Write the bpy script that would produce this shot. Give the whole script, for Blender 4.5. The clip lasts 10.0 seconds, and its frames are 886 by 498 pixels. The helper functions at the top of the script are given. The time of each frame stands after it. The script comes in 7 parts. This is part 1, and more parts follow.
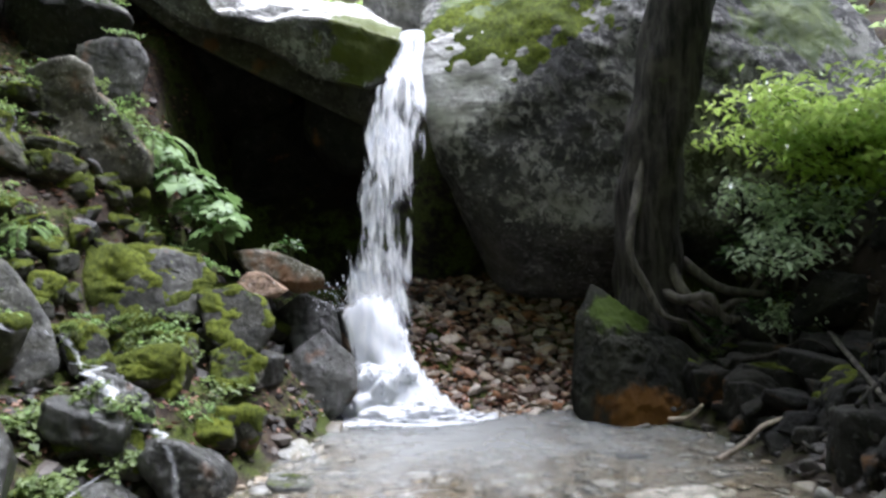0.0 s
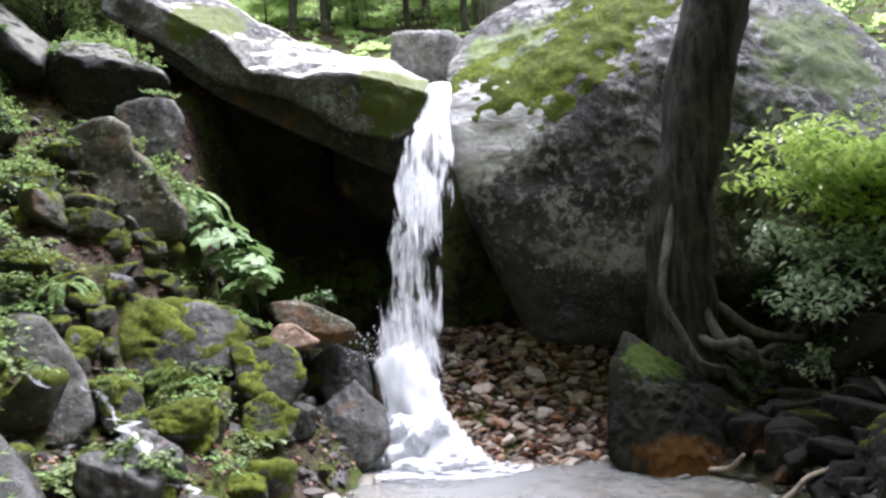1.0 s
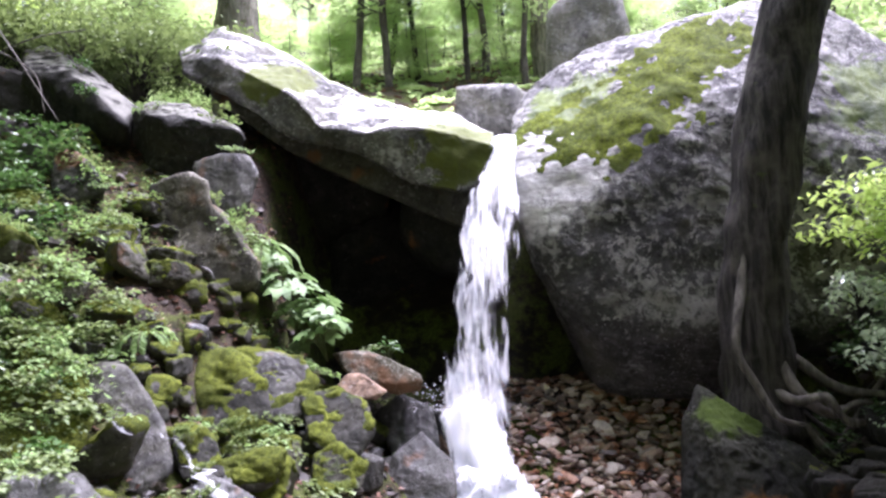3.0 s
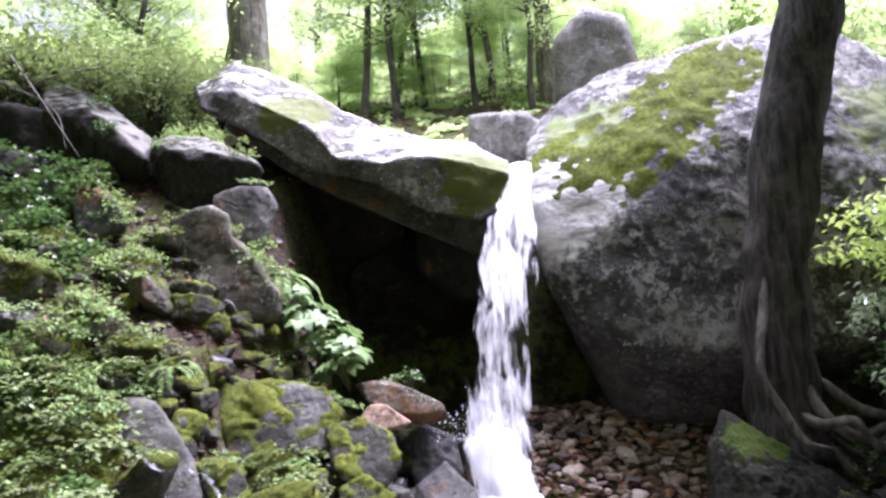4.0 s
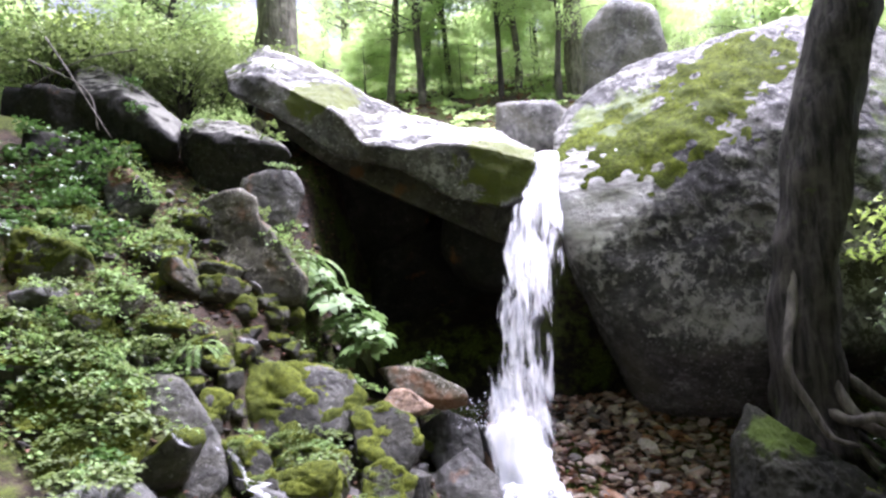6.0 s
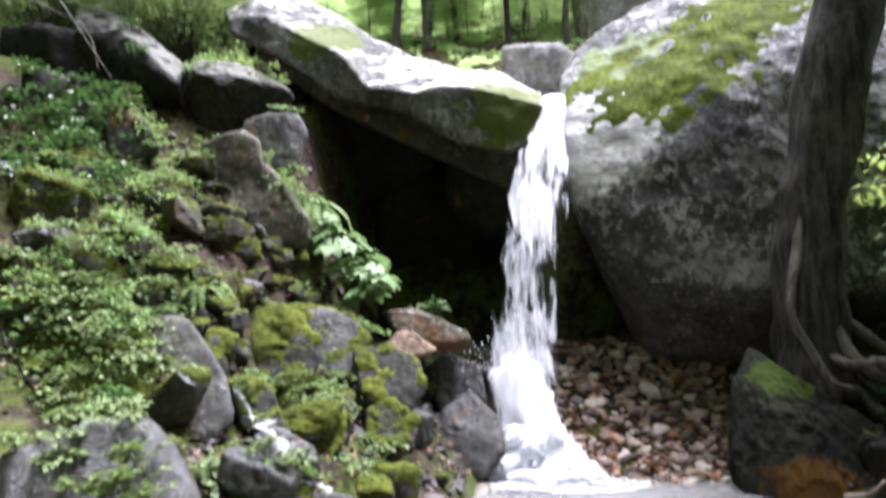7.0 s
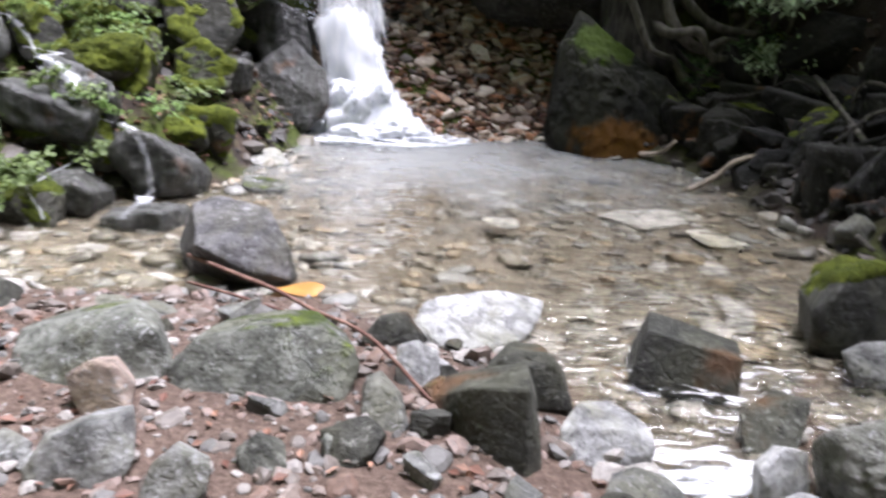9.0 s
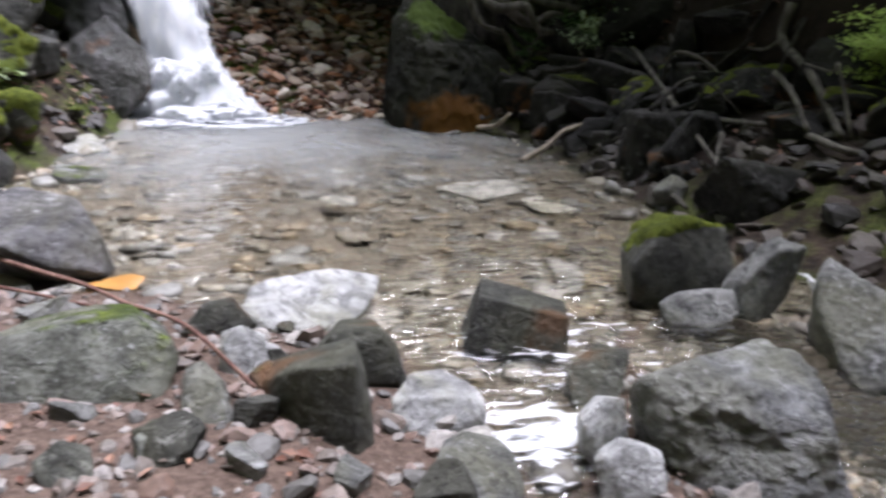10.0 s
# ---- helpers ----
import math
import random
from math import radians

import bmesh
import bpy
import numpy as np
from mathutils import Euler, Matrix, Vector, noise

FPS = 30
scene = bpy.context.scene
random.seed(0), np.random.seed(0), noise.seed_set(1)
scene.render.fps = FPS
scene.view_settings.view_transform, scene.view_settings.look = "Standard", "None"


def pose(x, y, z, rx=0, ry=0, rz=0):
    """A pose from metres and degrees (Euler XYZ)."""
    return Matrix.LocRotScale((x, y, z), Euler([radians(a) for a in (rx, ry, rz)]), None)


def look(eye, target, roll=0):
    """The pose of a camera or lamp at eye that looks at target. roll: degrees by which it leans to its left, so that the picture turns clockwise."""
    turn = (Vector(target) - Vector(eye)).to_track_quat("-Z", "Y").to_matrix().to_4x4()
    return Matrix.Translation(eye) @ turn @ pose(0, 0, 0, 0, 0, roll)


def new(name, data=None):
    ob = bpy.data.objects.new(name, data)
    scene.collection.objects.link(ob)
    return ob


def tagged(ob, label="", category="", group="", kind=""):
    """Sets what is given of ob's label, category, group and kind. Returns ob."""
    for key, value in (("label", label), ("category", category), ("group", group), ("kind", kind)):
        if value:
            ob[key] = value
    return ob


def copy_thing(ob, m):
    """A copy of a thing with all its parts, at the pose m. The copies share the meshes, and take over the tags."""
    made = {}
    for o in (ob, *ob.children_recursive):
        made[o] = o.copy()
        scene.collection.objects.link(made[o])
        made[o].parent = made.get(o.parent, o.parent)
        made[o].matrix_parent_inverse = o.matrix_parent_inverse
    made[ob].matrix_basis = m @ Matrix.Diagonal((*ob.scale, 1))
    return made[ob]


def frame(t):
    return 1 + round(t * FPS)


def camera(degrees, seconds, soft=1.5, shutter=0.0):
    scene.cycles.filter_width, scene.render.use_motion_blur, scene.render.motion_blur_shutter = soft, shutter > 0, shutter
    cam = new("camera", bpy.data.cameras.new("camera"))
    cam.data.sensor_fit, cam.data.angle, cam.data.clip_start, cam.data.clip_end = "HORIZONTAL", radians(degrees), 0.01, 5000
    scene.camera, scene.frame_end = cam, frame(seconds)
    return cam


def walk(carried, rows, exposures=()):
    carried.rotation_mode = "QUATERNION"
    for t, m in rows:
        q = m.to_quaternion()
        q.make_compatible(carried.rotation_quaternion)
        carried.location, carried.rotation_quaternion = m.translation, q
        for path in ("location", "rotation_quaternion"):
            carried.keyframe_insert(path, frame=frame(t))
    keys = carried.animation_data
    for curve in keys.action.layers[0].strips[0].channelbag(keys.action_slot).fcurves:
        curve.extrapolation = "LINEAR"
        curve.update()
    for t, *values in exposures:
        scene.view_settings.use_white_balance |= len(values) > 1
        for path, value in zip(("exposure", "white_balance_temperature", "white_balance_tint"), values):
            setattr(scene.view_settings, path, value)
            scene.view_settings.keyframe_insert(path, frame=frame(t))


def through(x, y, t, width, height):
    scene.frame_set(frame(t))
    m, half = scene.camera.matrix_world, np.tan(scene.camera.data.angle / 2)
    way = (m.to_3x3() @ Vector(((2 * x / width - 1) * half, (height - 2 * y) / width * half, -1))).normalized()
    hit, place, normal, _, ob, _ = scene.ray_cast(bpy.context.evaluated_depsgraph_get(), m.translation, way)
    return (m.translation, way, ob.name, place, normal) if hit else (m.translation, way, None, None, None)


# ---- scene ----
import itertools

cam = camera(62.0, 10.0, soft=2.6, shutter=0.5)
PATH = [
    (0, (0.0, 0.0, 1.271), (0.0, 1.999, 1.347), -1.4),
    (0.5, (-0.011, -0.007, 1.284), (-0.058, 1.986, 1.449), -2.0),
    (1, (0.009, -0.004, 1.302), (-0.07, 1.984, 1.503), -2.3),
    (1.5, (0.002, 0.013, 1.308), (-0.117, 1.995, 1.543), -2.5),
    (2, (0.004, 0.018, 1.308), (-0.184, 1.991, 1.576), -2.1),
    (2.5, (-0.008, -0.015, 1.306), (-0.23, 1.95, 1.608), -1.3),
    (4, (-0.214, -0.099, 1.359), (-0.449, 1.846, 1.762), -2.7),
    (4.5, (-0.219, -0.116, 1.345), (-0.477, 1.822, 1.767), -1.9),
    (5, (-0.226, -0.114, 1.321), (-0.503, 1.826, 1.72), -1.8),
    (5.5, (-0.234, -0.113, 1.326), (-0.519, 1.828, 1.712), -1.4),
    (6.8, (-0.281, -0.077, 1.281), (-0.591, 1.871, 1.615), -0.9),
    (7, (-0.25, -0.073, 1.267), (-0.563, 1.887, 1.514), -0.8),
    (7.5, (-0.229, -0.041, 1.196), (-0.499, 1.94, 1.156), 0.5),
    (8, (-0.208, -0.017, 1.131), (-0.354, 1.955, 0.827), 2.8),
    (8.5, (-0.216, 0.052, 1.094), (-0.268, 1.992, 0.613), 2.9),
    (9, (-0.166, 0.125, 1.055), (-0.042, 2.029, 0.457), 2.9),
    (9.5, (-0.115, 0.134, 1.044), (0.154, 2.016, 0.421), 1.8),
    (10, (-0.069, 0.155, 1.023), (0.436, 1.985, 0.395), 2.8),
]
walk(cam, [(t, look(eye, target, roll)) for t, eye, target, roll in PATH],
     exposures=[(0.0, 0.70, 5750, 17), (1.0, 1.05, 5850, 22), (2.0, 1.32, 5760, 29), (4.5, 1.46, 5700, 38), (7.5, 1.25, 5850, 23), (9.0, 0.90, 5900, 22), (10.0, 0.60, 5850, 22)])

# ---- light: a bright overcast sky over a wooded gully, the sun behind thin cloud ----
SUN_TURN, SUN_UP = 60.0, 74.0
world = bpy.data.worlds.new("sky")
scene.world = world
world.use_nodes = True
sky_nodes = world.node_tree
sky = sky_nodes.nodes.new("ShaderNodeTexSky")
sky.sky_type, sky.sun_disc = "NISHITA", False
sky.sun_elevation, sky.sun_rotation = radians(SUN_UP), radians(SUN_TURN)
sky.air_density, sky.dust_density, sky.ozone_density = 1.0, 4.0, 1.0
grey = sky_nodes.nodes.new("ShaderNodeHueSaturation")  # cloud takes the blue out of the sky
grey.inputs["Saturation"].default_value = 0.35
sky_nodes.links.new(sky.outputs[0], grey.inputs["Color"])
sky_nodes.links.new(grey.outputs[0], sky_nodes.nodes["Background"].inputs[0])
sky_nodes.nodes["Background"].inputs[1].default_value = 0.10
sun = new("sun", bpy.data.lights.new("sun", "SUN"))
sun.data.energy, sun.data.angle, sun.data.color = 8.6, radians(42), (1.0, 0.985, 0.97)
sun_from = Vector((math.sin(radians(SUN_TURN)) * math.cos(radians(SUN_UP)), math.cos(radians(SUN_TURN)) * math.cos(radians(SUN_UP)), math.sin(radians(SUN_UP))))
sun.matrix_world = look(sun_from * 50, (0, 0, 0))

# ---- material tools ----
def blank(name):
    m = bpy.data.materials.new(name)
    m.use_nodes = True
    m.node_tree.nodes.clear()
    return m, m.node_tree


def plug(nt, socket, value):
    if isinstance(value, bpy.types.NodeSocket):
        nt.links.new(value, socket)
    elif isinstance(value, tuple) and len(value) == 3 and socket.type == "RGBA":
        socket.default_value = (*value, 1)
    else:
        socket.default_value = value


def n_math(nt, op, a, b=0.0, clamp=False):
    n = nt.nodes.new("ShaderNodeMath")
    n.operation, n.use_clamp = op, clamp
    plug(nt, n.inputs[0], a)
    plug(nt, n.inputs[1], b)
    return n.outputs[0]


def n_noise(nt, vec, scale, detail=5.0, rough=0.55, warp=0.0):
    n = nt.nodes.new("ShaderNodeTexNoise")
    plug(nt, n.inputs["Vector"], vec)
    plug(nt, n.inputs["Scale"], scale)
    plug(nt, n.inputs["Detail"], detail)
    plug(nt, n.inputs["Roughness"], rough)
    plug(nt, n.inputs["Distortion"], warp)
    return n.outputs["Fac"]


def n_cells(nt, vec, scale, feature="F1"):
    n = nt.nodes.new("ShaderNodeTexVoronoi")
    n.feature = feature
    plug(nt, n.inputs["Vector"], vec)
    plug(nt, n.inputs["Scale"], scale)
    return n.outputs["Distance"]


def n_step(nt, v, a, b, lo=0.0, hi=1.0):
    n = nt.nodes.new("ShaderNodeMapRange")
    n.interpolation_type = "SMOOTHSTEP"
    for k, x in enumerate((v, a, b, lo, hi)):
        plug(nt, n.inputs[k], x)
    return n.outputs[0]


def n_mix(nt, fac, a, b, blend="MIX"):
    n = nt.nodes.new("ShaderNodeMix")
    n.data_type, n.blend_type = "RGBA", blend
    plug(nt, n.inputs[0], fac)
    plug(nt, n.inputs[6], a)
    plug(nt, n.inputs[7], b)
    return n.outputs[2]


def n_scale(nt, vec, by, move=(0, 0, 0), turn=(0, 0, 0)):
    n = nt.nodes.new("ShaderNodeMapping")
    plug(nt, n.inputs[0], vec)
    n.inputs[1].default_value, n.inputs[2].default_value, n.inputs[3].default_value = move, turn, by
    return n.outputs[0]


def n_bump(nt, height, strength, dist, under=None):
    n = nt.nodes.new("ShaderNodeBump")
    plug(nt, n.inputs["Strength"], strength)
    plug(nt, n.inputs["Distance"], dist)
    plug(nt, n.inputs["Height"], height)
    if under is not None:
        nt.links.new(under, n.inputs["Normal"])
    return n.outputs[0]


def n_place(nt):
    g = nt.nodes.new("ShaderNodeNewGeometry")
    up = nt.nodes.new("ShaderNodeSeparateXYZ")
    nt.links.new(g.outputs["Normal"], up.inputs[0])
    return g.outputs["Position"], up.outputs[2]


def n_blob(nt, pos, centre, size, turn=(0, 0, 0)):
    """1 at the centre of an ellipsoid, 0 at its skin, negative outside."""
    move = n_scale(nt, pos, (1, 1, 1), tuple(-c for c in centre))
    turned = n_scale(nt, move, (1, 1, 1), (0, 0, 0), turn)
    fit_to = n_scale(nt, turned, tuple(1 / s for s in size))
    n = nt.nodes.new("ShaderNodeVectorMath")
    n.operation = "LENGTH"
    nt.links.new(fit_to, n.inputs[0])
    return n_math(nt, "SUBTRACT", 1.0, n.outputs["Value"])


def n_random(nt):
    return nt.nodes.new("ShaderNodeObjectInfo").outputs["Random"]


def n_island(nt):
    return nt.nodes.new("ShaderNodeNewGeometry").outputs["Random Per Island"]


def surface_out(nt, color, rough=0.8, normal=None, spec=0.5, coat=0.0):
    b = nt.nodes.new("ShaderNodeBsdfPrincipled")
    plug(nt, b.inputs["Base Color"], color)
    plug(nt, b.inputs["Roughness"], rough)
    plug(nt, b.inputs["Specular IOR Level"], spec)
    plug(nt, b.inputs["Coat Weight"], coat)
    b.inputs["Coat Roughness"].default_value = 0.15
    if normal is not None:
        nt.links.new(normal, b.inputs["Normal"])
    o = nt.nodes.new("ShaderNodeOutputMaterial")
    nt.links.new(b.outputs[0], o.inputs[0])
    return b


def stone(name, dark, light, lichen=0.3, moss=0.0, wet=0.0, rust=0.0, extra=None, grain=1.0, relief=1.0):
    m, nt = blank(name)
    pos, up = n_place(nt)
    broad = n_noise(nt, pos, 1.6 * grain, 6, 0.6, 0.6)
    mid = n_noise(nt, pos, 8 * grain, 6, 0.65)
    fine = n_noise(nt, pos, 55 * grain, 5, 0.7)
    huge = n_noise(nt, pos, 0.75 * grain, 4, 0.6, 0.8)
    col = n_mix(nt, n_step(nt, n_math(nt, "ADD", n_math(nt, "MULTIPLY", broad, 0.6), n_math(nt, "MULTIPLY", huge, 0.4)), 0.38, 0.60), dark, light)
    blot = n_noise(nt, pos, 4.2 * grain, 7, 0.7, 0.8)
    col = n_mix(nt, n_step(nt, blot, 0.46, 0.58, 0.0, 0.7), col, tuple(c * 0.4 for c in dark))
    col = n_mix(nt, n_step(nt, mid, 0.45, 0.7, 0.0, 0.6), col, tuple(c * 0.3 for c in dark))
    col = n_mix(nt, n_step(nt, fine, 0.4, 0.75, 0.0, 0.28), col, tuple(min(1, c * 1.5) for c in light))
    seams = n_cells(nt, n_scale(nt, pos, (1, 1, 2.2), (0, 0, 0), (0.4, 0.5, 0)), 1.7 * grain, "DISTANCE_TO_EDGE")
    crack = n_step(nt, n_math(nt, "ADD", seams, n_math(nt, "MULTIPLY", mid, 0.05)), 0.0, 0.02, 0.25, 0.0)
    col = n_mix(nt, crack, col, (0.012, 0.011, 0.01))
    patches = n_math(nt, "ADD", n_math(nt, "MULTIPLY", n_noise(nt, pos, 2.4 * grain, 8, 0.72, 0.4), 0.6), n_math(nt, "MULTIPLY", n_noise(nt, pos, 13 * grain, 6, 0.7), 0.4))
    film = n_step(nt, n_noise(nt, pos, 1.1 * grain, 6, 0.65, 0.5), 0.45, 0.62, 0.0, 0.6)
    col = n_mix(nt, film, col, n_mix(nt, mid, (light[0] * 0.35, light[1] * 0.36, light[2] * 0.24), (light[0] * 1.0, light[1] * 0.97, light[2] * 0.72)))
    spots = n_step(nt, patches, 0.60 - 0.10 * lichen, 0.66 - 0.08 * lichen, 0.0, min(1.0, 0.4 + lichen * 0.45))
    if lichen > 0:
        pale = tuple(min(0.42, 0.10 + 2.2 * c) for c in light)
        col = n_mix(nt, spots, col, pale)
        dots = n_math(nt, "ADD", n_math(nt, "MULTIPLY", n_noise(nt, pos, 22 * grain, 5, 0.7, 0.3), 0.75), n_math(nt, "MULTIPLY", huge, 0.25))
        col = n_mix(nt, n_step(nt, dots, 0.57, 0.63, 0.0, min(0.9, 0.25 + lichen)), col, pale)
        col = n_mix(nt, n_step(nt, dots, 0.38, 0.44, 0.7, 0.0), col, tuple(c * 0.35 for c in dark))
    if rust > 0:
        col = n_mix(nt, n_step(nt, n_noise(nt, pos, 2.6, 5, 0.6), 0.62 - 0.2 * rust, 0.72 - 0.1 * rust, 0, 0.8), col, (0.12, 0.055, 0.018))
    if extra:
        col = extra(nt, pos, up, mid, col)
    height = n_math(nt, "ADD", n_math(nt, "MULTIPLY", mid, 1.0), n_math(nt, "ADD", n_math(nt, "MULTIPLY", fine, 0.25), n_math(nt, "MULTIPLY", blot, 1.0)))
    height = n_math(nt, "SUBTRACT", height, n_math(nt, "MULTIPLY", crack, 0.8))
    rough = n_step(nt, mid, 0.3, 0.7, 0.85 - 0.62 * wet, 0.95 - 0.5 * wet)
    if moss > 0:
        clump = n_noise(nt, pos, 3.2, 6, 0.65, 0.3)
        cover = n_math(nt, "ADD", n_math(nt, "MULTIPLY", up, 0.32), n_math(nt, "MULTIPLY", clump, 1.0))
        cover = n_step(nt, cover, 1.0 - 0.42 * moss, 1.12 - 0.42 * moss)
        tuft = n_noise(nt, pos, 90, 3, 0.7)
        green = n_mix(nt, n_step(nt, n_noise(nt, pos, 6, 5), 0.35, 0.65), (0.050, 0.075, 0.010), (0.15, 0.19, 0.022))
        green = n_mix(nt, n_step(nt, tuft, 0.35, 0.7, 0.0, 0.7), green, (0.02, 0.03, 0.006))
        col = n_mix(nt, cover, col, green)
        height = n_math(nt, "ADD", height, n_math(nt, "MULTIPLY", cover, n_math(nt, "ADD", 0.6, n_math(nt, "MULTIPLY", tuft, 0.9))))
        rough = n_math(nt, "MAXIMUM", rough, n_math(nt, "MULTIPLY", cover, 0.95))
    surface_out(nt, col, rough, n_bump(nt, height, 1.0, 0.035 * relief / grain), 0.16 + 0.4 * wet, 0.0)
    return m


def leaf_stuff(name, a, b, shine=0.35, through=0.4, by_island=True):
    """Thin leaves: some light passes through them."""
    m, nt = blank(name)
    pos, up = n_place(nt)
    chance = n_island(nt) if by_island else n_random(nt)
    col = n_mix(nt, chance, a, b)
    col = n_mix(nt, n_step(nt, n_noise(nt, pos, 14, 3), 0.35, 0.7, 0, 0.5), col, tuple(c * 0.55 for c in a))
    p = nt.nodes.new("ShaderNodeBsdfPrincipled")
    plug(nt, p.inputs["Base Color"], col)
    p.inputs["Roughness"].default_value = shine
    t = nt.nodes.new("ShaderNodeBsdfTranslucent")
    plug(nt, t.inputs[0], n_mix(nt, 0.5, col, tuple(min(1, c * 1.6) for c in b)))
    mx = nt.nodes.new("ShaderNodeMixShader")
    mx.inputs[0].default_value = through
    nt.links.new(p.outputs[0], mx.inputs[1])
    nt.links.new(t.outputs[0], mx.inputs[2])
    o = nt.nodes.new("ShaderNodeOutputMaterial")
    nt.links.new(mx.outputs[0], o.inputs[0])
    return m


def bark_stuff(name, dark, light, moss=0.3):
    m, nt = blank(name)
    pos, up = n_place(nt)
    ridges = n_noise(nt, n_scale(nt, pos, (16, 16, 2.4)), 1.0, 6, 0.65, 0.4)
    blotch = n_noise(nt, pos, 3.0, 5, 0.6)
    col = n_mix(nt, n_step(nt, ridges, 0.35, 0.68), dark, light)
    col = n_mix(nt, n_step(nt, blotch, 0.5, 0.72, 0, 0.6), col, tuple(min(1, c * 1.8) for c in light))
    col = n_mix(nt, n_step(nt, n_noise(nt, pos, 5, 6, 0.7), 0.66 - 0.2 * moss, 0.76 - 0.2 * moss, 0, 0.8), col, (0.06, 0.075, 0.02))
    surface_out(nt, col, 0.85, n_bump(nt, ridges, 1.0, 0.03), 0.3)
    return m


# ---- mesh tools ----
def vnoise(p, seed=0):
    """Smooth noise from 0 to 1 at points (n, 3)."""
    cell = np.floor(p).astype(np.int64)
    f = p - cell
    f = f * f * (3 - 2 * f)
    out = np.zeros(len(p))
    for k in range(8):
        o = np.array([k & 1, (k >> 1) & 1, k >> 2])
        c = cell + o
        hsh = (c[:, 0] * 73856093) ^ (c[:, 1] * 19349663) ^ (c[:, 2] * 83492791) ^ (seed * 2654435761)
        hsh = (hsh ^ (hsh >> 13)) * 1274126177 & 0x7FFFFFFF
        hsh = (hsh ^ (hsh >> 16)) & 0xFFFF
        out += hsh / 65535.0 * np.prod(np.where(o == 1, f, 1 - f), axis=1)
    return out


def fbm(p, octaves=4, seed=0):
    total, amp, norm = np.zeros(len(p)), 1.0, 0.0
    for k in range(octaves):
        total += amp * vnoise(p * 2.0 ** k + 17.3 * k, seed + k)
        norm += amp
        amp *= 0.5
    return total / norm - 0.5


ICO = {}


def ico(level):
    if level not in ICO:
        bm = bmesh.new()
        bmesh.ops.create_icosphere(bm, subdivisions=level, radius=1.0)
        bm.verts.ensure_lookup_table()
        ICO[level] = (np.array([v.co[:] for v in bm.verts]), np.array([[v.index for v in f.verts] for f in bm.faces]))
        bm.free()
    return ICO[level]


def mesh(name, verts, faces, material, smooth_shade=True):
    me = bpy.data.meshes.new(name)
    me.from_pydata(np.asarray(verts).tolist(), [], faces.tolist() if isinstance(faces, np.ndarray) else faces)
    if smooth_shade:
        me.polygons.foreach_set("use_smooth", [True] * len(me.polygons))
    me.materials.append(material)
    return me


def part(name, me, parent, label=""):
    ob = new(name, me)
    ob.parent = parent
    return tagged(ob, label)


def random_planes(rng, count, low=0.70, flat=0.0):
    n = rng.normal(size=(count, 3))
    n /= np.linalg.norm(n, axis=1)[:, None]
    h = rng.uniform(low, 1.0, count)
    box = np.array([[1, 0, 0], [-1, 0, 0], [0, 1, 0], [0, -1, 0], [0, 0, 1], [0, 0, -1]], float)
    return np.concatenate([n, box]), np.concatenate([h, np.full(6, 0.97)])


def hull_planes(corners):
    """Faces of the hull round some corners, in a unit box, with its centre and half sizes."""
    c = np.array(corners, float)
    mid = (c.mean(0) + (c.max(0) + c.min(0)) / 2) / 2
    half = np.abs(c - mid).max(0)
    bm = bmesh.new()
    for v in (c - mid) / half:
        bm.verts.new(v)
    bmesh.ops.convex_hull(bm, input=bm.verts)
    bm.normal_update()
    seen = [(f.normal.copy(), f.normal.dot(f.verts[0].co)) for f in bm.faces if f.calc_area() > 1e-5]
    bm.free()
    return np.array([n[:] if h > 0 else (-n)[:] for n, h in seen]), np.array([abs(h) for n, h in seen]), mid, half


def rock_shape(size, seed, level=4, sharp=14.0, rough=0.06, planes=None, fine=1.0, ledge=None, chip=0.0):
    """A broken stone: flat faces that meet in rounded-off edges, with uneven skin."""
    rng = np.random.default_rng(seed)
    d, faces = ico(level)
    n, h = planes if planes is not None else random_planes(rng, 8, 0.5)
    q = np.clip(d @ n.T / h, 1e-4, None)
    r = (q ** sharp).sum(1) ** (-1.0 / sharp)
    size = np.array(size, float)
    v = d * r[:, None]
    if planes is None:
        v = v / np.abs(v).max(0)
    v = v * size
    mean = size.mean()
    p = v / mean
    bump = rough * fbm(p * 1.7 + seed * 3.1, 3, seed) + 0.30 * rough * fbm(p * 12.0 * fine + seed, 3, seed + 9)
    ridge = rough * 1.1 * (np.abs(fbm(p * 3.2 * fine + 5.0, 3, seed + 4)) - 0.1)
    v = v + (v / np.linalg.norm(v, axis=1)[:, None]) * ((bump - ridge) * mean * 2.0)[:, None]
    if chip > 0:
        away = v / np.linalg.norm(v, axis=1)[:, None]
        v = v + away * (chip * (np.abs(fbm(v * 1.5 + seed, 4, seed + 60)) * -3.2 + 0.5 + 1.3 * fbm(v * 5.0, 4, seed + 61)))[:, None]
    if ledge is not None:
        way, pitch, deep = ledge
        s = v @ (np.array(way) / np.linalg.norm(way)) / pitch + 2.2 * fbm(v * 0.8 + seed, 3, seed + 40)
        s = s - np.floor(s)
        cut = np.where(s < 0.82, s / 0.82, (1 - s) / 0.18) - 0.5
        v = v + (v / np.linalg.norm(v, axis=1)[:, None]) * (cut * deep * (0.4 + 1.6 * np.clip(fbm(v * 0.9 + 7, 2, seed + 44) + 0.4, 0, 1)))[:, None]
    return v, faces


def face_normals(v, f):
    n = np.cross(v[f[:, 1]] - v[f[:, 0]], v[f[:, 2]] - v[f[:, 0]])
    return n / np.maximum(np.linalg.norm(n, axis=1), 1e-9)[:, None]


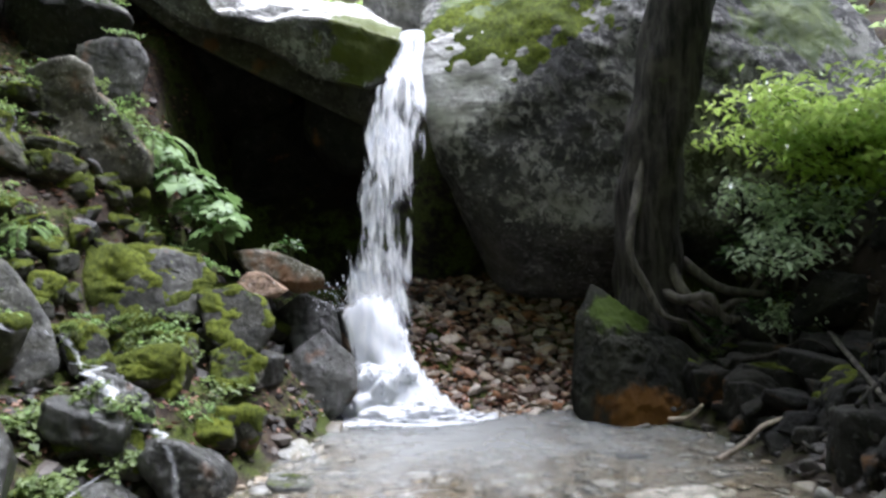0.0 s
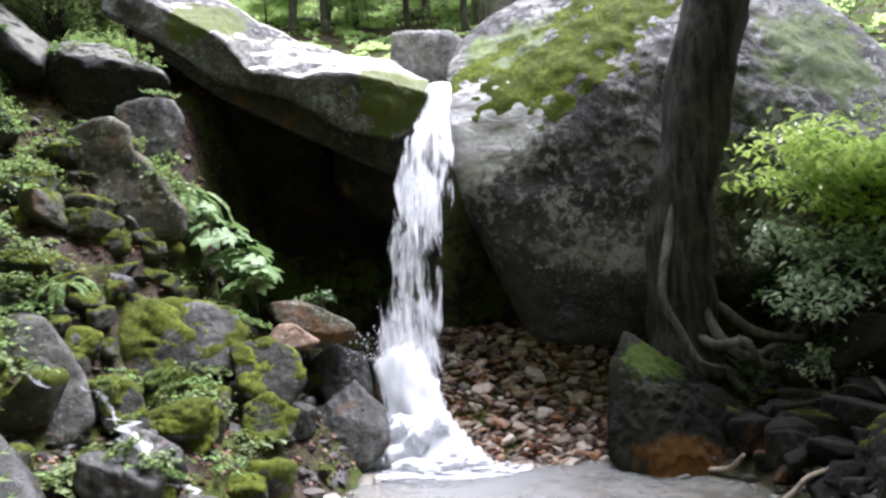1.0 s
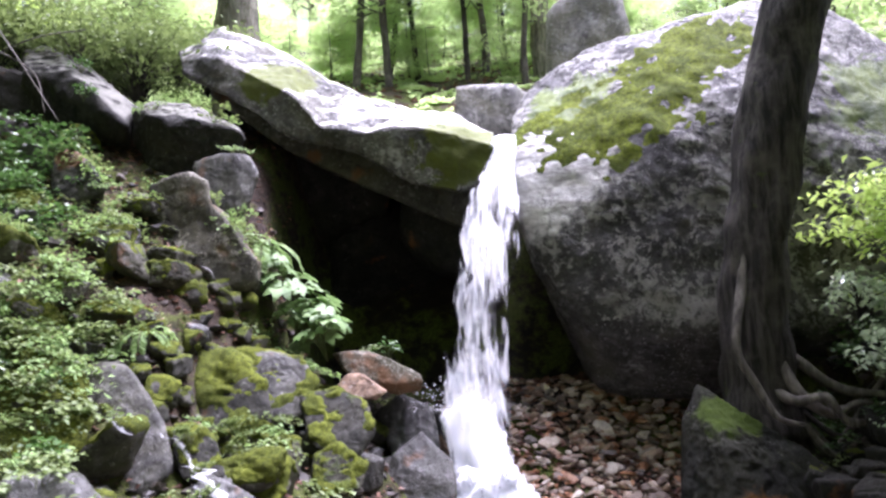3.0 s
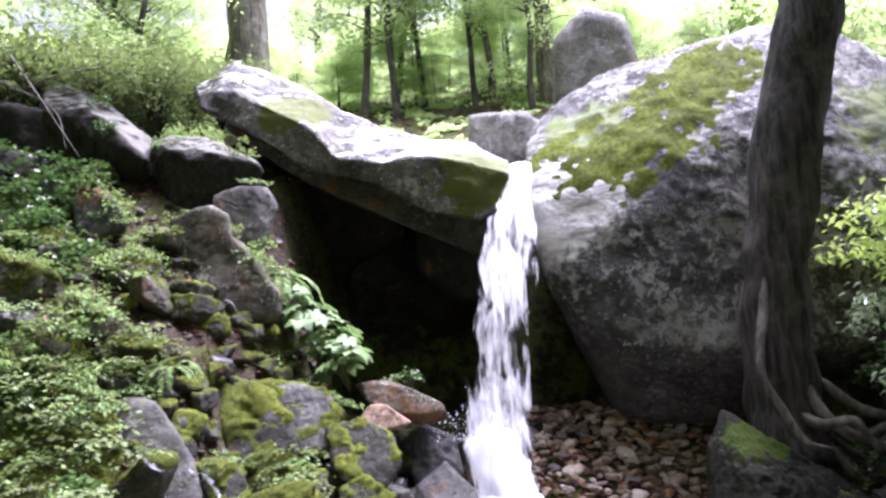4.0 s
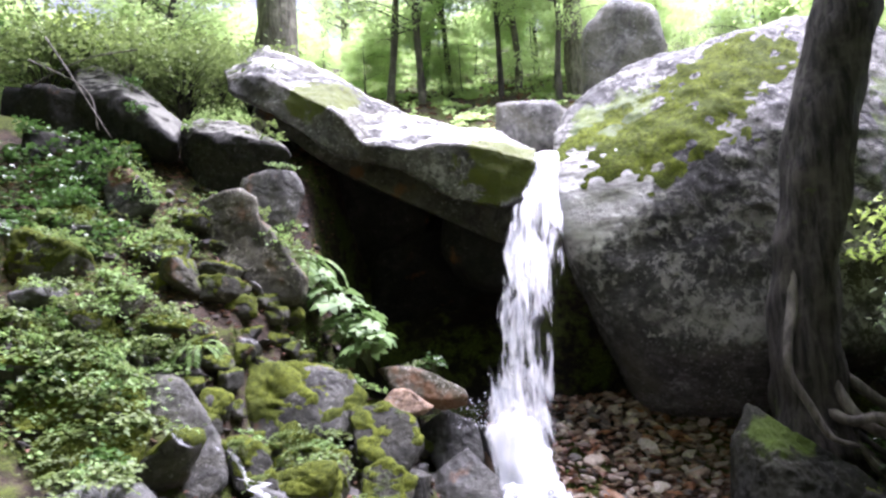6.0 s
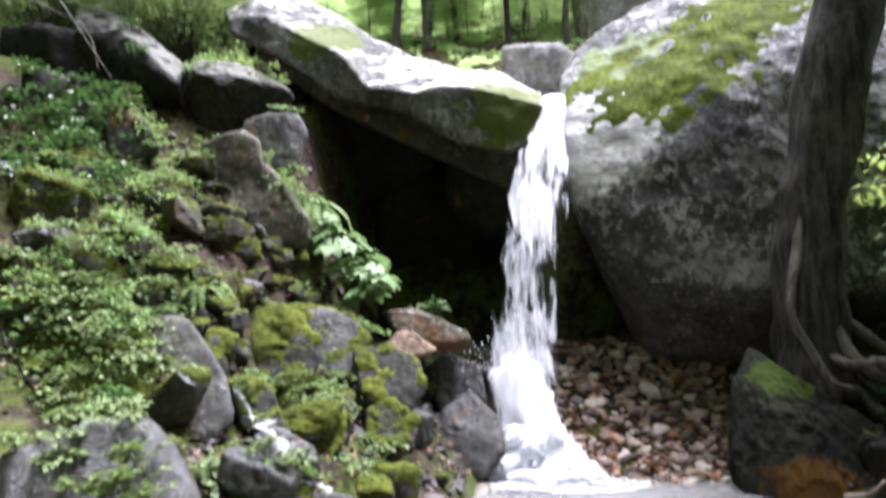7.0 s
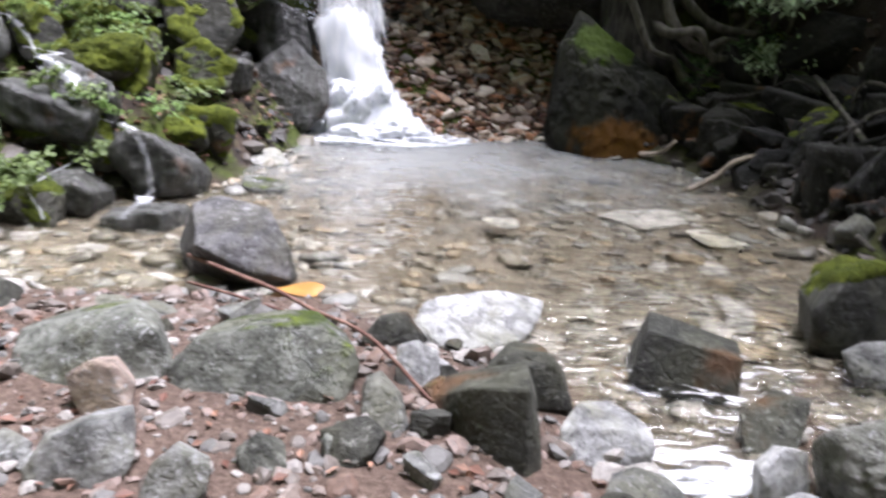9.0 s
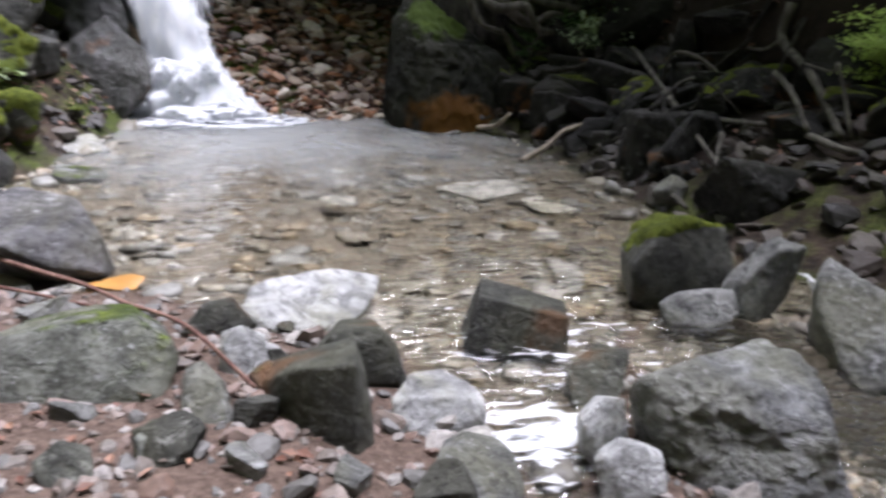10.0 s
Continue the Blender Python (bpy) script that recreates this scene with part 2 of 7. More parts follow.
def largest_piece(f, count):
    """The faces of the largest connected piece."""
    mark = np.arange(count)
    for _ in range(400):
        low = mark[f].min(1)
        fresh = mark.copy()
        for k in range(3):
            np.minimum.at(fresh, f[:, k], low)
        fresh = fresh[fresh]
        if (fresh == mark).all():
            break
        mark = fresh
    if len(f):
        piece = mark[f[:, 0]]
        f = f[piece == np.bincount(piece).argmax()]
    return f


def moss_band(v, f, shift, lines, thick, seed):
    """Moss along lines over a large rock, streaked the way the water runs and ragged at its edges."""
    n = face_normals(v, f)
    vn = np.zeros_like(v)
    for k in range(3):
        np.add.at(vn, f[:, k], n)
    vn /= np.maximum(np.linalg.norm(vn, axis=1), 1e-9)[:, None]
    w = v + shift
    near = np.full(len(v), 9.0)
    for line, width in lines:
        pts = np.array([p[:] for p in bend(line, 10)])
        near = np.minimum(near, np.sqrt(((w[:, None, :] - pts[None]) ** 2).sum(2)).min(1) / width)
    run = np.stack([w[:, 0] * 0.8 + w[:, 2] * 0.6, w[:, 2] * 0.8 - w[:, 0] * 0.6, w[:, 1]], 1)
    amount = 1.0 - near + 1.6 * fbm(run * (1.6, 6.0, 2.0) + seed, 5, seed) + 1.6 * fbm(w * 9.0, 3, seed + 6)
    lift = np.clip(amount, -0.3, 0.8) * thick * (0.7 + 0.8 * (fbm(w * 14, 3, seed + 3) + 0.5))
    keep = (amount[f] > -0.05).any(1) & (n[:, 1] < 0.3)
    f = f[keep]
    used = np.unique(f)
    again = np.full(len(v), -1)
    again[used] = np.arange(len(used))
    return (v + vn * lift[:, None])[used], again[f]


def moss_shell(v, f, turn, seed, cover, thick):
    """The cushion of moss that lies on the upper side of a stone, as a skin of its own."""
    w = v @ np.array(turn.to_3x3()).T
    n = face_normals(w, f)
    vn = np.zeros_like(w)
    for k in range(3):
        np.add.at(vn, f[:, k], n)
    vn /= np.maximum(np.linalg.norm(vn, axis=1), 1e-9)[:, None]
    mean = np.abs(v).max()
    amount = vn[:, 2] * 0.75 + 2.4 * fbm(w / mean * 2.2 + seed, 4, seed + 20) + cover - 0.6
    lift = np.clip(amount * 1.1, -0.35, 1.0) * thick * (0.8 + 0.9 * (fbm(w * 26 + seed, 3, seed + 31) + 0.5))
    local_n = vn @ np.array(turn.to_3x3())
    keep = (amount[f] > -0.15).any(1)
    f = largest_piece(f[keep], len(v))
    used = np.unique(f)
    again = np.full(len(v), -1)
    again[used] = np.arange(len(used))
    return (v + local_n * lift[:, None])[used], again[f]


def tube(path, radii, sides=8, rough=0.0, seed=0):
    """A tapered round limb along points."""
    path = [Vector(p) for p in path]
    verts, faces = [], []
    side = Vector((0.3, 1, 0.1)).normalized()
    for i, p in enumerate(path):
        ahead = (path[min(i + 1, len(path) - 1)] - path[max(i - 1, 0)]).normalized()
        side = (side - ahead * side.dot(ahead)).normalized()
        other = ahead.cross(side)
        for k in range(sides):
            a = 2 * math.pi * k / sides
            way = side * math.cos(a) + other * math.sin(a)
            r = radii[i] * (1 + rough * (noise.noise(p * 2.3 + way * 1.6 + Vector((seed, 0, 0)))))
            verts.append(tuple(p + way * r))
    for i in range(len(path) - 1):
        for k in range(sides):
            a, b = i * sides + k, i * sides + (k + 1) % sides
            faces.append((a, b, b + sides, a + sides))
    faces.append(tuple(range(sides))[::-1])
    faces.append(tuple(range((len(path) - 1) * sides, len(path) * sides)))
    return verts, faces


def bend(points, steps):
    """A smooth line through points."""
    pts = [Vector(p) for p in points]
    pts = [pts[0] * 2 - pts[1]] + pts + [pts[-1] * 2 - pts[-2]]
    out = []
    for i in range(1, len(pts) - 2):
        for k in range(steps):
            t = k / steps
            a, b, c, d = pts[i - 1], pts[i], pts[i + 1], pts[i + 2]
            out.append(0.5 * (2 * b + (c - a) * t + (2 * a - 5 * b + 4 * c - d) * t * t + (3 * b - a - 3 * c + d) * t ** 3))
    out.append(pts[-2])
    return out


def join(shapes):
    """Several (verts, faces) as one."""
    verts, faces, n = [], [], 0
    for v, f in shapes:
        verts.extend(map(tuple, v))
        faces.extend(tuple(int(i) + n for i in face) for face in f)
        n += len(v)
    return verts, faces


def leaf_cloud(rng, at, size, droop=0.2, slim=0.5, facing=None, spread=0.6):
    """Many small pointed leaves, each folded along its midrib, at points (n, 3)."""
    n = len(at)
    turn = rng.uniform(0, 2 * np.pi, n)
    ahead = np.stack([np.cos(turn), np.sin(turn), rng.normal(-droop, 0.25, n)], 1)
    if facing is not None:
        ahead = ahead * spread + facing
    ahead /= np.linalg.norm(ahead, axis=1)[:, None]
    up = np.stack([rng.normal(0, 0.35, n), rng.normal(0, 0.35, n), np.ones(n)], 1)
    side = np.cross(ahead, up)
    side /= np.linalg.norm(side, axis=1)[:, None]
    up = np.cross(side, ahead)
    s = (size * rng.uniform(0.6, 1.25, n))[:, None]
    base, mid, tip = at, at + ahead * s * 0.45, at + ahead * s - up * s * 0.12
    l, r = mid + side * s * slim * 0.5 + up * s * 0.08, mid - side * s * slim * 0.5 + up * s * 0.08
    verts = np.stack([base, r, tip, l], 1).reshape(-1, 3)
    k = np.arange(n)[:, None] * 4
    faces = np.concatenate([k + [0, 1, 2], k + [0, 2, 3]])
    return verts, faces
# pool outline, counted from behind the fall round by the right bank: x, y and how steeply the land climbs from that edge
SHORE = [(-0.95, 6.95, 0.8), (0.2, 6.75, 0.42), (1.35, 7.1, 0.9), (1.65, 6.45, 0.85), (2.1, 5.85, 0.8), (2.15, 4.4, 0.8),
         (2.15, 3.3, 0.7), (2.0, 2.6, 0.12), (1.35, 2.3, 0.12), (1.0, 2.0, 0.12), (0.85, 1.5, 0.12), (0.5, 1.3, 0.10), (0.38, 1.75, 0.10),
         (0.3, 2.25, 0.10), (-0.1, 2.5, 0.10), (-0.55, 2.8, 0.10), (-1.1, 2.75, 0.08), (-1.8, 2.85, 0.08), (-2.4, 3.2, 0.9),
         (-2.0, 4.1, 0.95), (-1.35, 4.5, 0.95), (-1.2, 5.2, 1.05), (-1.0, 6.3, 1.6)]
CREEK = [(1.6, 2.35), (1.95, 1.7), (2.5, 0.6), (3.6, -1.6), (5.0, -6.0)]


def smooth(a, b, v):
    v = np.clip((v - a) / (b - a), 0, 1)
    return v * v * (3 - 2 * v)


def seg_dist(x, y, a, b):
    ax, ay, bx, by = a[0], a[1], b[0], b[1]
    dx, dy = bx - ax, by - ay
    u = np.clip(((x - ax) * dx + (y - ay) * dy) / (dx * dx + dy * dy), 0, 1)
    return np.hypot(x - ax - u * dx, y - ay - u * dy), u


def land(x, y):
    """Height of the ground at plan points (arrays)."""
    x, y = np.asarray(x, float), np.asarray(y, float)
    inside = np.zeros(x.shape, bool)
    best, wsum, ssum = np.full(x.shape, 1e9), np.zeros(x.shape), np.zeros(x.shape)
    for i, a in enumerate(SHORE):
        b = SHORE[(i + 1) % len(SHORE)]
        d, _ = seg_dist(x, y, a, b)
        w = np.hypot(b[0] - a[0], b[1] - a[1]) / (d + 0.05) ** 3
        wsum, ssum, best = wsum + w, ssum + w * a[2], np.minimum(best, d)
        cross = (a[1] > y) != (b[1] > y)
        at = a[0] + (y - a[1]) / (b[1] - a[1] if b[1] != a[1] else 1e-9) * (b[0] - a[0])
        inside ^= cross & (x < at)
    slope = ssum / wsum
    up = slope * best
    up = np.where(up > 4.0, 4.0 + 0.25 * (up - 4.0), up)
    # the mossy slope goes on past the corner of the pool
    left = 0.95 * ((x + 2.4) * -0.5 + (y - 3.7) * 0.86)
    left = np.clip(left, 0, None) * smooth(-1.7, -3.0, x)
    up = np.maximum(up, np.where(left > 4.4, 4.4 + 0.3 * (left - 4.4), left))
    # the right bank levels off behind its edge
    bank = smooth(1.4, 1.9, x) * smooth(2.2, 3.0, y)
    up = up + bank * (0.62 * smooth(0.86, 1.0, up) - 0.22 * np.minimum(up, 1.0))
    up = np.where((x > 1.5) & (up > 1.5), 1.5 + 0.22 * (up - 1.5), up)
    hill = 4.25 + 0.55 * (y - 9.6) + 0.02 * np.clip(-x - 3, 0, 30)
    hill = np.where(y > 45, 23.7 + 0.08 * (y - 45), hill)
    up = np.maximum(up, smooth(9.0, 10.2, y) * hill)
    # the hollow under the slab
    deep = smooth(7.15, 7.9, y) * smooth(9.6, 9.0, y) * smooth(-3.1, -2.4, x) * smooth(0.9, 0.3, x)
    up = up + (np.minimum(up, 1.15) - up) * deep
    up = np.where(y < -3, up + 0.28 * np.clip(-y - 3, 0, 40), up)
    # a shallow step in the mossy slope, from which its rocks stand out
    up = up - 0.30 * np.exp(-((x + 2.35) / 0.62) ** 2 - ((y - 5.45) / 0.6) ** 2)
    h = np.where(inside, -np.minimum(0.30 * best, 0.10 + 0.10 * best), up)
    h = np.where(~inside & (slope < 0.3), np.minimum(h, 0.04 + 0.35 * np.clip(best - 2.0, 0, None)) + 0.015, h)
    for i in range(len(CREEK) - 1):
        d, u = seg_dist(x, y, CREEK[i], CREEK[i + 1])
        deep = 0.15 + 0.28 * (i + u)
        h = h - (deep + np.clip(h, 0, 1)) * np.exp(-(d / 0.5) ** 2) * np.where(inside, 0.15, 1)
    return h


def surface(x, y):
    """The ground with its unevenness."""
    x, y = np.atleast_1d(np.asarray(x, float)), np.atleast_1d(np.asarray(y, float))
    h = land(x, y)
    p = np.stack([x, y, np.zeros_like(x)], 1)
    steep = smooth(0.12, 0.9, h)
    far = smooth(15, 60, np.hypot(x, y))
    return h + fbm(p * 0.9, 4, 3) * (0.34 * steep + 1.5 * far) + fbm(p * 5.0, 4, 5) * (0.05 + 0.12 * steep)


def ground_z(x, y):
    return float(surface(x, y)[0])


# ---- materials ----
def chute_and_moss(nt, pos, up, mid, col):
    ledge = n_math(nt, "ADD", n_blob(nt, pos, (1.2, 7.5, 1.95), (1.0, 0.8, 0.28), (0, radians(-14), 0)), n_math(nt, "MULTIPLY", n_math(nt, "SUBTRACT", n_noise(nt, pos, 5.0, 7, 0.7, 0.8), 0.5), 4.5))
    col = n_mix(nt, n_step(nt, ledge, 0.1, 1.3, 0, 0.75), col, (0.27, 0.265, 0.24))
    speck = n_math(nt, "ADD", n_math(nt, "MULTIPLY", n_noise(nt, pos, 8.0, 8, 0.75, 0.5), 0.7), n_math(nt, "MULTIPLY", n_noise(nt, pos, 1.3, 3, 0.5), 0.3))
    col = n_mix(nt, n_math(nt, "MULTIPLY", n_step(nt, speck, 0.495, 0.54, 0, 0.85), n_step(nt, up, -0.42, -0.12)), col, n_mix(nt, mid, (0.14, 0.138, 0.12), (0.40, 0.395, 0.37)))
    pale = n_math(nt, "ADD", n_blob(nt, pos, (0.12, 7.7, 3.32), (0.95, 1.6, 0.62), (0, radians(35), 0)), n_math(nt, "MULTIPLY", n_math(nt, "SUBTRACT", mid, 0.5), 1.5))
    streak = n_noise(nt, n_scale(nt, pos, (3, 3, 14), (0, 0, 0), (0, radians(-40), 0)), 1.0, 5, 0.6)
    col = n_mix(nt, n_step(nt, pale, -0.1, 0.35, 0, 0.95), col, n_mix(nt, n_step(nt, streak, 0.35, 0.6), (0.40, 0.39, 0.37), (0.84, 0.83, 0.81)))
    patch = n_noise(nt, pos, 2.2, 7, 0.65, 0.8)
    band = n_math(nt, "MAXIMUM", n_math(nt, "SUBTRACT", n_blob(nt, pos, (0.45, 8.0, 4.3), (0.8, 1.1, 0.5), (0, radians(40), 0)), 0.2), n_math(nt, "SUBTRACT", n_blob(nt, pos, (3.9, 8.0, 4.1), (0.9, 1.2, 0.8), (0, radians(-30), 0)), 0.15))
    cover = n_step(nt, n_math(nt, "ADD", band, n_math(nt, "MULTIPLY", n_math(nt, "SUBTRACT", patch, 0.5), 1.9)), -0.02, 0.2)
    tuft = n_noise(nt, pos, 60, 4, 0.7)
    green = n_mix(nt, n_step(nt, n_noise(nt, pos, 4, 5), 0.3, 0.7), (0.050, 0.088, 0.003), (0.125, 0.18, 0.008))
    green = n_mix(nt, n_step(nt, tuft, 0.45, 0.75, 0, 0.6), green, (0.03, 0.05, 0.004))
    return n_mix(nt, n_math(nt, "MULTIPLY", cover, 0.97), col, green)


def slab_wear(nt, pos, up, mid, col):
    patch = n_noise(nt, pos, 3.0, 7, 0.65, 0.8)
    # light on the top painted in: whiter where the stone looks up
    skylit = n_step(nt, n_math(nt, "ADD", up, n_math(nt, "MULTIPLY", patch, 0.6)), 0.93, 1.10, 0, 0.88)
    col = n_mix(nt, skylit, col, (0.66, 0.65, 0.62))
    lip = n_math(nt, "MAXIMUM", n_blob(nt, pos, (-0.75, 7.6, 3.75), (0.5, 0.9, 0.5)), n_blob(nt, pos, (-2.85, 7.85, 4.85), (0.52, 0.8, 0.34), (0, radians(30), 0)))
    cover = n_step(nt, n_math(nt, "ADD", lip, n_math(nt, "MULTIPLY", n_math(nt, "SUBTRACT", patch, 0.5), 2.0)), 0.02, 0.2, 0, 0.95)
    return n_mix(nt, cover, col, n_mix(nt, mid, (0.045, 0.062, 0.006), (0.125, 0.15, 0.015)))


def rust_and_moss(nt, pos, up, mid, col):
    ragged = n_math(nt, "MULTIPLY", n_math(nt, "SUBTRACT", n_noise(nt, pos, 6.0, 6, 0.65), 0.5), 1.6)
    col = n_mix(nt, n_step(nt, n_math(nt, "ADD", n_blob(nt, pos, (1.62, 6.15, 0.12), (0.5, 0.5, 0.28)), ragged), 0.1, 0.5, 0, 0.85), col, n_mix(nt, mid, (0.06, 0.025, 0.004), (0.20, 0.09, 0.015)))
    return n_mix(nt, n_step(nt, n_math(nt, "ADD", n_blob(nt, pos, (1.58, 6.6, 0.95), (0.36, 0.4, 0.28)), ragged), 0.1, 0.4, 0, 0.9), col, n_mix(nt, mid, (0.02, 0.035, 0.004), (0.07, 0.11, 0.010)))


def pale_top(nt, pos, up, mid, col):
    # lit upper faces painted pale, over a base kept near black for shade
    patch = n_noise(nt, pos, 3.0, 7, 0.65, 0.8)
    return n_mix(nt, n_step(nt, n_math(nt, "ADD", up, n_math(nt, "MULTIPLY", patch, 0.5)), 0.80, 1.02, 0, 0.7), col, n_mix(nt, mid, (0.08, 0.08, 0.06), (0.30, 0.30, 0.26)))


def wet_streaks(nt, pos, up, mid, col):
    run = n_noise(nt, n_scale(nt, pos, (9, 9, 1.3)), 1.0, 5, 0.65, 0.6)
    col = n_mix(nt, n_step(nt, run, 0.50, 0.62, 0, 0.6), col, (0.10, 0.10, 0.094))
    return n_mix(nt, n_step(nt, run, 0.32, 0.45, 0.75, 0), col, (0.014, 0.014, 0.011))


BOULDER = stone("boulder_rock", (0.020, 0.020, 0.0185), (0.085, 0.084, 0.078), 0.5, 0.0, 0.45, 0.0, chute_and_moss, 1.2, 2.0)
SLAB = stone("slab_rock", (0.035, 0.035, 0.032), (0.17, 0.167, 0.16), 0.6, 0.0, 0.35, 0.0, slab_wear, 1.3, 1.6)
GREY = stone("grey_rock", (0.065, 0.066, 0.058), (0.22, 0.218, 0.20), 0.45, 0.15, 0.5)
DARK = stone("dark_rock", (0.018, 0.018, 0.015), (0.085, 0.084, 0.070), 0.25, 0.25, 0.3, 0.25)
MOSSY = stone("mossy_rock", (0.022, 0.022, 0.017), (0.085, 0.082, 0.065), 0.25, 0.9, 0.35, 0.2)
WETROCK = stone("wet_rock", (0.010, 0.010, 0.0088), (0.052, 0.053, 0.046), 0.12, 0.2, 0.95, 0.15, wet_streaks)
GREENISH = stone("green_grey_rock", (0.065, 0.068, 0.055), (0.17, 0.17, 0.15), 0.3, 0.5, 0.35)
PALE = stone("pale_rock", (0.17, 0.168, 0.162), (0.38, 0.375, 0.365), 0.4, 0.0, 0.6)
BEDSLAB = stone("bed_slab", (0.24, 0.23, 0.20), (0.48, 0.46, 0.41), 0.2, 0.0, 0.3)
BROWN = stone("brown_stone", (0.16, 0.10, 0.065), (0.36, 0.25, 0.17), 0.2, 0.0, 0.3, 0.4)
LICHENED = stone("lichened_rock", (0.026, 0.025, 0.017), (0.10, 0.094, 0.07), 0.6, 0.30, 0.3, 0.55, None, 1.6)
# shade put into the colour: near-black copy of the dark rock
SHADEROCK = stone("shade_rock", (0.007, 0.007, 0.0065), (0.030, 0.029, 0.026), 0.1, 0.1, 0.15, 0.05)
RUSTY = stone("rusty_rock", (0.008, 0.0085, 0.0065), (0.028, 0.029, 0.021), 0.12, 0.4, 0.1, 0.0, rust_and_moss)

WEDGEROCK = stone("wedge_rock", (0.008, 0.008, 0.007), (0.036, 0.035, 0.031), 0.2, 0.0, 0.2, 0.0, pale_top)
BLACKMOSS = stone("black_mossy_rock", (0.009, 0.009, 0.007), (0.038, 0.037, 0.028), 0.15, 0.5, 0.3, 0.1)
NEARGREY = stone("near_grey_stone", (0.07, 0.072, 0.066), (0.25, 0.25, 0.235), 0.4, 0.0, 0.55, 0.0, None, 2.6, 1.7)
NEARDARK = stone("near_dark_stone", (0.018, 0.018, 0.014), (0.085, 0.086, 0.068), 0.2, 0.0, 0.55, 0.25, None, 2.4, 1.7)
NEARGREEN = stone("near_green_stone", (0.07, 0.074, 0.058), (0.20, 0.205, 0.175), 0.35, 0.45, 0.4, 0.0, None, 2.4, 1.7)
NEARPALE = stone("near_pale_stone", (0.22, 0.22, 0.215), (0.50, 0.50, 0.49), 0.4, 0.0, 0.75, 0.0, None, 2.6, 1.7)
NEARBROWN = stone("near_brown_stone", (0.21, 0.155, 0.125), (0.46, 0.37, 0.31), 0.35, 0.0, 0.4, 0.2, None, 2.6, 1.7)
NEARLEDGE = stone("near_ledge_rock", (0.030, 0.031, 0.031), (0.26, 0.265, 0.27), 0.3, 0.0, 0.95, 0.0, None, 1.8, 1.8)
NEARSLATE = stone("near_slate_stone", (0.040, 0.038, 0.040), (0.155, 0.150, 0.152), 0.25, 0.0, 0.6, 0.0, None, 2.4, 1.7)
SLOPEROCK = stone("slope_rock", (0.022, 0.022, 0.018), (0.095, 0.094, 0.08), 0.35, 0.35, 0.55, 0.15, None, 1.4)

def pebble_stuff(name, tones, wet):
    m, nt = blank(name)
    pos, up = n_place(nt)
    pick = n_island(nt)
    ramp = nt.nodes.new("ShaderNodeValToRGB")
    ramp.color_ramp.interpolation = "CONSTANT"
    for k, c in enumerate(tones):
        e = ramp.color_ramp.elements[k] if k < 2 else ramp.color_ramp.elements.new(k / len(tones))
        e.position, e.color = k / len(tones), (*c, 1)
    nt.links.new(pick, ramp.inputs[0])
    grit = n_noise(nt, pos, 60, 5, 0.7)
    col = n_mix(nt, n_step(nt, grit, 0.3, 0.75, 0, 0.6), ramp.outputs[0], (0.05, 0.045, 0.04))
    surface_out(nt, col, 0.8 - 0.5 * wet, n_bump(nt, grit, 0.6, 0.006), 0.15 + 0.5 * wet)
    return m


BED = pebble_stuff("bed_pebbles", [(0.225, 0.202, 0.151), (0.163, 0.146, 0.107), (0.281, 0.264, 0.225), (0.123, 0.112, 0.090), (0.236, 0.186, 0.118), (0.202, 0.197, 0.174), (0.337, 0.320, 0.286)], 0.6)
HEAP = pebble_stuff("heap_stones", [(0.34, 0.24, 0.16), (0.20, 0.15, 0.12), (0.45, 0.38, 0.30), (0.36, 0.17, 0.08), (0.40, 0.32, 0.24), (0.16, 0.14, 0.13), (0.55, 0.48, 0.40)], 0.4)
BANK = pebble_stuff("bank_pebbles", [(0.187, 0.145, 0.119), (0.128, 0.106, 0.089), (0.246, 0.221, 0.200), (0.162, 0.102, 0.076), (0.111, 0.106, 0.098), (0.306, 0.281, 0.255), (0.204, 0.145, 0.119)], 0.5)
# rubble tones lowered to hold the shade of the bank
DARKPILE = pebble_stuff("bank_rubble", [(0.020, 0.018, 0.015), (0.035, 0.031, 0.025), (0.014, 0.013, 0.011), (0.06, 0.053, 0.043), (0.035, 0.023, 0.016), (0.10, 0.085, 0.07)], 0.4)


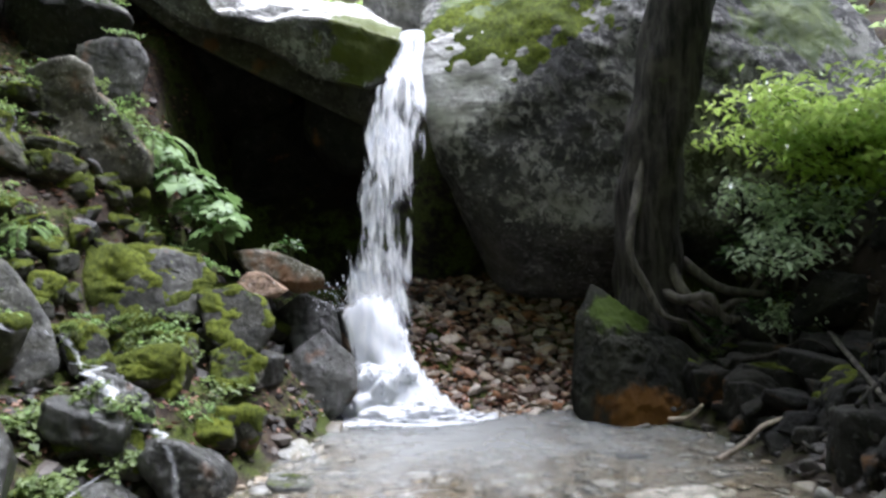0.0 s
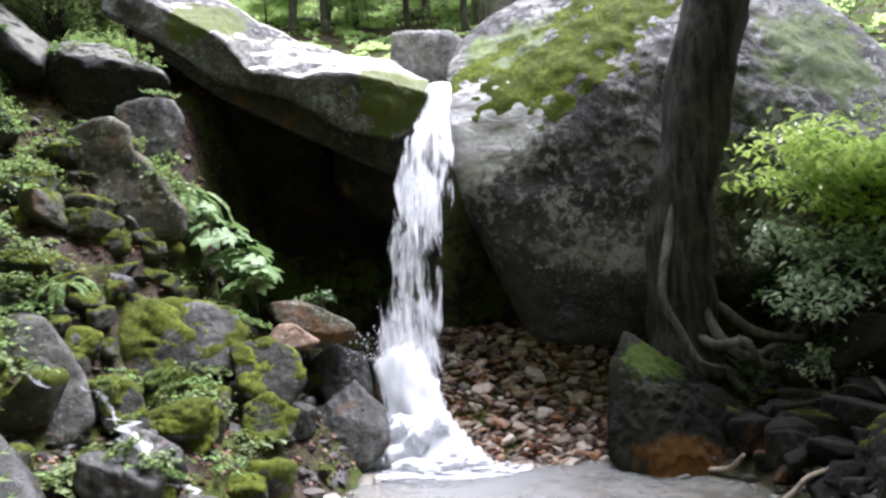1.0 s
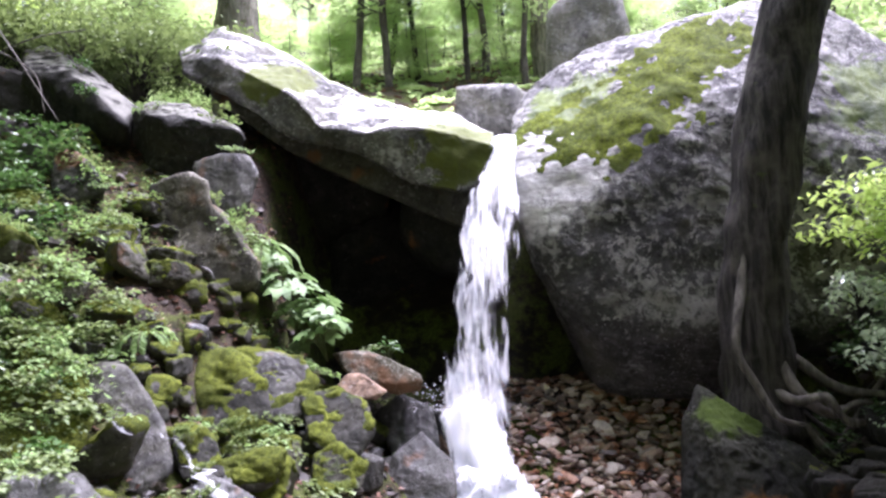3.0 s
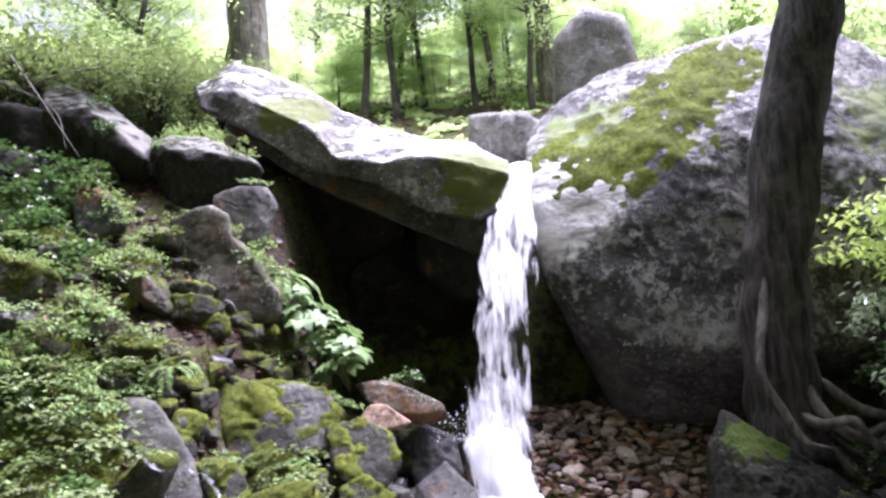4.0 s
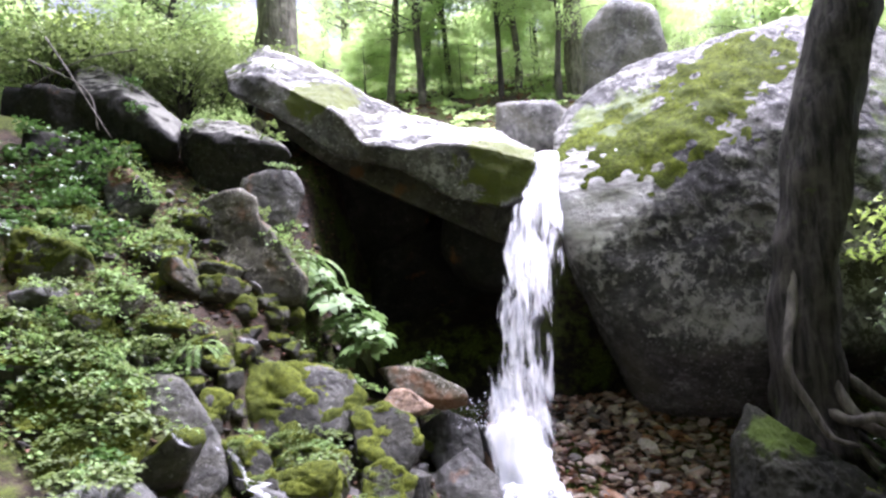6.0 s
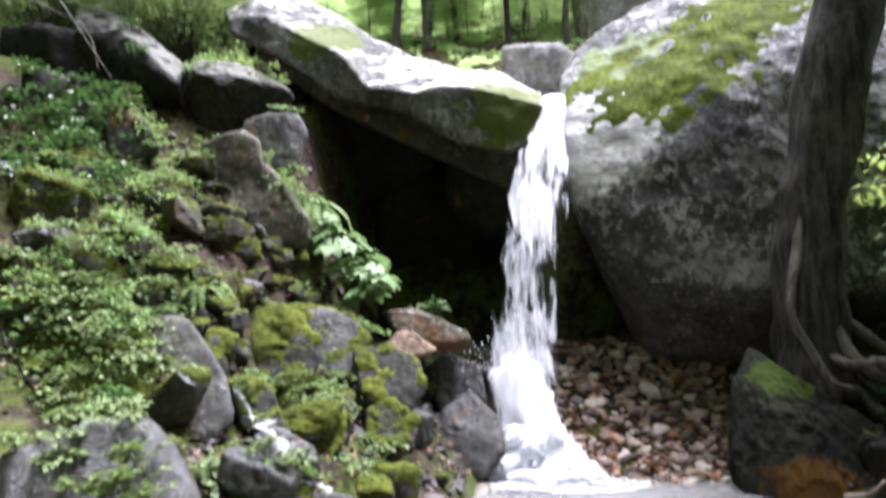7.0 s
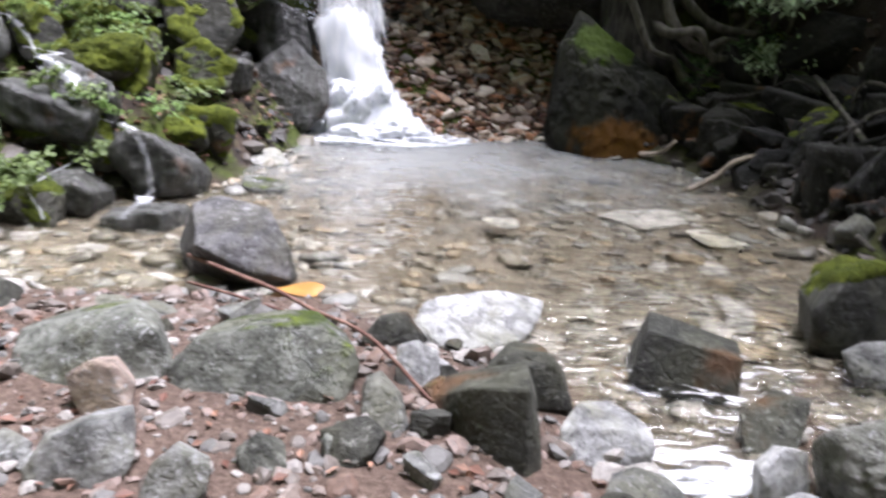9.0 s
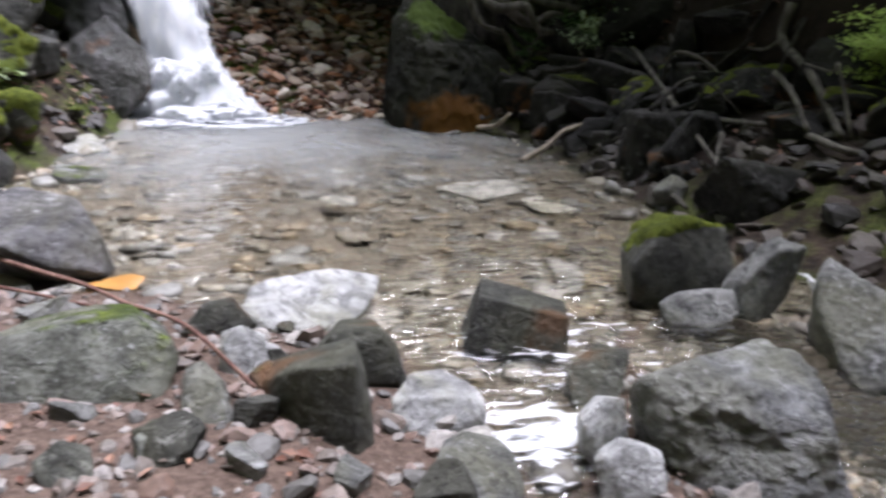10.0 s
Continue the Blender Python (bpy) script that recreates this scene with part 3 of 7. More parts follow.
def soil_stuff():
    m, nt = blank("forest_floor")
    pos, up = n_place(nt)
    xyz = nt.nodes.new("ShaderNodeSeparateXYZ")
    nt.links.new(pos, xyz.inputs[0])
    z = xyz.outputs[2]
    broad, mid, fine = n_noise(nt, pos, 1.3, 6, 0.6), n_noise(nt, pos, 9, 6, 0.65), n_noise(nt, pos, 48, 5, 0.7)
    soil = n_mix(nt, n_step(nt, mid, 0.35, 0.68), (0.020, 0.015, 0.011), (0.075, 0.053, 0.038))
    soil = n_mix(nt, n_step(nt, fine, 0.5, 0.72, 0, 0.6), soil, (0.12, 0.08, 0.06))
    # soil of the bank and the hollow darkened to hold their shade
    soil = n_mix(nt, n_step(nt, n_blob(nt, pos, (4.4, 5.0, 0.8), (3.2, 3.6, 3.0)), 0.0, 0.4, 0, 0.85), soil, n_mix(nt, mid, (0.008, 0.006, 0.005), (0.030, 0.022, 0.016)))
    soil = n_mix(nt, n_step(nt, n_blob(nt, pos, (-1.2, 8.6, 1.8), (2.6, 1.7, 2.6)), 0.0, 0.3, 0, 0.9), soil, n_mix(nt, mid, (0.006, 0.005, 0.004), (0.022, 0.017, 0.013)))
    # moss is left off where the bank's shade is painted
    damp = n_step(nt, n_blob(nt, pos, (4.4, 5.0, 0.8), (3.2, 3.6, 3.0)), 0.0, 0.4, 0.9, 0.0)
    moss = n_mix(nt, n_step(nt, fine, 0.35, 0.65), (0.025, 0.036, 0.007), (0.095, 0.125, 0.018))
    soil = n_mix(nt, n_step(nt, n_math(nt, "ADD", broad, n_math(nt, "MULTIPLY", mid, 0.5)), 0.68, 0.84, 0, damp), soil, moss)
    grit = n_mix(nt, n_step(nt, fine, 0.3, 0.7), (0.062, 0.041, 0.031), (0.155, 0.11, 0.085))
    low = n_step(nt, n_math(nt, "ADD", z, n_math(nt, "MULTIPLY", n_math(nt, "SUBTRACT", mid, 0.5), 0.2)), 0.16, 0.3, 1, 0)
    low = n_math(nt, "MULTIPLY", low, n_step(nt, n_blob(nt, pos, (-0.6, 1.4, 0), (2.6, 2.4, 3)), 0.0, 0.25))
    col = n_mix(nt, low, soil, grit)
    silt = n_mix(nt, n_step(nt, mid, 0.35, 0.65), (0.115, 0.098, 0.070), (0.21, 0.18, 0.14))
    col = n_mix(nt, n_step(nt, z, -0.05, 0.0, 1, 0), col, silt)
    height = n_math(nt, "ADD", mid, n_math(nt, "MULTIPLY", fine, 0.5))
    surface_out(nt, col, n_step(nt, z, -0.02, 0.12, 0.35, 0.9), n_bump(nt, height, 1.0, 0.04), 0.2)
    return m


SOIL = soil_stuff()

# ---- the ground: one sheet, fine round the pool and coarse towards the horizon ----
def steps(a, b, fine, far):
    mid = np.arange(a, b + fine / 2, fine)
    out, grow = [], fine
    edge = 0.0
    while edge < far:
        grow *= 1.18
        edge += grow
        out.append(edge)
    out = np.array(out)
    return np.concatenate([(a - out)[::-1], mid, b + out])


gx, gy = steps(-5.6, 4.4, 0.05, 420), steps(0.9, 9.9, 0.05, 420)
mx, my = np.meshgrid(gx, gy)
gz = surface(mx.ravel(), my.ravel())
cols = len(gx)
base = (np.arange(len(gy) - 1)[:, None] * cols + np.arange(cols - 1)[None]).ravel()
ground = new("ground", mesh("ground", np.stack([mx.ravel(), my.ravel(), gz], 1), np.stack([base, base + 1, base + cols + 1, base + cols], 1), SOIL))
tagged(ground, "brown leaf-littered forest soil with moss and a gravelly stream bed", "ground", kind="structure")

# ---- rocks ----
KINDS = {  # material, edge sharpness, skin roughness, moss cover, label
    "m": (MOSSY, 18, 0.09, 0.25, "grey-brown rock half covered in green moss"),
    "M": (MOSSY, 12, 0.11, 0.62, "rounded rock under a thick cushion of moss"),
    "d": (DARK, 40, 0.06, 0.0, "dark damp angular rock with faint lichen"),
    "g": (NEARGREY, 40, 0.08, 0.0, "grey angular rock with a rough face"),
    "w": (WETROCK, 18, 0.11, 0.0, "wet dark rock with water running over it"),
    "n": (DARK, 20, 0.10, -0.09, "damp rock darkened for shade, with a little moss on top"),
    "h": (SHADEROCK, 34, 0.08, 0.0, "damp angular rock coloured black for deep shade"),
    "p": (PALE, 26, 0.07, 0.0, "pale flat grey stone, wet on top"),
    "o": (SHADEROCK, 24, 0.09, -0.06, "damp rock darkened for shade, with a little moss"),
    "k": (GREENISH, 9, 0.07, 0.0, "rounded grey rock with a thin film of moss"),
    "u": (BEDSLAB, 12, 0.05, 0.0, "pale flat stone lying under water"),
}


def moss_stuff(name, low, high):
    m, nt = blank(name)
    pos, up = n_place(nt)
    tuft, mid, broad = n_noise(nt, pos, 110, 4, 0.75), n_noise(nt, pos, 24, 5, 0.7), n_noise(nt, pos, 3, 5, 0.6)
    col = n_mix(nt, n_step(nt, broad, 0.35, 0.65), low, high)
    col = n_mix(nt, n_step(nt, mid, 0.38, 0.62, 0.75, 0), col, (0.020, 0.028, 0.005))
    col = n_mix(nt, n_step(nt, tuft, 0.42, 0.68, 0, 0.6), col, (0.19, 0.225, 0.035))
    surface_out(nt, col, 0.95, n_bump(nt, n_math(nt, "ADD", mid, tuft), 1.0, 0.02), 0.15)
    return m


MOSS = moss_stuff("moss", (0.045, 0.060, 0.008), (0.13, 0.152, 0.016))
BANDMOSS = moss_stuff("boulder_moss", (0.055, 0.085, 0.006), (0.15, 0.195, 0.012))


made = itertools.count(102)


def rock(kind, x, y, z, a, b, c, yaw=0, tilt=0, group="rocks of the stream"):
    """kind, centre, half sizes, turn and lean."""
    seed, level = next(made), 5 if a > 0.16 or y < 2.8 else 4
    stuff, sharp, rough, moss, label = KINDS[kind]
    turn = pose(0, 0, 0, 0, -tilt, yaw)
    v, f = rock_shape((a * 1.06, b * 1.06, c * 1.06), seed, level, sharp, rough, None, 1.3)
    ob = new("mossy_rock" if moss else "rock", mesh("rock", v, f, stuff))
    ob.matrix_world = Matrix.Translation((x, y, z)) @ turn
    tagged(ob, label, "rock", group)
    if moss > -0.1 and moss != 0:
        mv, mf = moss_shell(v, f, turn, seed, moss, min(0.045, 0.16 * min(a, b, c)))
        if len(mf) > 8:
            part("moss", mesh("moss", mv, mf, MOSS), ob, "green moss cushion")
    return ob


def corner_rock(name, corners, stuff, label, seed, level=5, sharp=22.0, rough=0.05, ledge=None, chip=0.0):
    n, h, mid, half = hull_planes(corners)
    v, f = rock_shape(half, seed, level, sharp, rough, (n, h), 1.6, ledge, chip)
    ob = new(name, mesh(name, v, f, stuff))
    ob.location = mid
    return tagged(ob, label, "boulder")


def outline_rock(name, front, depth, stuff, label, seed, moss=0.0, sharp=34.0, rough=0.06, group="rocks of the slope", drop=0.0, narrow=0.85, level=5, lean=1.0, broken=0.74):
    """A broken rock given by the corners of the side that faces the stream and by its depth."""
    c = np.array(front, float)
    m = c.mean(0)
    c = m + (c - m) * 1.07
    behind = m + (c - m) * narrow + (lean * depth * (m[0] + 0.15) / m[1], depth, -drop)
    n, h, mid, half = hull_planes(np.concatenate([c, behind]))
    rng = np.random.default_rng(seed)
    cut = rng.normal(size=(10, 3))  # corners that broke away
    cut /= np.linalg.norm(cut, axis=1)[:, None]
    reach = ((np.concatenate([c, behind]) - mid) / half @ cut.T).max(0)
    n, h = np.concatenate([n, cut]), np.concatenate([h, reach * rng.uniform(max(broken, 0.9 if moss else 0), 0.97, 10)])
    v, f = rock_shape(half, seed, level, sharp, rough, (n, h), 1.4)
    ob = new("mossy_rock" if moss else name, mesh(name, v, f, stuff))
    ob.location = mid
    tagged(ob, label, "rock", group)
    if moss:
        mv, mf = moss_shell(v, f, Matrix(), seed, moss, min(0.05, 0.14 * half.min()))
        if len(mf) > 8:
            part("moss", mesh("moss", mv, mf, MOSS), ob, "green moss cushion")
    return ob


def loft(sections, along, per_edge, seed, rough, round_by=3):
    """A long body through closed sections of equal corner count, closed at both ends, with a broken skin."""
    sec = np.array(sections, float)
    where = np.linspace(0, len(sec) - 1, along)
    sec = np.stack([[np.interp(where, range(len(sec)), sec[:, k, a]) for a in range(3)] for k in range(sec.shape[1])], 0).transpose(2, 0, 1)
    ring = []
    for k, count in enumerate(per_edge):
        u = np.arange(count)[None, :, None] / count
        ring.append(sec[:, k, None] * (1 - u) + sec[:, (k + 1) % len(per_edge), None] * u)
    grid = np.concatenate(ring, 1)
    for _ in range(round_by):
        grid = (np.roll(grid, 1, 1) + 2 * grid + np.roll(grid, -1, 1)) / 4
        grid[1:-1] = (grid[:-2] + 2 * grid[1:-1] + grid[2:]) / 4
    m = grid.shape[1]
    ends = [grid[0].mean(0) + (grid[i].mean(0) - grid[1].mean(0)) * 0.5 if i == 0 else grid[-1].mean(0) for i in (0, -1)]
    v = np.concatenate([grid.reshape(-1, 3), ends])
    i, k = np.meshgrid(np.arange(along - 1), np.arange(m), indexing="ij")
    i, k = i.ravel(), k.ravel()
    a, b, c, d = i * m + k, i * m + (k + 1) % m, (i + 1) * m + (k + 1) % m, (i + 1) * m + k
    k = np.arange(m)
    last = (along - 1) * m
    f = np.concatenate([np.stack([a, b, c], 1), np.stack([a, c, d], 1), np.stack([k * 0 + len(v) - 2, (k + 1) % m, k], 1), np.stack([k * 0 + len(v) - 1, last + k, last + (k + 1) % m], 1)])
    n = face_normals(v, f)
    vn = np.zeros_like(v)
    for j in range(3):
        np.add.at(vn, f[:, j], n)
    vn /= np.maximum(np.linalg.norm(vn, axis=1), 1e-9)[:, None]
    lift = 1.2 * fbm(v * 1.3 + seed, 3, seed) + 0.7 * fbm(v * 4.5, 4, seed + 2) - 1.3 * (np.abs(fbm(v * (1.6, 1.6, 3.0) + 3, 4, seed + 5)) - 0.1)
    return v + vn * (rough * lift)[:, None], f


# the slab: crest, rim and lower edge of each section, from its high end down to the lip of the fall
SLAB_LINE = [((-4.40, 8.4, 5.52), (-4.12, 7.95, 5.16), (-4.05, 7.9, 4.98)), ((-3.88, 8.5, 5.84), (-3.58, 7.74, 5.08), (-3.52, 7.76, 4.64)), ((-3.41, 8.5, 5.63), (-3.13, 7.70, 4.82), (-3.10, 7.78, 4.32)),
             ((-2.90, 8.5, 5.36), (-2.66, 7.62, 4.52), (-2.64, 7.74, 4.02)), ((-2.50, 8.5, 5.07), (-2.31, 7.72, 4.10), (-2.30, 7.84, 3.96)), ((-1.90, 8.5, 4.76), (-1.80, 7.64, 4.00), (-1.80, 7.76, 3.76)),
             ((-1.35, 8.5, 4.55), (-1.28, 7.54, 4.00), (-1.30, 7.66, 3.36)), ((-0.80, 8.4, 4.40), (-0.76, 7.50, 3.88), (-0.78, 7.62, 3.22)), ((-0.40, 8.05, 4.04), (-0.40, 7.64, 3.76), (-0.43, 7.75, 3.42))]
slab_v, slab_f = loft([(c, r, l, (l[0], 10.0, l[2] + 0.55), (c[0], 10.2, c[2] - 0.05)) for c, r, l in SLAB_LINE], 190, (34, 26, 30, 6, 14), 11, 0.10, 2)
slab = tagged(new("rock_slab", mesh("rock_slab", slab_v, slab_f, SLAB)), "huge tilted grey rock slab, bright skylight painted along its top", "boulder")
n, h, mid, half = hull_planes([(-3.9, 8.05, 4.78), (-3.5, 7.95, 4.52), (-2.77, 7.95, 3.92), (-1.96, 8.0, 3.56), (-1.25, 8.0, 3.24), (-0.66, 8.05, 2.86), (-0.50, 8.05, 2.95), (-0.5, 8.0, 3.6), (-2.0, 8.0, 4.2), (-3.8, 8.2, 5.1),
                               (-3.8, 10.0, 5.3), (-0.6, 10.0, 4.0), (-0.6, 9.8, 3.3), (-2.4, 9.8, 4.0)])
under_v, under_f = rock_shape(half, 12, 6, 34, 0.06, (n, h), 1.6)
# darker stone than the slab, in place of the shade under it
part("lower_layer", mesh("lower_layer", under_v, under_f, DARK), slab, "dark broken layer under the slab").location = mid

boulder = corner_rock("boulder", [(-0.20, 8.4, 4.5), (-0.05, 8.45, 4.80), (0.21, 8.5, 4.97), (0.57, 8.6, 5.20), (1.61, 8.6, 5.38), (2.28, 8.6, 5.50), (2.84, 8.6, 5.75), (3.6, 8.6, 5.62), (4.9, 8.5, 4.45), (5.4, 8.1, 3.2),
                                  (-0.26, 7.66, 3.78), (-0.16, 7.52, 2.74), (0.35, 7.40, 2.92), (0.65, 7.36, 3.10), (1.27, 7.38, 3.50), (1.65, 7.44, 3.88), (2.12, 7.5, 4.02), (0.10, 7.56, 2.2), (0.52, 7.42, 1.66), (1.2, 7.30, 1.62), (1.7, 7.32, 1.58),
                                  (3.0, 7.35, 1.6), (5.2, 7.6, 1.6), (0.62, 8.4, 0.95), (0.95, 8.3, 0.95), (1.6, 8.25, 1.05), (3.0, 8.2, 1.0), (5.2, 8.2, 1.0), (0.2, 11.0, 3.0), (2.5, 11.5, 5.9), (5.2, 11.0, 3.0)],
                      BOULDER, "giant grey boulder with moss band, lichen and a wet chute", 23, 7, 38, 0.03, None, 0.028)
shell = np.array([v.co[:] for v in boulder.data.vertices]), np.array([p.vertices[:] for p in boulder.data.polygons])
part("moss", mesh("moss", *moss_band(*shell, np.array(boulder.location), [([(-0.10, 7.93, 3.82), (0.40, 8.06, 4.17), (1.02, 8.20, 4.53), (1.76, 8.38, 5.00)], 0.17), ([(0.74, 7.76, 3.66), (1.10, 7.85, 3.89), (1.51, 8.04, 4.32), (2.09, 8.37, 5.03)], 0.46)], 0.012, 61), BANDMOSS), boulder, "band of bright green moss")

standing = outline_rock("standing_rock", [(-3.61, 6.4, 3.18), (-3.32, 6.35, 3.26), (-3.16, 6.35, 3.29), (-3.02, 6.35, 3.18), (-2.96, 6.3, 2.9), (-3.0, 6.3, 2.55), (-3.47, 6.35, 2.5), (-3.61, 6.4, 2.75)], 0.5, LICHENED, "upright pointed grey-brown rock with lichen on its edge", 31, 0, 70, 0.05, broken=0.9)
n, h, mid, half = hull_planes([(-3.01, 6.35, 3.0), (-2.73, 6.3, 2.69), (-2.52, 6.3, 2.39), (-2.53, 6.3, 2.2), (-2.62, 6.3, 2.12), (-2.92, 6.22, 2.15), (-3.11, 6.2, 2.35), (-3.45, 6.33, 2.6), (-3.0, 6.85, 2.95), (-2.58, 6.8, 2.4), (-2.65, 6.8, 2.1), (-3.2, 6.8, 2.3)])
low_v, low_f = rock_shape(half, 32, 5, 60, 0.05, (n, h), 1.4)
part("lower_spur", mesh("lower_spur", low_v, low_f, LICHENED), standing, "sloping lower spur with rusty foot").location = mid - np.array(standing.location)
outline_rock("rock", [(-3.43, 6.9, 3.55), (-3.17, 6.9, 3.64), (-2.86, 6.9, 3.62), (-2.73, 6.9, 3.4), (-2.77, 6.85, 3.14), (-2.87, 6.8, 2.9), (-3.2, 6.8, 2.9), (-3.4, 6.85, 3.2)], 0.5, SLOPEROCK, "rounded grey-green rock behind the standing rock", 33, 0, 22, 0.07)
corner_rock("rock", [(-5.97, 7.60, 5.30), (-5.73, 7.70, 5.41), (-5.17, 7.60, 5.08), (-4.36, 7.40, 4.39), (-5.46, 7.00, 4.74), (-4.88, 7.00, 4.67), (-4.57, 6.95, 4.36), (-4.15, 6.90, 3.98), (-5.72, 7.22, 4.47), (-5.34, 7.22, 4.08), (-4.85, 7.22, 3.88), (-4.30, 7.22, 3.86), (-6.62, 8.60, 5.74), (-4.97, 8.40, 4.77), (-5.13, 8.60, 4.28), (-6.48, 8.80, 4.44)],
            WEDGEROCK, "wedge-shaped rock, lit top and shaded sides put into its colour", 45, 6, 60, 0.05)
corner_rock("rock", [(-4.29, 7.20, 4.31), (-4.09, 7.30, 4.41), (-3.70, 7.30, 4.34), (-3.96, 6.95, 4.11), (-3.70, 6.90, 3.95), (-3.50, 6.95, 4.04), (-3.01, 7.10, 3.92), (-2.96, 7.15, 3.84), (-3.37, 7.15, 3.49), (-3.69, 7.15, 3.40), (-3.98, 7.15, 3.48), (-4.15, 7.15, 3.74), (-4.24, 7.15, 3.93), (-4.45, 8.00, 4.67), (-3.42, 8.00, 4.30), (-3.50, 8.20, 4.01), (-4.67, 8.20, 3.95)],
            WEDGEROCK, "angular rock, its lit top and shaded front put into the colour", 46, 6, 60, 0.05)
corner_rock("block_rock", [(-0.92, 9.0, 5.05), (-0.12, 9.0, 5.02), (-0.10, 9.0, 4.3), (-0.95, 8.9, 4.4), (-0.8, 10.2, 5.2), (0.2, 10.2, 5.2), (-0.8, 10.2, 4.2), (0.2, 10.2, 4.2)],
            GREY, "dark square rock wedged behind the lip of the fall", 37, 4, 20, 0.05)
corner_rock("far_boulder", [(0.45, 13.0, 8.0), (0.42, 13.0, 6.3), (1.15, 13.0, 8.7), (1.9, 13.0, 8.4), (2.2, 13.0, 6.2), (1.0, 14.6, 8.6), (2.0, 14.6, 8.4), (0.5, 14.6, 6.4), (2.1, 14.6, 6.4)],
            GREY, "tall grey boulder standing on the wooded hillside", 41, 4, 16, 0.06)
corner_rock("boulder", [(-1.6, 8.4, 3.0), (-1.5, 8.3, 3.7), (-0.5, 8.0, 3.4), (-0.52, 8.05, 2.5), (-1.1, 8.2, 2.45), (-1.6, 9.9, 3.8), (-0.4, 9.9, 3.6), (-0.5, 9.9, 2.4), (-1.6, 9.9, 2.8)],
            SHADEROCK, "dark rock in the hollow under the slab", 43, 4, 16, 0.07)

rock("m", -3.74, 5.93, 2.49, 0.24, 0.18, 0.18, 0, 0)
rock("m", -1.89, 6.90, 1.08, 0.27, 0.18, 0.20, 0, -10)
rock("M", -1.96, 5.16, 0.60, 0.19, 0.17, 0.20, 0, -10)
rock("m", -1.66, 7.00, 0.78, 0.16, 0.16, 0.19, 0, -30)
rock("w", -0.96, 7.20, 0.76, 0.17, 0.17, 0.22, 0, 0)
rock("M", -1.41, 5.07, 0.22, 0.16, 0.15, 0.18, 0, -10)
rock("w", -1.57, 4.45, 0.15, 0.27, 0.20, 0.21, 0, -14)
rock("w", -2.12, 4.43, 0.41, 0.23, 0.18, 0.18, 0, -15)
rock("M", -4.46, 5.43, 2.43, 0.31, 0.24, 0.24, 0, -10)
rock("p", -1.13, 5.45, 0.02, 0.12, 0.15, 0.04, 30, 8)
rock("k", -1.02, 4.72, -0.01, 0.15, 0.13, 0.05, 20, -8)
rock("g", 1.76, 2.33, 0.12, 0.11, 0.10, 0.14, 0, 0)
rock("g", 1.84, 1.90, 0.03, 0.19, 0.15, 0.17, 0, -35)
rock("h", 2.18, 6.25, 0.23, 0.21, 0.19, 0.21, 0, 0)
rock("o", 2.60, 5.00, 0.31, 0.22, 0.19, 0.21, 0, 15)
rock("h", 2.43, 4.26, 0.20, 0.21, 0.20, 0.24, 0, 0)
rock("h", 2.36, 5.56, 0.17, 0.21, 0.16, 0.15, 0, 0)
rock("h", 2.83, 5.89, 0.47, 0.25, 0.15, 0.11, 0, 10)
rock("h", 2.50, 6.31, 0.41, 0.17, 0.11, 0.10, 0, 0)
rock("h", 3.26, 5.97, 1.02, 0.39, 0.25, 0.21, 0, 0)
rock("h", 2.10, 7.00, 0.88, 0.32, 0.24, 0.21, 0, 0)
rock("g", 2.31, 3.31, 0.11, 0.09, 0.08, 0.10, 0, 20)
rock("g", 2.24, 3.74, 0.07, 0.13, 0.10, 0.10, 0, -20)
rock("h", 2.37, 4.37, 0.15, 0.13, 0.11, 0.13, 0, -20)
rock("u", 0.54, 5.04, -0.26, 0.12, 0.10, 0.02, 0, 0)
rock("d", 1.36, 5.36, -0.18, 0.15, 0.09, 0.08, 0, 0)
rock("w", -2.04, 4.63, 0.51, 0.21, 0.17, 0.18, 0, -15)
rock("w", -1.93, 4.05, 0.03, 0.18, 0.17, 0.20, 0, -10)
rock("m", -2.06, 3.79, 0.02, 0.19, 0.16, 0.17, 0, 0)
rock("w", -1.44, 3.95, -0.07, 0.23, 0.15, 0.12, 0, -5)
rock("M", -2.79, 4.52, 0.89, 0.15, 0.16, 0.22, 0, -20)
rock("m", -2.65, 4.10, 0.51, 0.10, 0.13, 0.20, 0, -20)
rock("m", -2.02, 5.51, 0.72, 0.22, 0.17, 0.16, 0, -15)
rock("w", -1.70, 7.16, 0.84, 0.22, 0.19, 0.20, 0, -15)


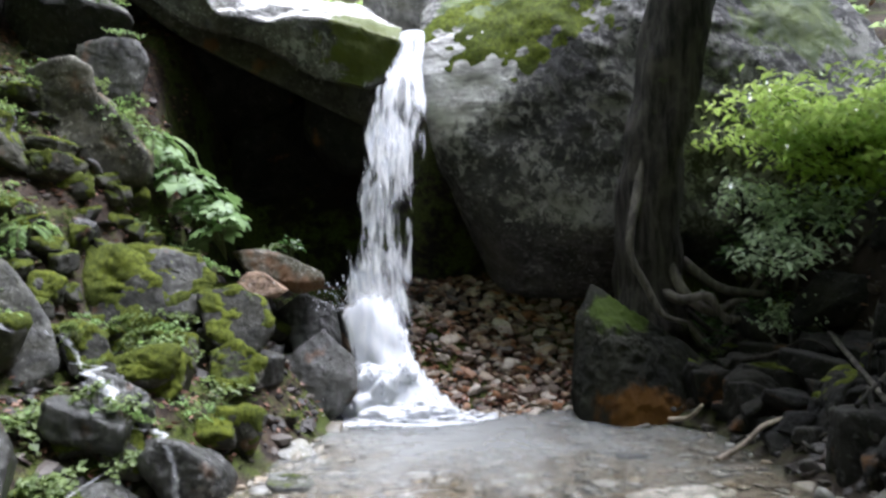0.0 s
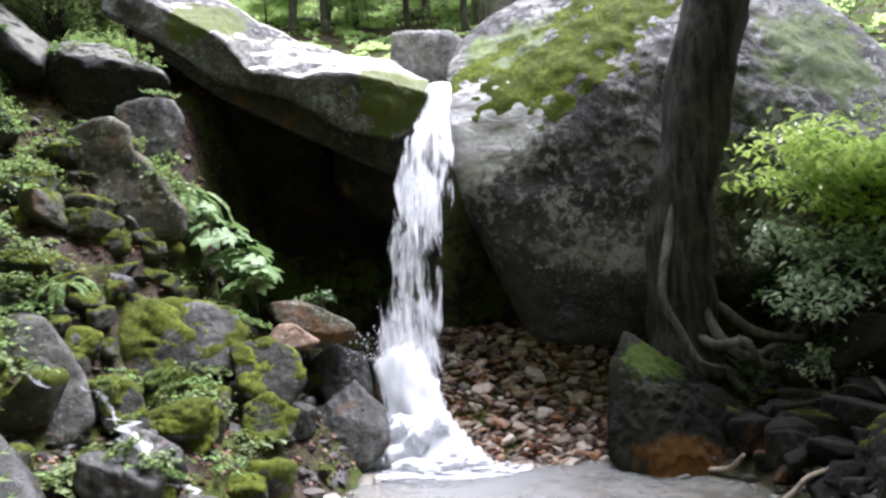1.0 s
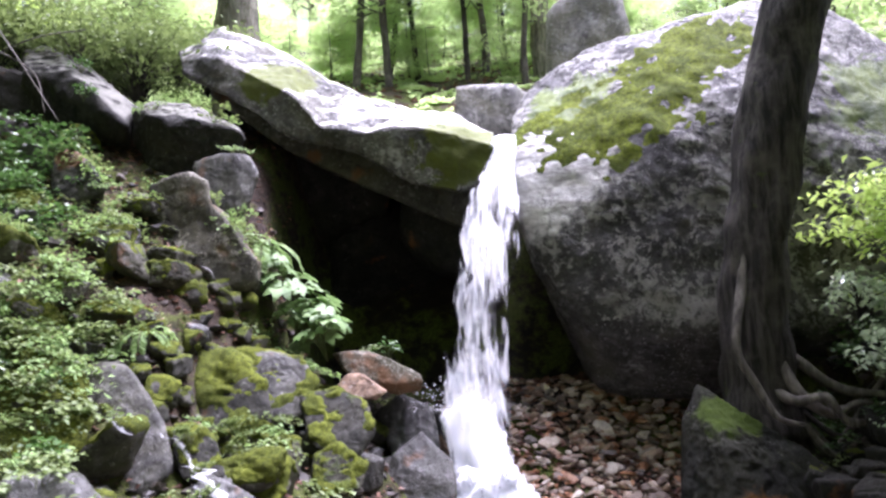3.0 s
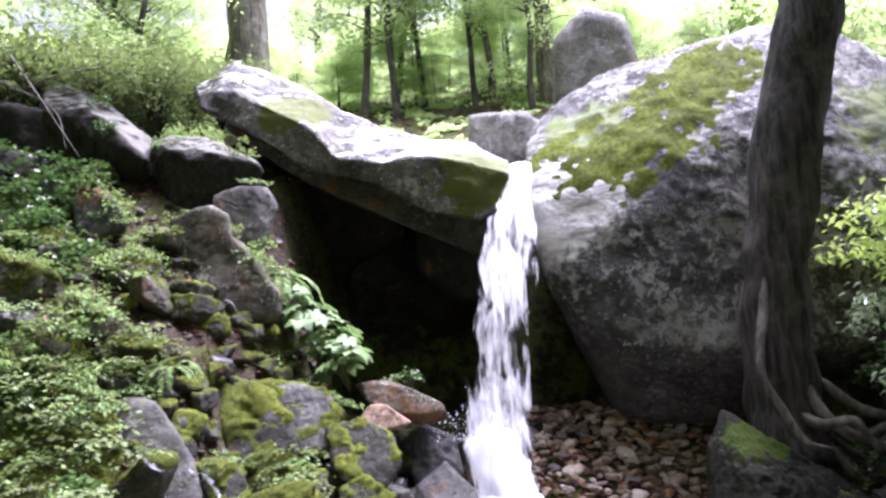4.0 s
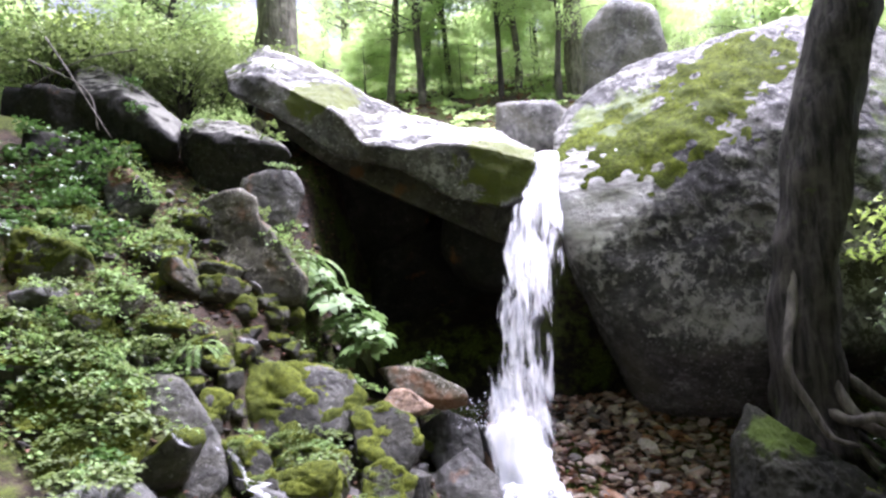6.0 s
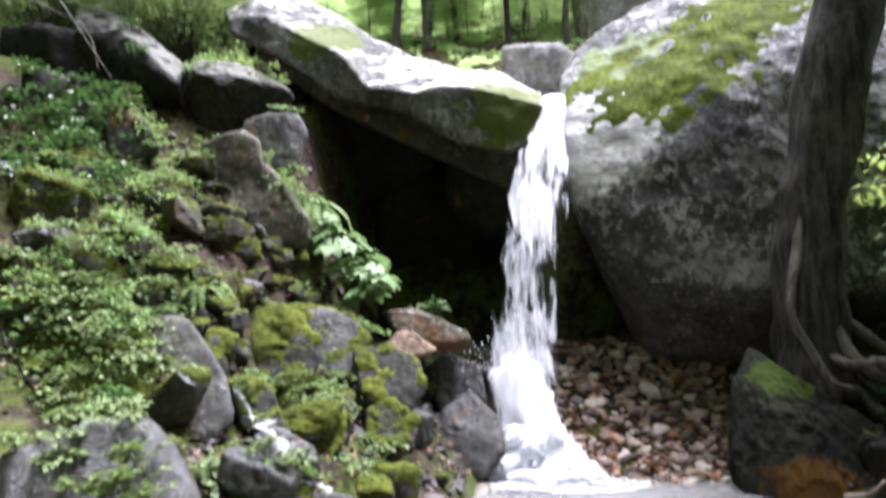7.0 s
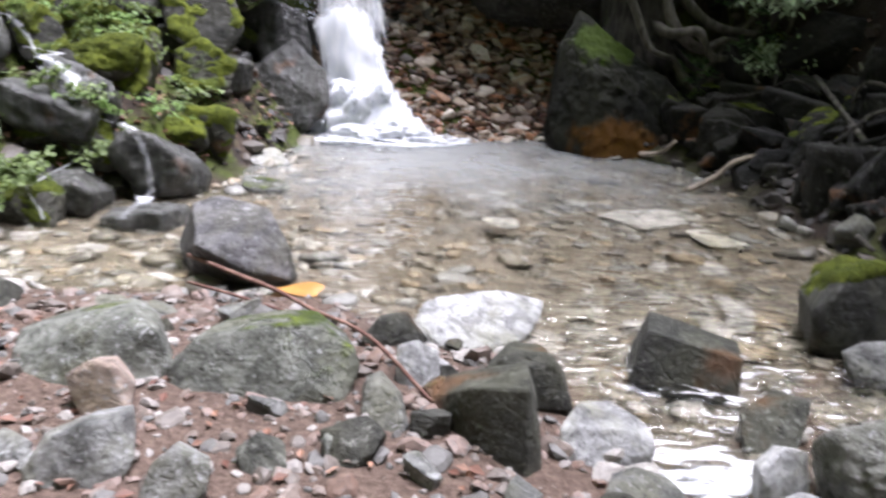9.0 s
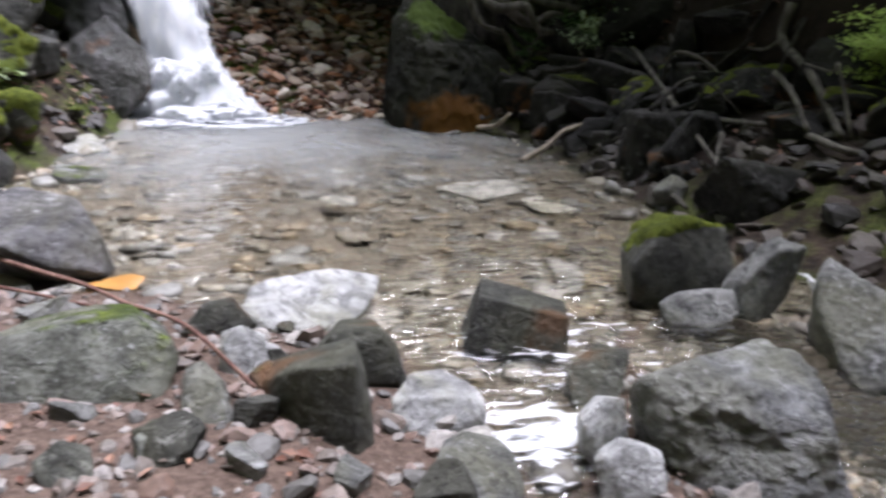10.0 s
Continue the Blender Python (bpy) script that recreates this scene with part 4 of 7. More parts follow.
MOSSBIT, MOSSMUCH = 0.22, 0.55
for front, depth, stuff, label, seed, moss in (
        ([(-2.81, 5.75, 1.55), (-2.62, 5.75, 1.57), (-2.31, 5.7, 1.43), (-2.12, 5.55, 1.24), (-2.05, 5.5, 0.9), (-2.13, 5.4, 0.72), (-2.40, 5.35, 0.72), (-2.68, 5.5, 1.1)], 0.5, BLACKMOSS, "large dark rock capped with bright green moss", 301, 0.38),
        ([(-2.75, 6.0, 1.58), (-2.41, 6.1, 1.58), (-2.03, 6.1, 1.51), (-1.85, 6.0, 1.28), (-1.91, 5.85, 1.0), (-2.2, 5.8, 1.0)], 0.45, SLOPEROCK, "smooth grey rock streaked with moss", 302, 0.3),
        ([(-1.97, 5.9, 1.18), (-1.7, 5.95, 1.24), (-1.43, 5.9, 1.12), (-1.32, 5.75, 0.9), (-1.46, 5.65, 0.68), (-1.81, 5.65, 0.8)], 0.4, BLACKMOSS, "rounded rock half covered in moss", 303, MOSSBIT),
        ([(-1.78, 5.6, 0.74), (-1.58, 5.65, 0.82), (-1.36, 5.6, 0.66), (-1.39, 5.5, 0.5), (-1.59, 5.45, 0.45), (-1.75, 5.5, 0.5)], 0.4, MOSSY, "brown rock with a mossy back", 304, MOSSBIT),
        ([(-2.1, 5.0, 0.71), (-1.95, 5.1, 0.83), (-1.8, 5.1, 0.76), (-1.76, 5.0, 0.6), (-1.84, 4.9, 0.45), (-2.03, 4.9, 0.45)], 0.35, MOSSY, "small rock under a cushion of moss", 305, MOSSMUCH),
        ([(-1.56, 6.55, 0.46), (-1.34, 6.6, 0.63), (-1.11, 6.75, 0.80), (-0.84, 6.65, 0.56), (-0.78, 6.5, 0.3), (-1.04, 6.42, 0.0), (-1.40, 6.45, 0.1)], 0.45, WETROCK, "wet faceted grey rock beside the fall", 306, 0),
        ([(-1.59, 7.0, 0.98), (-1.34, 7.05, 1.15), (-1.05, 7.0, 1.02), (-0.95, 6.9, 0.6), (-1.35, 6.85, 0.5)], 0.35, WETROCK, "wet dark rock splashed by the fall", 307, 0),
        ([(-0.95, 7.15, 1.05), (-0.72, 7.12, 1.0), (-0.62, 7.05, 0.75), (-0.75, 6.98, 0.5), (-1.0, 7.05, 0.6)], 0.3, BROWN, "pinkish wet rock that breaks the fall", 308, 0),
        ([(-2.59, 4.95, 1.0), (-2.45, 5.0, 1.03), (-2.27, 4.95, 0.91), (-2.15, 4.85, 0.7), (-2.23, 4.8, 0.6), (-2.45, 4.8, 0.7)], 0.35, BLACKMOSS, "low rock with a mossy rounded top", 309, 0.25),
        ([(-3.23, 4.95, 1.46), (-3.07, 5.0, 1.55), (-2.76, 4.9, 1.24), (-2.57, 4.8, 1.05), (-2.46, 4.7, 0.78), (-2.63, 4.5, 0.5), (-3.0, 4.5, 0.6)], 0.55, SLOPEROCK, "sloping grey rock face with a film of water", 310, 0),
        ([(-3.97, 5.75, 2.02), (-3.77, 5.8, 2.11), (-3.41, 5.85, 2.12), (-3.1, 5.8, 1.89), (-3.17, 5.7, 1.7), (-3.54, 5.65, 1.65), (-3.79, 5.65, 1.7)], 0.45, MOSSY, "flat rock under bright moss", 311, MOSSMUCH),
        ([(-4.58, 6.3, 3.56), (-4.37, 6.35, 3.59), (-4.15, 6.3, 3.39), (-3.93, 6.2, 3.1), (-4.27, 6.2, 3.0), (-4.5, 6.25, 3.1)], 0.45, DARK, "dark smooth rock under the wedge rocks", 312, 0),
        ([(-1.8, 6.4, 1.26), (-1.71, 6.45, 1.36), (-1.57, 6.45, 1.34), (-1.35, 6.4, 1.2), (-1.44, 6.35, 1.12), (-1.62, 6.35, 1.15)], 0.22, BROWN, "pale orange flat stone on red earth", 313, 0),
        ([(-1.93, 6.7, 1.54), (-1.62, 6.75, 1.58), (-1.1, 6.75, 1.33), (-1.1, 6.7, 1.2), (-1.3, 6.65, 1.15), (-1.7, 6.65, 1.3)], 0.35, LICHENED, "low rusty ledge below the hollow", 314, 0),
        ([(-4.24, 4.9, 1.85), (-4.0, 4.95, 1.8), (-3.67, 4.9, 1.62), (-3.24, 4.8, 1.40), (-2.96, 4.55, 1.12), (-2.95, 4.3, 0.7), (-3.58, 4.2, 0.7), (-4.2, 4.5, 1.0)], 0.7, MOSSY, "broad mound of rock under moss and leaves", 315, 0.95),
        ([(-2.66, 3.65, 0.86), (-2.42, 3.65, 0.84), (-2.25, 3.6, 0.68), (-2.12, 3.55, 0.52), (-2.01, 3.5, 0.34), (-1.94, 3.35, 0.15), (-1.94, 3.1, -0.04), (-2.1, 2.9, -0.12), (-2.64, 2.95, -0.15), (-3.1, 3.4, 0.7)], 0.7, WETROCK, "large wet dark rock face with a trickle on it", 316, 0)):
    outline_rock("rock", front, depth, stuff, label, seed, moss, 34.0 if moss else 70.0, 0.055)

corner_rock("rock", [(1.37, 6.85, 1.18), (1.5, 6.78, 1.1), (1.2, 6.78, 0.88), (1.14, 6.6, 0.3), (1.2, 6.4, -0.1), (1.40, 6.32, 0.66), (1.81, 6.6, 0.82), (2.17, 6.45, 0.57), (2.2, 6.3, 0.15), (1.98, 6.15, -0.12), (1.44, 6.1, -0.1),
                     (1.3, 7.3, 0.8), (2.1, 7.1, 0.5), (2.1, 7.0, -0.1), (1.2, 7.2, 0.0)], RUSTY, "dark boulder with rusty orange stain and moss", 317, 6, 80, 0.08)

# small mossy stones on the bare earth of the slope
for k, (x, y, s, yaw) in enumerate(((-2.94, 5.95, 0.15, 0), (-2.75, 6.18, 0.12, 37), (-2.84, 5.87, 0.10, 74), (-2.82, 5.72, 0.13, 111), (-2.71, 5.86, 0.11, 148), (-2.90, 5.39, 0.12, 5), (-3.02, 5.41, 0.10, 42), (-2.81, 5.41, 0.13, 79), (-2.95, 5.14, 0.10, 116), (-2.80, 5.15, 0.14, 153), (-2.74, 5.35, 0.09, 10), (-3.07, 5.24, 0.12, 47), (-2.67, 6.18, 0.09, 84))):
    rock("Mmm"[k % 3], x, y, ground_z(x, y) + 0.3 * s, s, 0.8 * s, 0.75 * s, yaw, 10, "small rocks of the slope")

# stones of the near bank and the outflow
for front, depth, stuff, label, seed, moss in (
        ([(-1.26, 2.15, 0.12), (-1.03, 2.08, 0.20), (-0.92, 2.1, 0.22), (-0.82, 2.01, 0.19), (-0.78, 2.0, 0.08), (-0.84, 1.95, 0.0), (-1.2, 1.98, 0.0)], 0.25, NEARGREEN, "rounded grey rock with a thin film of moss", 332, 0),
        ([(-1.0, 1.85, 0.14), (-0.94, 1.86, 0.18), (-0.87, 1.83, 0.20), (-0.83, 1.85, 0.12), (-0.83, 1.79, 0.04), (-0.93, 1.8, 0.03)], 0.12, NEARBROWN, "reddish brown broken stone", 333, 0),
        ([(-0.78, 2.0, 0.10), (-0.70, 2.01, 0.18), (-0.51, 2.02, 0.22), (-0.37, 2.02, 0.22), (-0.27, 1.96, 0.17), (-0.24, 1.93, 0.08), (-0.30, 1.91, -0.02), (-0.50, 1.89, -0.02), (-0.76, 1.92, 0.0)], 0.25, NEARGREEN, "broad low grey-green rock on the gravel", 334, 0),
        ([(-1.80, 1.98, 0.05), (-1.62, 2.02, 0.12), (-1.42, 2.0, 0.13), (-1.33, 1.93, 0.08), (-1.28, 1.85, 0.0), (-1.62, 1.78, 0.0)], 0.2, NEARGREY, "pale grey rock at the edge of the gravel", 354, 0),
        ([(-0.95, 1.55, 0.13), (-0.83, 1.56, 0.18), (-0.75, 1.61, 0.17), (-0.74, 1.58, 0.09), (-0.76, 1.52, 0.03), (-0.95, 1.5, 0.03)], 0.14, NEARGREY, "grey angular stone on the gravel", 335, 0),
        ([(-0.67, 1.51, 0.12), (-0.63, 1.53, 0.15), (-0.55, 1.5, 0.12), (-0.56, 1.46, 0.04), (-0.70, 1.46, 0.04)], 0.10, NEARGREY, "grey angular stone on the gravel", 336, 0),
        ([(-0.52, 1.61, 0.10), (-0.48, 1.63, 0.12), (-0.41, 1.61, 0.10), (-0.40, 1.57, 0.04), (-0.44, 1.54, 0.03), (-0.51, 1.58, 0.04)], 0.09, NEARDARK, "small dark stone on the gravel", 337, 0),
        ([(-0.33, 1.64, 0.10), (-0.30, 1.68, 0.12), (-0.23, 1.67, 0.12), (-0.21, 1.65, 0.06), (-0.26, 1.61, 0.03), (-0.33, 1.62, 0.04)], 0.09, NEARGREEN, "small grey stone on the gravel", 338, 0),
        ([(-0.25, 1.9, 0.12), (-0.20, 1.92, 0.14), (-0.14, 1.82, 0.12), (-0.12, 1.75, 0.06), (-0.16, 1.74, 0.02), (-0.24, 1.8, 0.03)], 0.10, NEARGREY, "upright grey stone under the twig", 339, 0),
        ([(-0.16, 2.04, 0.16), (-0.10, 2.05, 0.17), (-0.04, 2.05, 0.14), (-0.03, 1.98, 0.03), (-0.08, 1.95, 0.0), (-0.15, 2.0, 0.02)], 0.10, NEARPALE, "pale grey block stone", 340, 0),
        ([(-0.27, 2.26, 0.08), (-0.21, 2.3, 0.14), (-0.13, 2.34, 0.14), (-0.06, 2.3, 0.06), (-0.1, 2.28, 0.0), (-0.26, 2.27, 0.0)], 0.12, NEARDARK, "dark stone at the water's edge", 341, 0),
        ([(-0.14, 2.40, 0.10), (-0.03, 2.49, 0.13), (0.29, 2.69, 0.11), (0.40, 2.65, 0.05), (0.26, 2.43, 0.0), (0.08, 2.32, 0.0), (-0.08, 2.36, 0.0)], 0.06, NEARPALE, "pale flat grey slab, wet on top", 342, 0),
        ([(0.08, 1.94, 0.12), (0.15, 1.93, 0.20), (0.26, 1.94, 0.19), (0.32, 1.94, 0.12), (0.33, 1.9, 0.0), (0.18, 1.9, 0.0)], 0.17, NEARDARK, "dark grey rock with a light top", 344, 0),
        ([(0.26, 1.73, 0.09), (0.32, 1.80, 0.13), (0.41, 1.83, 0.12), (0.49, 1.72, 0.09), (0.48, 1.67, 0.01), (0.36, 1.66, 0.0), (0.26, 1.69, 0.02)], 0.06, NEARPALE, "white wet stone at the edge of the outflow", 345, 0),
        ([(1.25, 2.36, 0.16), (1.33, 2.38, 0.26), (1.45, 2.42, 0.30), (1.66, 2.45, 0.27), (1.70, 2.41, 0.1), (1.68, 2.4, -0.05), (1.45, 2.38, -0.05), (1.30, 2.4, -0.03)], 0.35, NEARDARK, "dark rock with a mossy top at the outflow", 347, 0.10),
        ([(1.32, 2.27, 0.06), (1.41, 2.30, 0.09), (1.65, 2.32, 0.09), (1.68, 2.28, 0.02), (1.48, 2.2, -0.04), (1.34, 2.23, -0.03)], 0.10, NEARGREY, "flat grey stone in the outflow", 348, 0),
        ([(0.79, 1.87, 0.07), (0.9, 1.93, 0.10), (0.96, 1.84, 0.12), (0.88, 1.74, 0.0), (0.77, 1.78, -0.02)], 0.08, NEARDARK, "low dark stone in the outflow", 350, 0),
        ([(0.655, 1.50, 0.13), (0.72, 1.53, 0.165), (0.78, 1.54, 0.15), (0.79, 1.52, 0.05), (0.73, 1.49, 0.01), (0.67, 1.5, 0.02)], 0.09, NEARPALE, "pale rounded stone by the ledge", 351, 0),
        ([(0.63, 1.37, 0.11), (0.71, 1.39, 0.13), (0.80, 1.39, 0.10), (0.79, 1.34, 0.03), (0.65, 1.34, 0.01)], 0.10, NEARPALE, "pale rounded stone by the ledge", 352, 0),
        ([(0.28, 1.45, 0.09), (0.38, 1.49, 0.12), (0.47, 1.45, 0.10), (0.48, 1.36, 0.02), (0.29, 1.36, 0.02)], 0.12, NEARGREY, "grey stone beside the white water", 353, 0)):
    outline_rock("rock", front, depth, stuff, label, seed, moss, 90.0, 0.10 if stuff == NEARLEDGE else 0.032, "stones of the near bank", 0.03, 0.8, 6 if stuff == NEARLEDGE else 5, 0.4)
tagged(corner_rock("rock", [(-1.04, 3.24, 0.25), (-0.94, 3.31, 0.27), (-0.71, 3.17, 0.25), (-0.60, 3.00, 0.14), (-0.60, 2.92, 0.03), (-0.93, 2.83, 0.19), (-0.75, 2.87, 0.07), (-1.12, 3.28, 0.00), (-1.04, 3.13, -0.06), (-0.79, 3.00, -0.06), (-1.19, 3.50, 0.00), (-0.94, 3.51, 0.02), (-0.66, 3.37, 0.00), (-0.58, 3.10, -0.06)],
                   NEARSLATE, "grey block with a flat upper face, standing in the water", 331, 6, 110, 0.03), category="rock", group="stones of the near bank")
tagged(corner_rock("rock", [(-0.07, 1.85, 0.03), (0.05, 1.66, 0.03), (0.15, 1.59, 0.03), (0.20, 1.64, 0.03), (-0.05, 1.85, 0.11), (0.03, 1.71, 0.21), (0.15, 1.63, 0.25), (0.19, 1.72, 0.17), (-0.02, 2.01, 0.09), (0.17, 1.80, 0.24), (-0.05, 2.03, -0.02), (0.22, 1.82, -0.02), (0.05, 1.69, -0.03)],
                   NEARDARK, "dark square-edged rock on the gravel", 343, 6, 110, 0.025), category="rock", group="stones of the near bank")
tagged(corner_rock("rock", [(0.57, 2.17, -0.01), (0.87, 2.05, -0.01), (0.62, 2.20, 0.16), (0.88, 2.08, 0.12), (0.68, 2.37, 0.16), (0.93, 2.24, 0.11), (0.62, 2.39, -0.04), (0.93, 2.27, -0.04), (0.59, 2.19, -0.09), (0.87, 2.07, -0.09)],
                   NEARDARK, "dark angular block with a pale flat top in the outflow", 346, 6, 110, 0.025), category="rock", group="stones of the near bank")
tagged(corner_rock("rock", [(0.80, 1.52, 0.22), (0.91, 1.50, 0.27), (1.13, 1.55, 0.28), (1.19, 1.41, 0.27), (1.11, 1.23, 0.20), (0.83, 1.63, 0.10), (0.84, 1.53, 0.02), (0.87, 1.37, -0.03), (0.95, 1.24, -0.03), (1.15, 1.19, 0.05), (1.23, 1.80, 0.08), (1.34, 1.66, 0.07), (0.91, 1.70, 0.07)],
                   NEARLEDGE, "large wet ledge rock with rippled grey top", 349, 6, 110, 0.09), category="rock", group="stones of the near bank")
tagged(corner_rock("rock", [(-1.71, 2.62, -0.03), (-1.51, 2.43, -0.03), (-1.50, 2.66, -0.03), (-1.69, 2.82, -0.03), (-1.66, 2.60, 0.08), (-1.60, 2.66, 0.11), (-1.49, 2.56, 0.135), (-1.47, 2.52, 0.06), (-1.50, 2.68, 0.06)],
                   NEARDARK, "dark wedge-shaped stone on the wet gravel", 355, 5, 110, 0.03), category="rock", group="stones of the near bank")
rock("u", 1.65, 4.0, -0.15, 0.22, 0.17, 0.04, 20, -8)
rock("u", 1.38, 4.45, -0.15, 0.30, 0.22, 0.04, 30, 0)
rock("u", 0.40, 4.05, -0.04, 0.10, 0.10, 0.03, 0, 0)

def strew(count, box, low, high, small, large, kinds, seed, group):
    """Half-buried rocks strewn over a stretch of ground."""
    rng = np.random.default_rng(seed)
    for x, y in spots_in(rng, count, box, lambda x, y, h: (h > low) & (h < high)):
        s = float(np.exp(rng.uniform(math.log(small), math.log(large))))
        rock(str(rng.choice(list(kinds))), float(x), float(y), ground_z(x, y) + 0.25 * s, s, s * rng.uniform(0.6, 1.0), s * rng.uniform(0.45, 0.8), rng.uniform(0, 180), rng.normal(0, 18), group)


# ---- loose stones ----
def pebble_shapes(count, seed, flat=0.6, level=1, sharp=24):
    out = []
    for k in range(count):
        rng = np.random.default_rng(seed + k)
        size = np.array([1.0, rng.uniform(0.6, 0.95), rng.uniform(0.22, 0.6) * flat / 0.6])
        out.append(rock_shape(size, seed + k, level, sharp, 0.10, random_planes(rng, 7, 0.55)))
    return out


def scatter_stones(name, spots, sizes, stuff, label, seed, category="stones", sink=0.3, level=1, sharp=24):
    rng = np.random.default_rng(seed)
    shapes = pebble_shapes(10, seed, 0.6, level, sharp)
    verts, faces, n = [], [], 0
    z = surface(spots[:, 0], spots[:, 1])
    for (x, y), h, s in zip(spots, z, sizes):
        v, f = shapes[rng.integers(10)]
        turn = np.array(Euler((rng.normal(0, 0.35), rng.normal(0, 0.35), rng.uniform(0, 6.28))).to_matrix())
        verts.append(v @ turn.T * s + (x, y, h + s * (0.5 - sink) * 0.6))
        faces.append(f + n)
        n += len(v)
    ob = new(name, mesh(name, np.concatenate(verts), np.concatenate(faces), stuff, level > 1 and sharp < 30))
    return tagged(ob, label, category, kind="stuff")


def spots_in(rng, count, box, test):
    out = []
    while len(out) < count:
        p = rng.uniform((box[0], box[1]), (box[2], box[3]), (4000, 2))
        h = land(p[:, 0], p[:, 1])
        out.extend(p[test(p[:, 0], p[:, 1], h)].tolist())
    return np.array(out[:count])


strew(95, (-5.2, 4.3, -1.2, 7.2), 0.15, 4.0, 0.06, 0.22, "mMMmw", 201, "small rocks of the slope")
strew(26, (-3.3, 5.7, -2.2, 6.6), 0.3, 3.0, 0.06, 0.17, "mMMm", 204, "small rocks of the slope")
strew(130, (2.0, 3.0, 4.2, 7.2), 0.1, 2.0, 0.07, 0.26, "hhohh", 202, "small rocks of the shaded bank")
strew(26, (-1.6, 0.9, 0.6, 2.6), 0.02, 0.2, 0.03, 0.08, "ggpdd", 203, "small rocks of the near bank")
rng = np.random.default_rng(5)
bed = spots_in(rng, 2600, (-2.3, 1.2, 2.2, 7.2), lambda x, y, h: (h < -0.01) & (y < 6.6))
scatter_stones("bed_stones", bed, np.clip(rng.lognormal(-3.45, 0.5, 2600), 0.010, 0.12), BED, "brown and pale stones of the stream bed", 50, level=2, sharp=22)
bank = spots_in(rng, 4200, (-2.4, 0.2, 1.0, 3.2), lambda x, y, h: (h > 0.0) & (h < 0.2))
scatter_stones("bank_gravel", bank, np.clip(rng.lognormal(-4.25, 0.6, 4200), 0.007, 0.055), BANK, "pinkish brown gravel of the near bank", 60, "gravel", level=2, sharp=36)
heap_rest = spots_in(rng, 1100, (-0.7, 6.6, 2.0, 8.9), lambda x, y, h: (h > -0.03) & (h < 1.15))
scatter_stones("heap_gravel", heap_rest, np.clip(rng.lognormal(-3.1, 0.4, 1100), 0.02, 0.09), HEAP, "small brown stones between the larger ones of the heap", 70, "gravel", level=2, sharp=40)
rubble = spots_in(rng, 950, (1.5, 2.4, 4.2, 7.2), lambda x, y, h: (h > 0.0) & (h < 1.7))
scatter_stones("bank_rubble", rubble, np.clip(rng.lognormal(-3.0, 0.45, 950), 0.02, 0.14), DARKPILE, "dark rubble stones of the shaded bank", 80, level=2, sharp=40)
grit = spots_in(rng, 700, (-4.5, 4.0, -1.0, 7.6), lambda x, y, h: (h > 0.05) & (h < 3.5))
scatter_stones("slope_rubble", grit, np.clip(rng.lognormal(-3.0, 0.5, 700), 0.02, 0.12), DARKPILE, "small damp stones in the soil of the slope", 85)
# rocks added to close lit gaps, black in place of shade
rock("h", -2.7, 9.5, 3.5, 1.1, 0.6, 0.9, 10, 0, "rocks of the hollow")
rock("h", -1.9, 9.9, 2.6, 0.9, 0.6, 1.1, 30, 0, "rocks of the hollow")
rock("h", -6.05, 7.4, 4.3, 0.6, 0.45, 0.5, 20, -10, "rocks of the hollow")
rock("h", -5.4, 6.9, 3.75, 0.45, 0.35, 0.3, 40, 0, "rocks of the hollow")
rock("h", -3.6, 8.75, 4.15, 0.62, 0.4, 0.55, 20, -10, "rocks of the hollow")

# ---- water ----
def top_z(x, y, above=1.3):
    """The top of the rocks or the ground at a plan point."""
    hit, place, *_ = scene.ray_cast(view_layer_graph, (x, y, ground_z(x, y) + above), (0, 0, -1))
    return place.z if hit else ground_z(x, y)


bpy.context.view_layer.update()
view_layer_graph = bpy.context.evaluated_depsgraph_get()

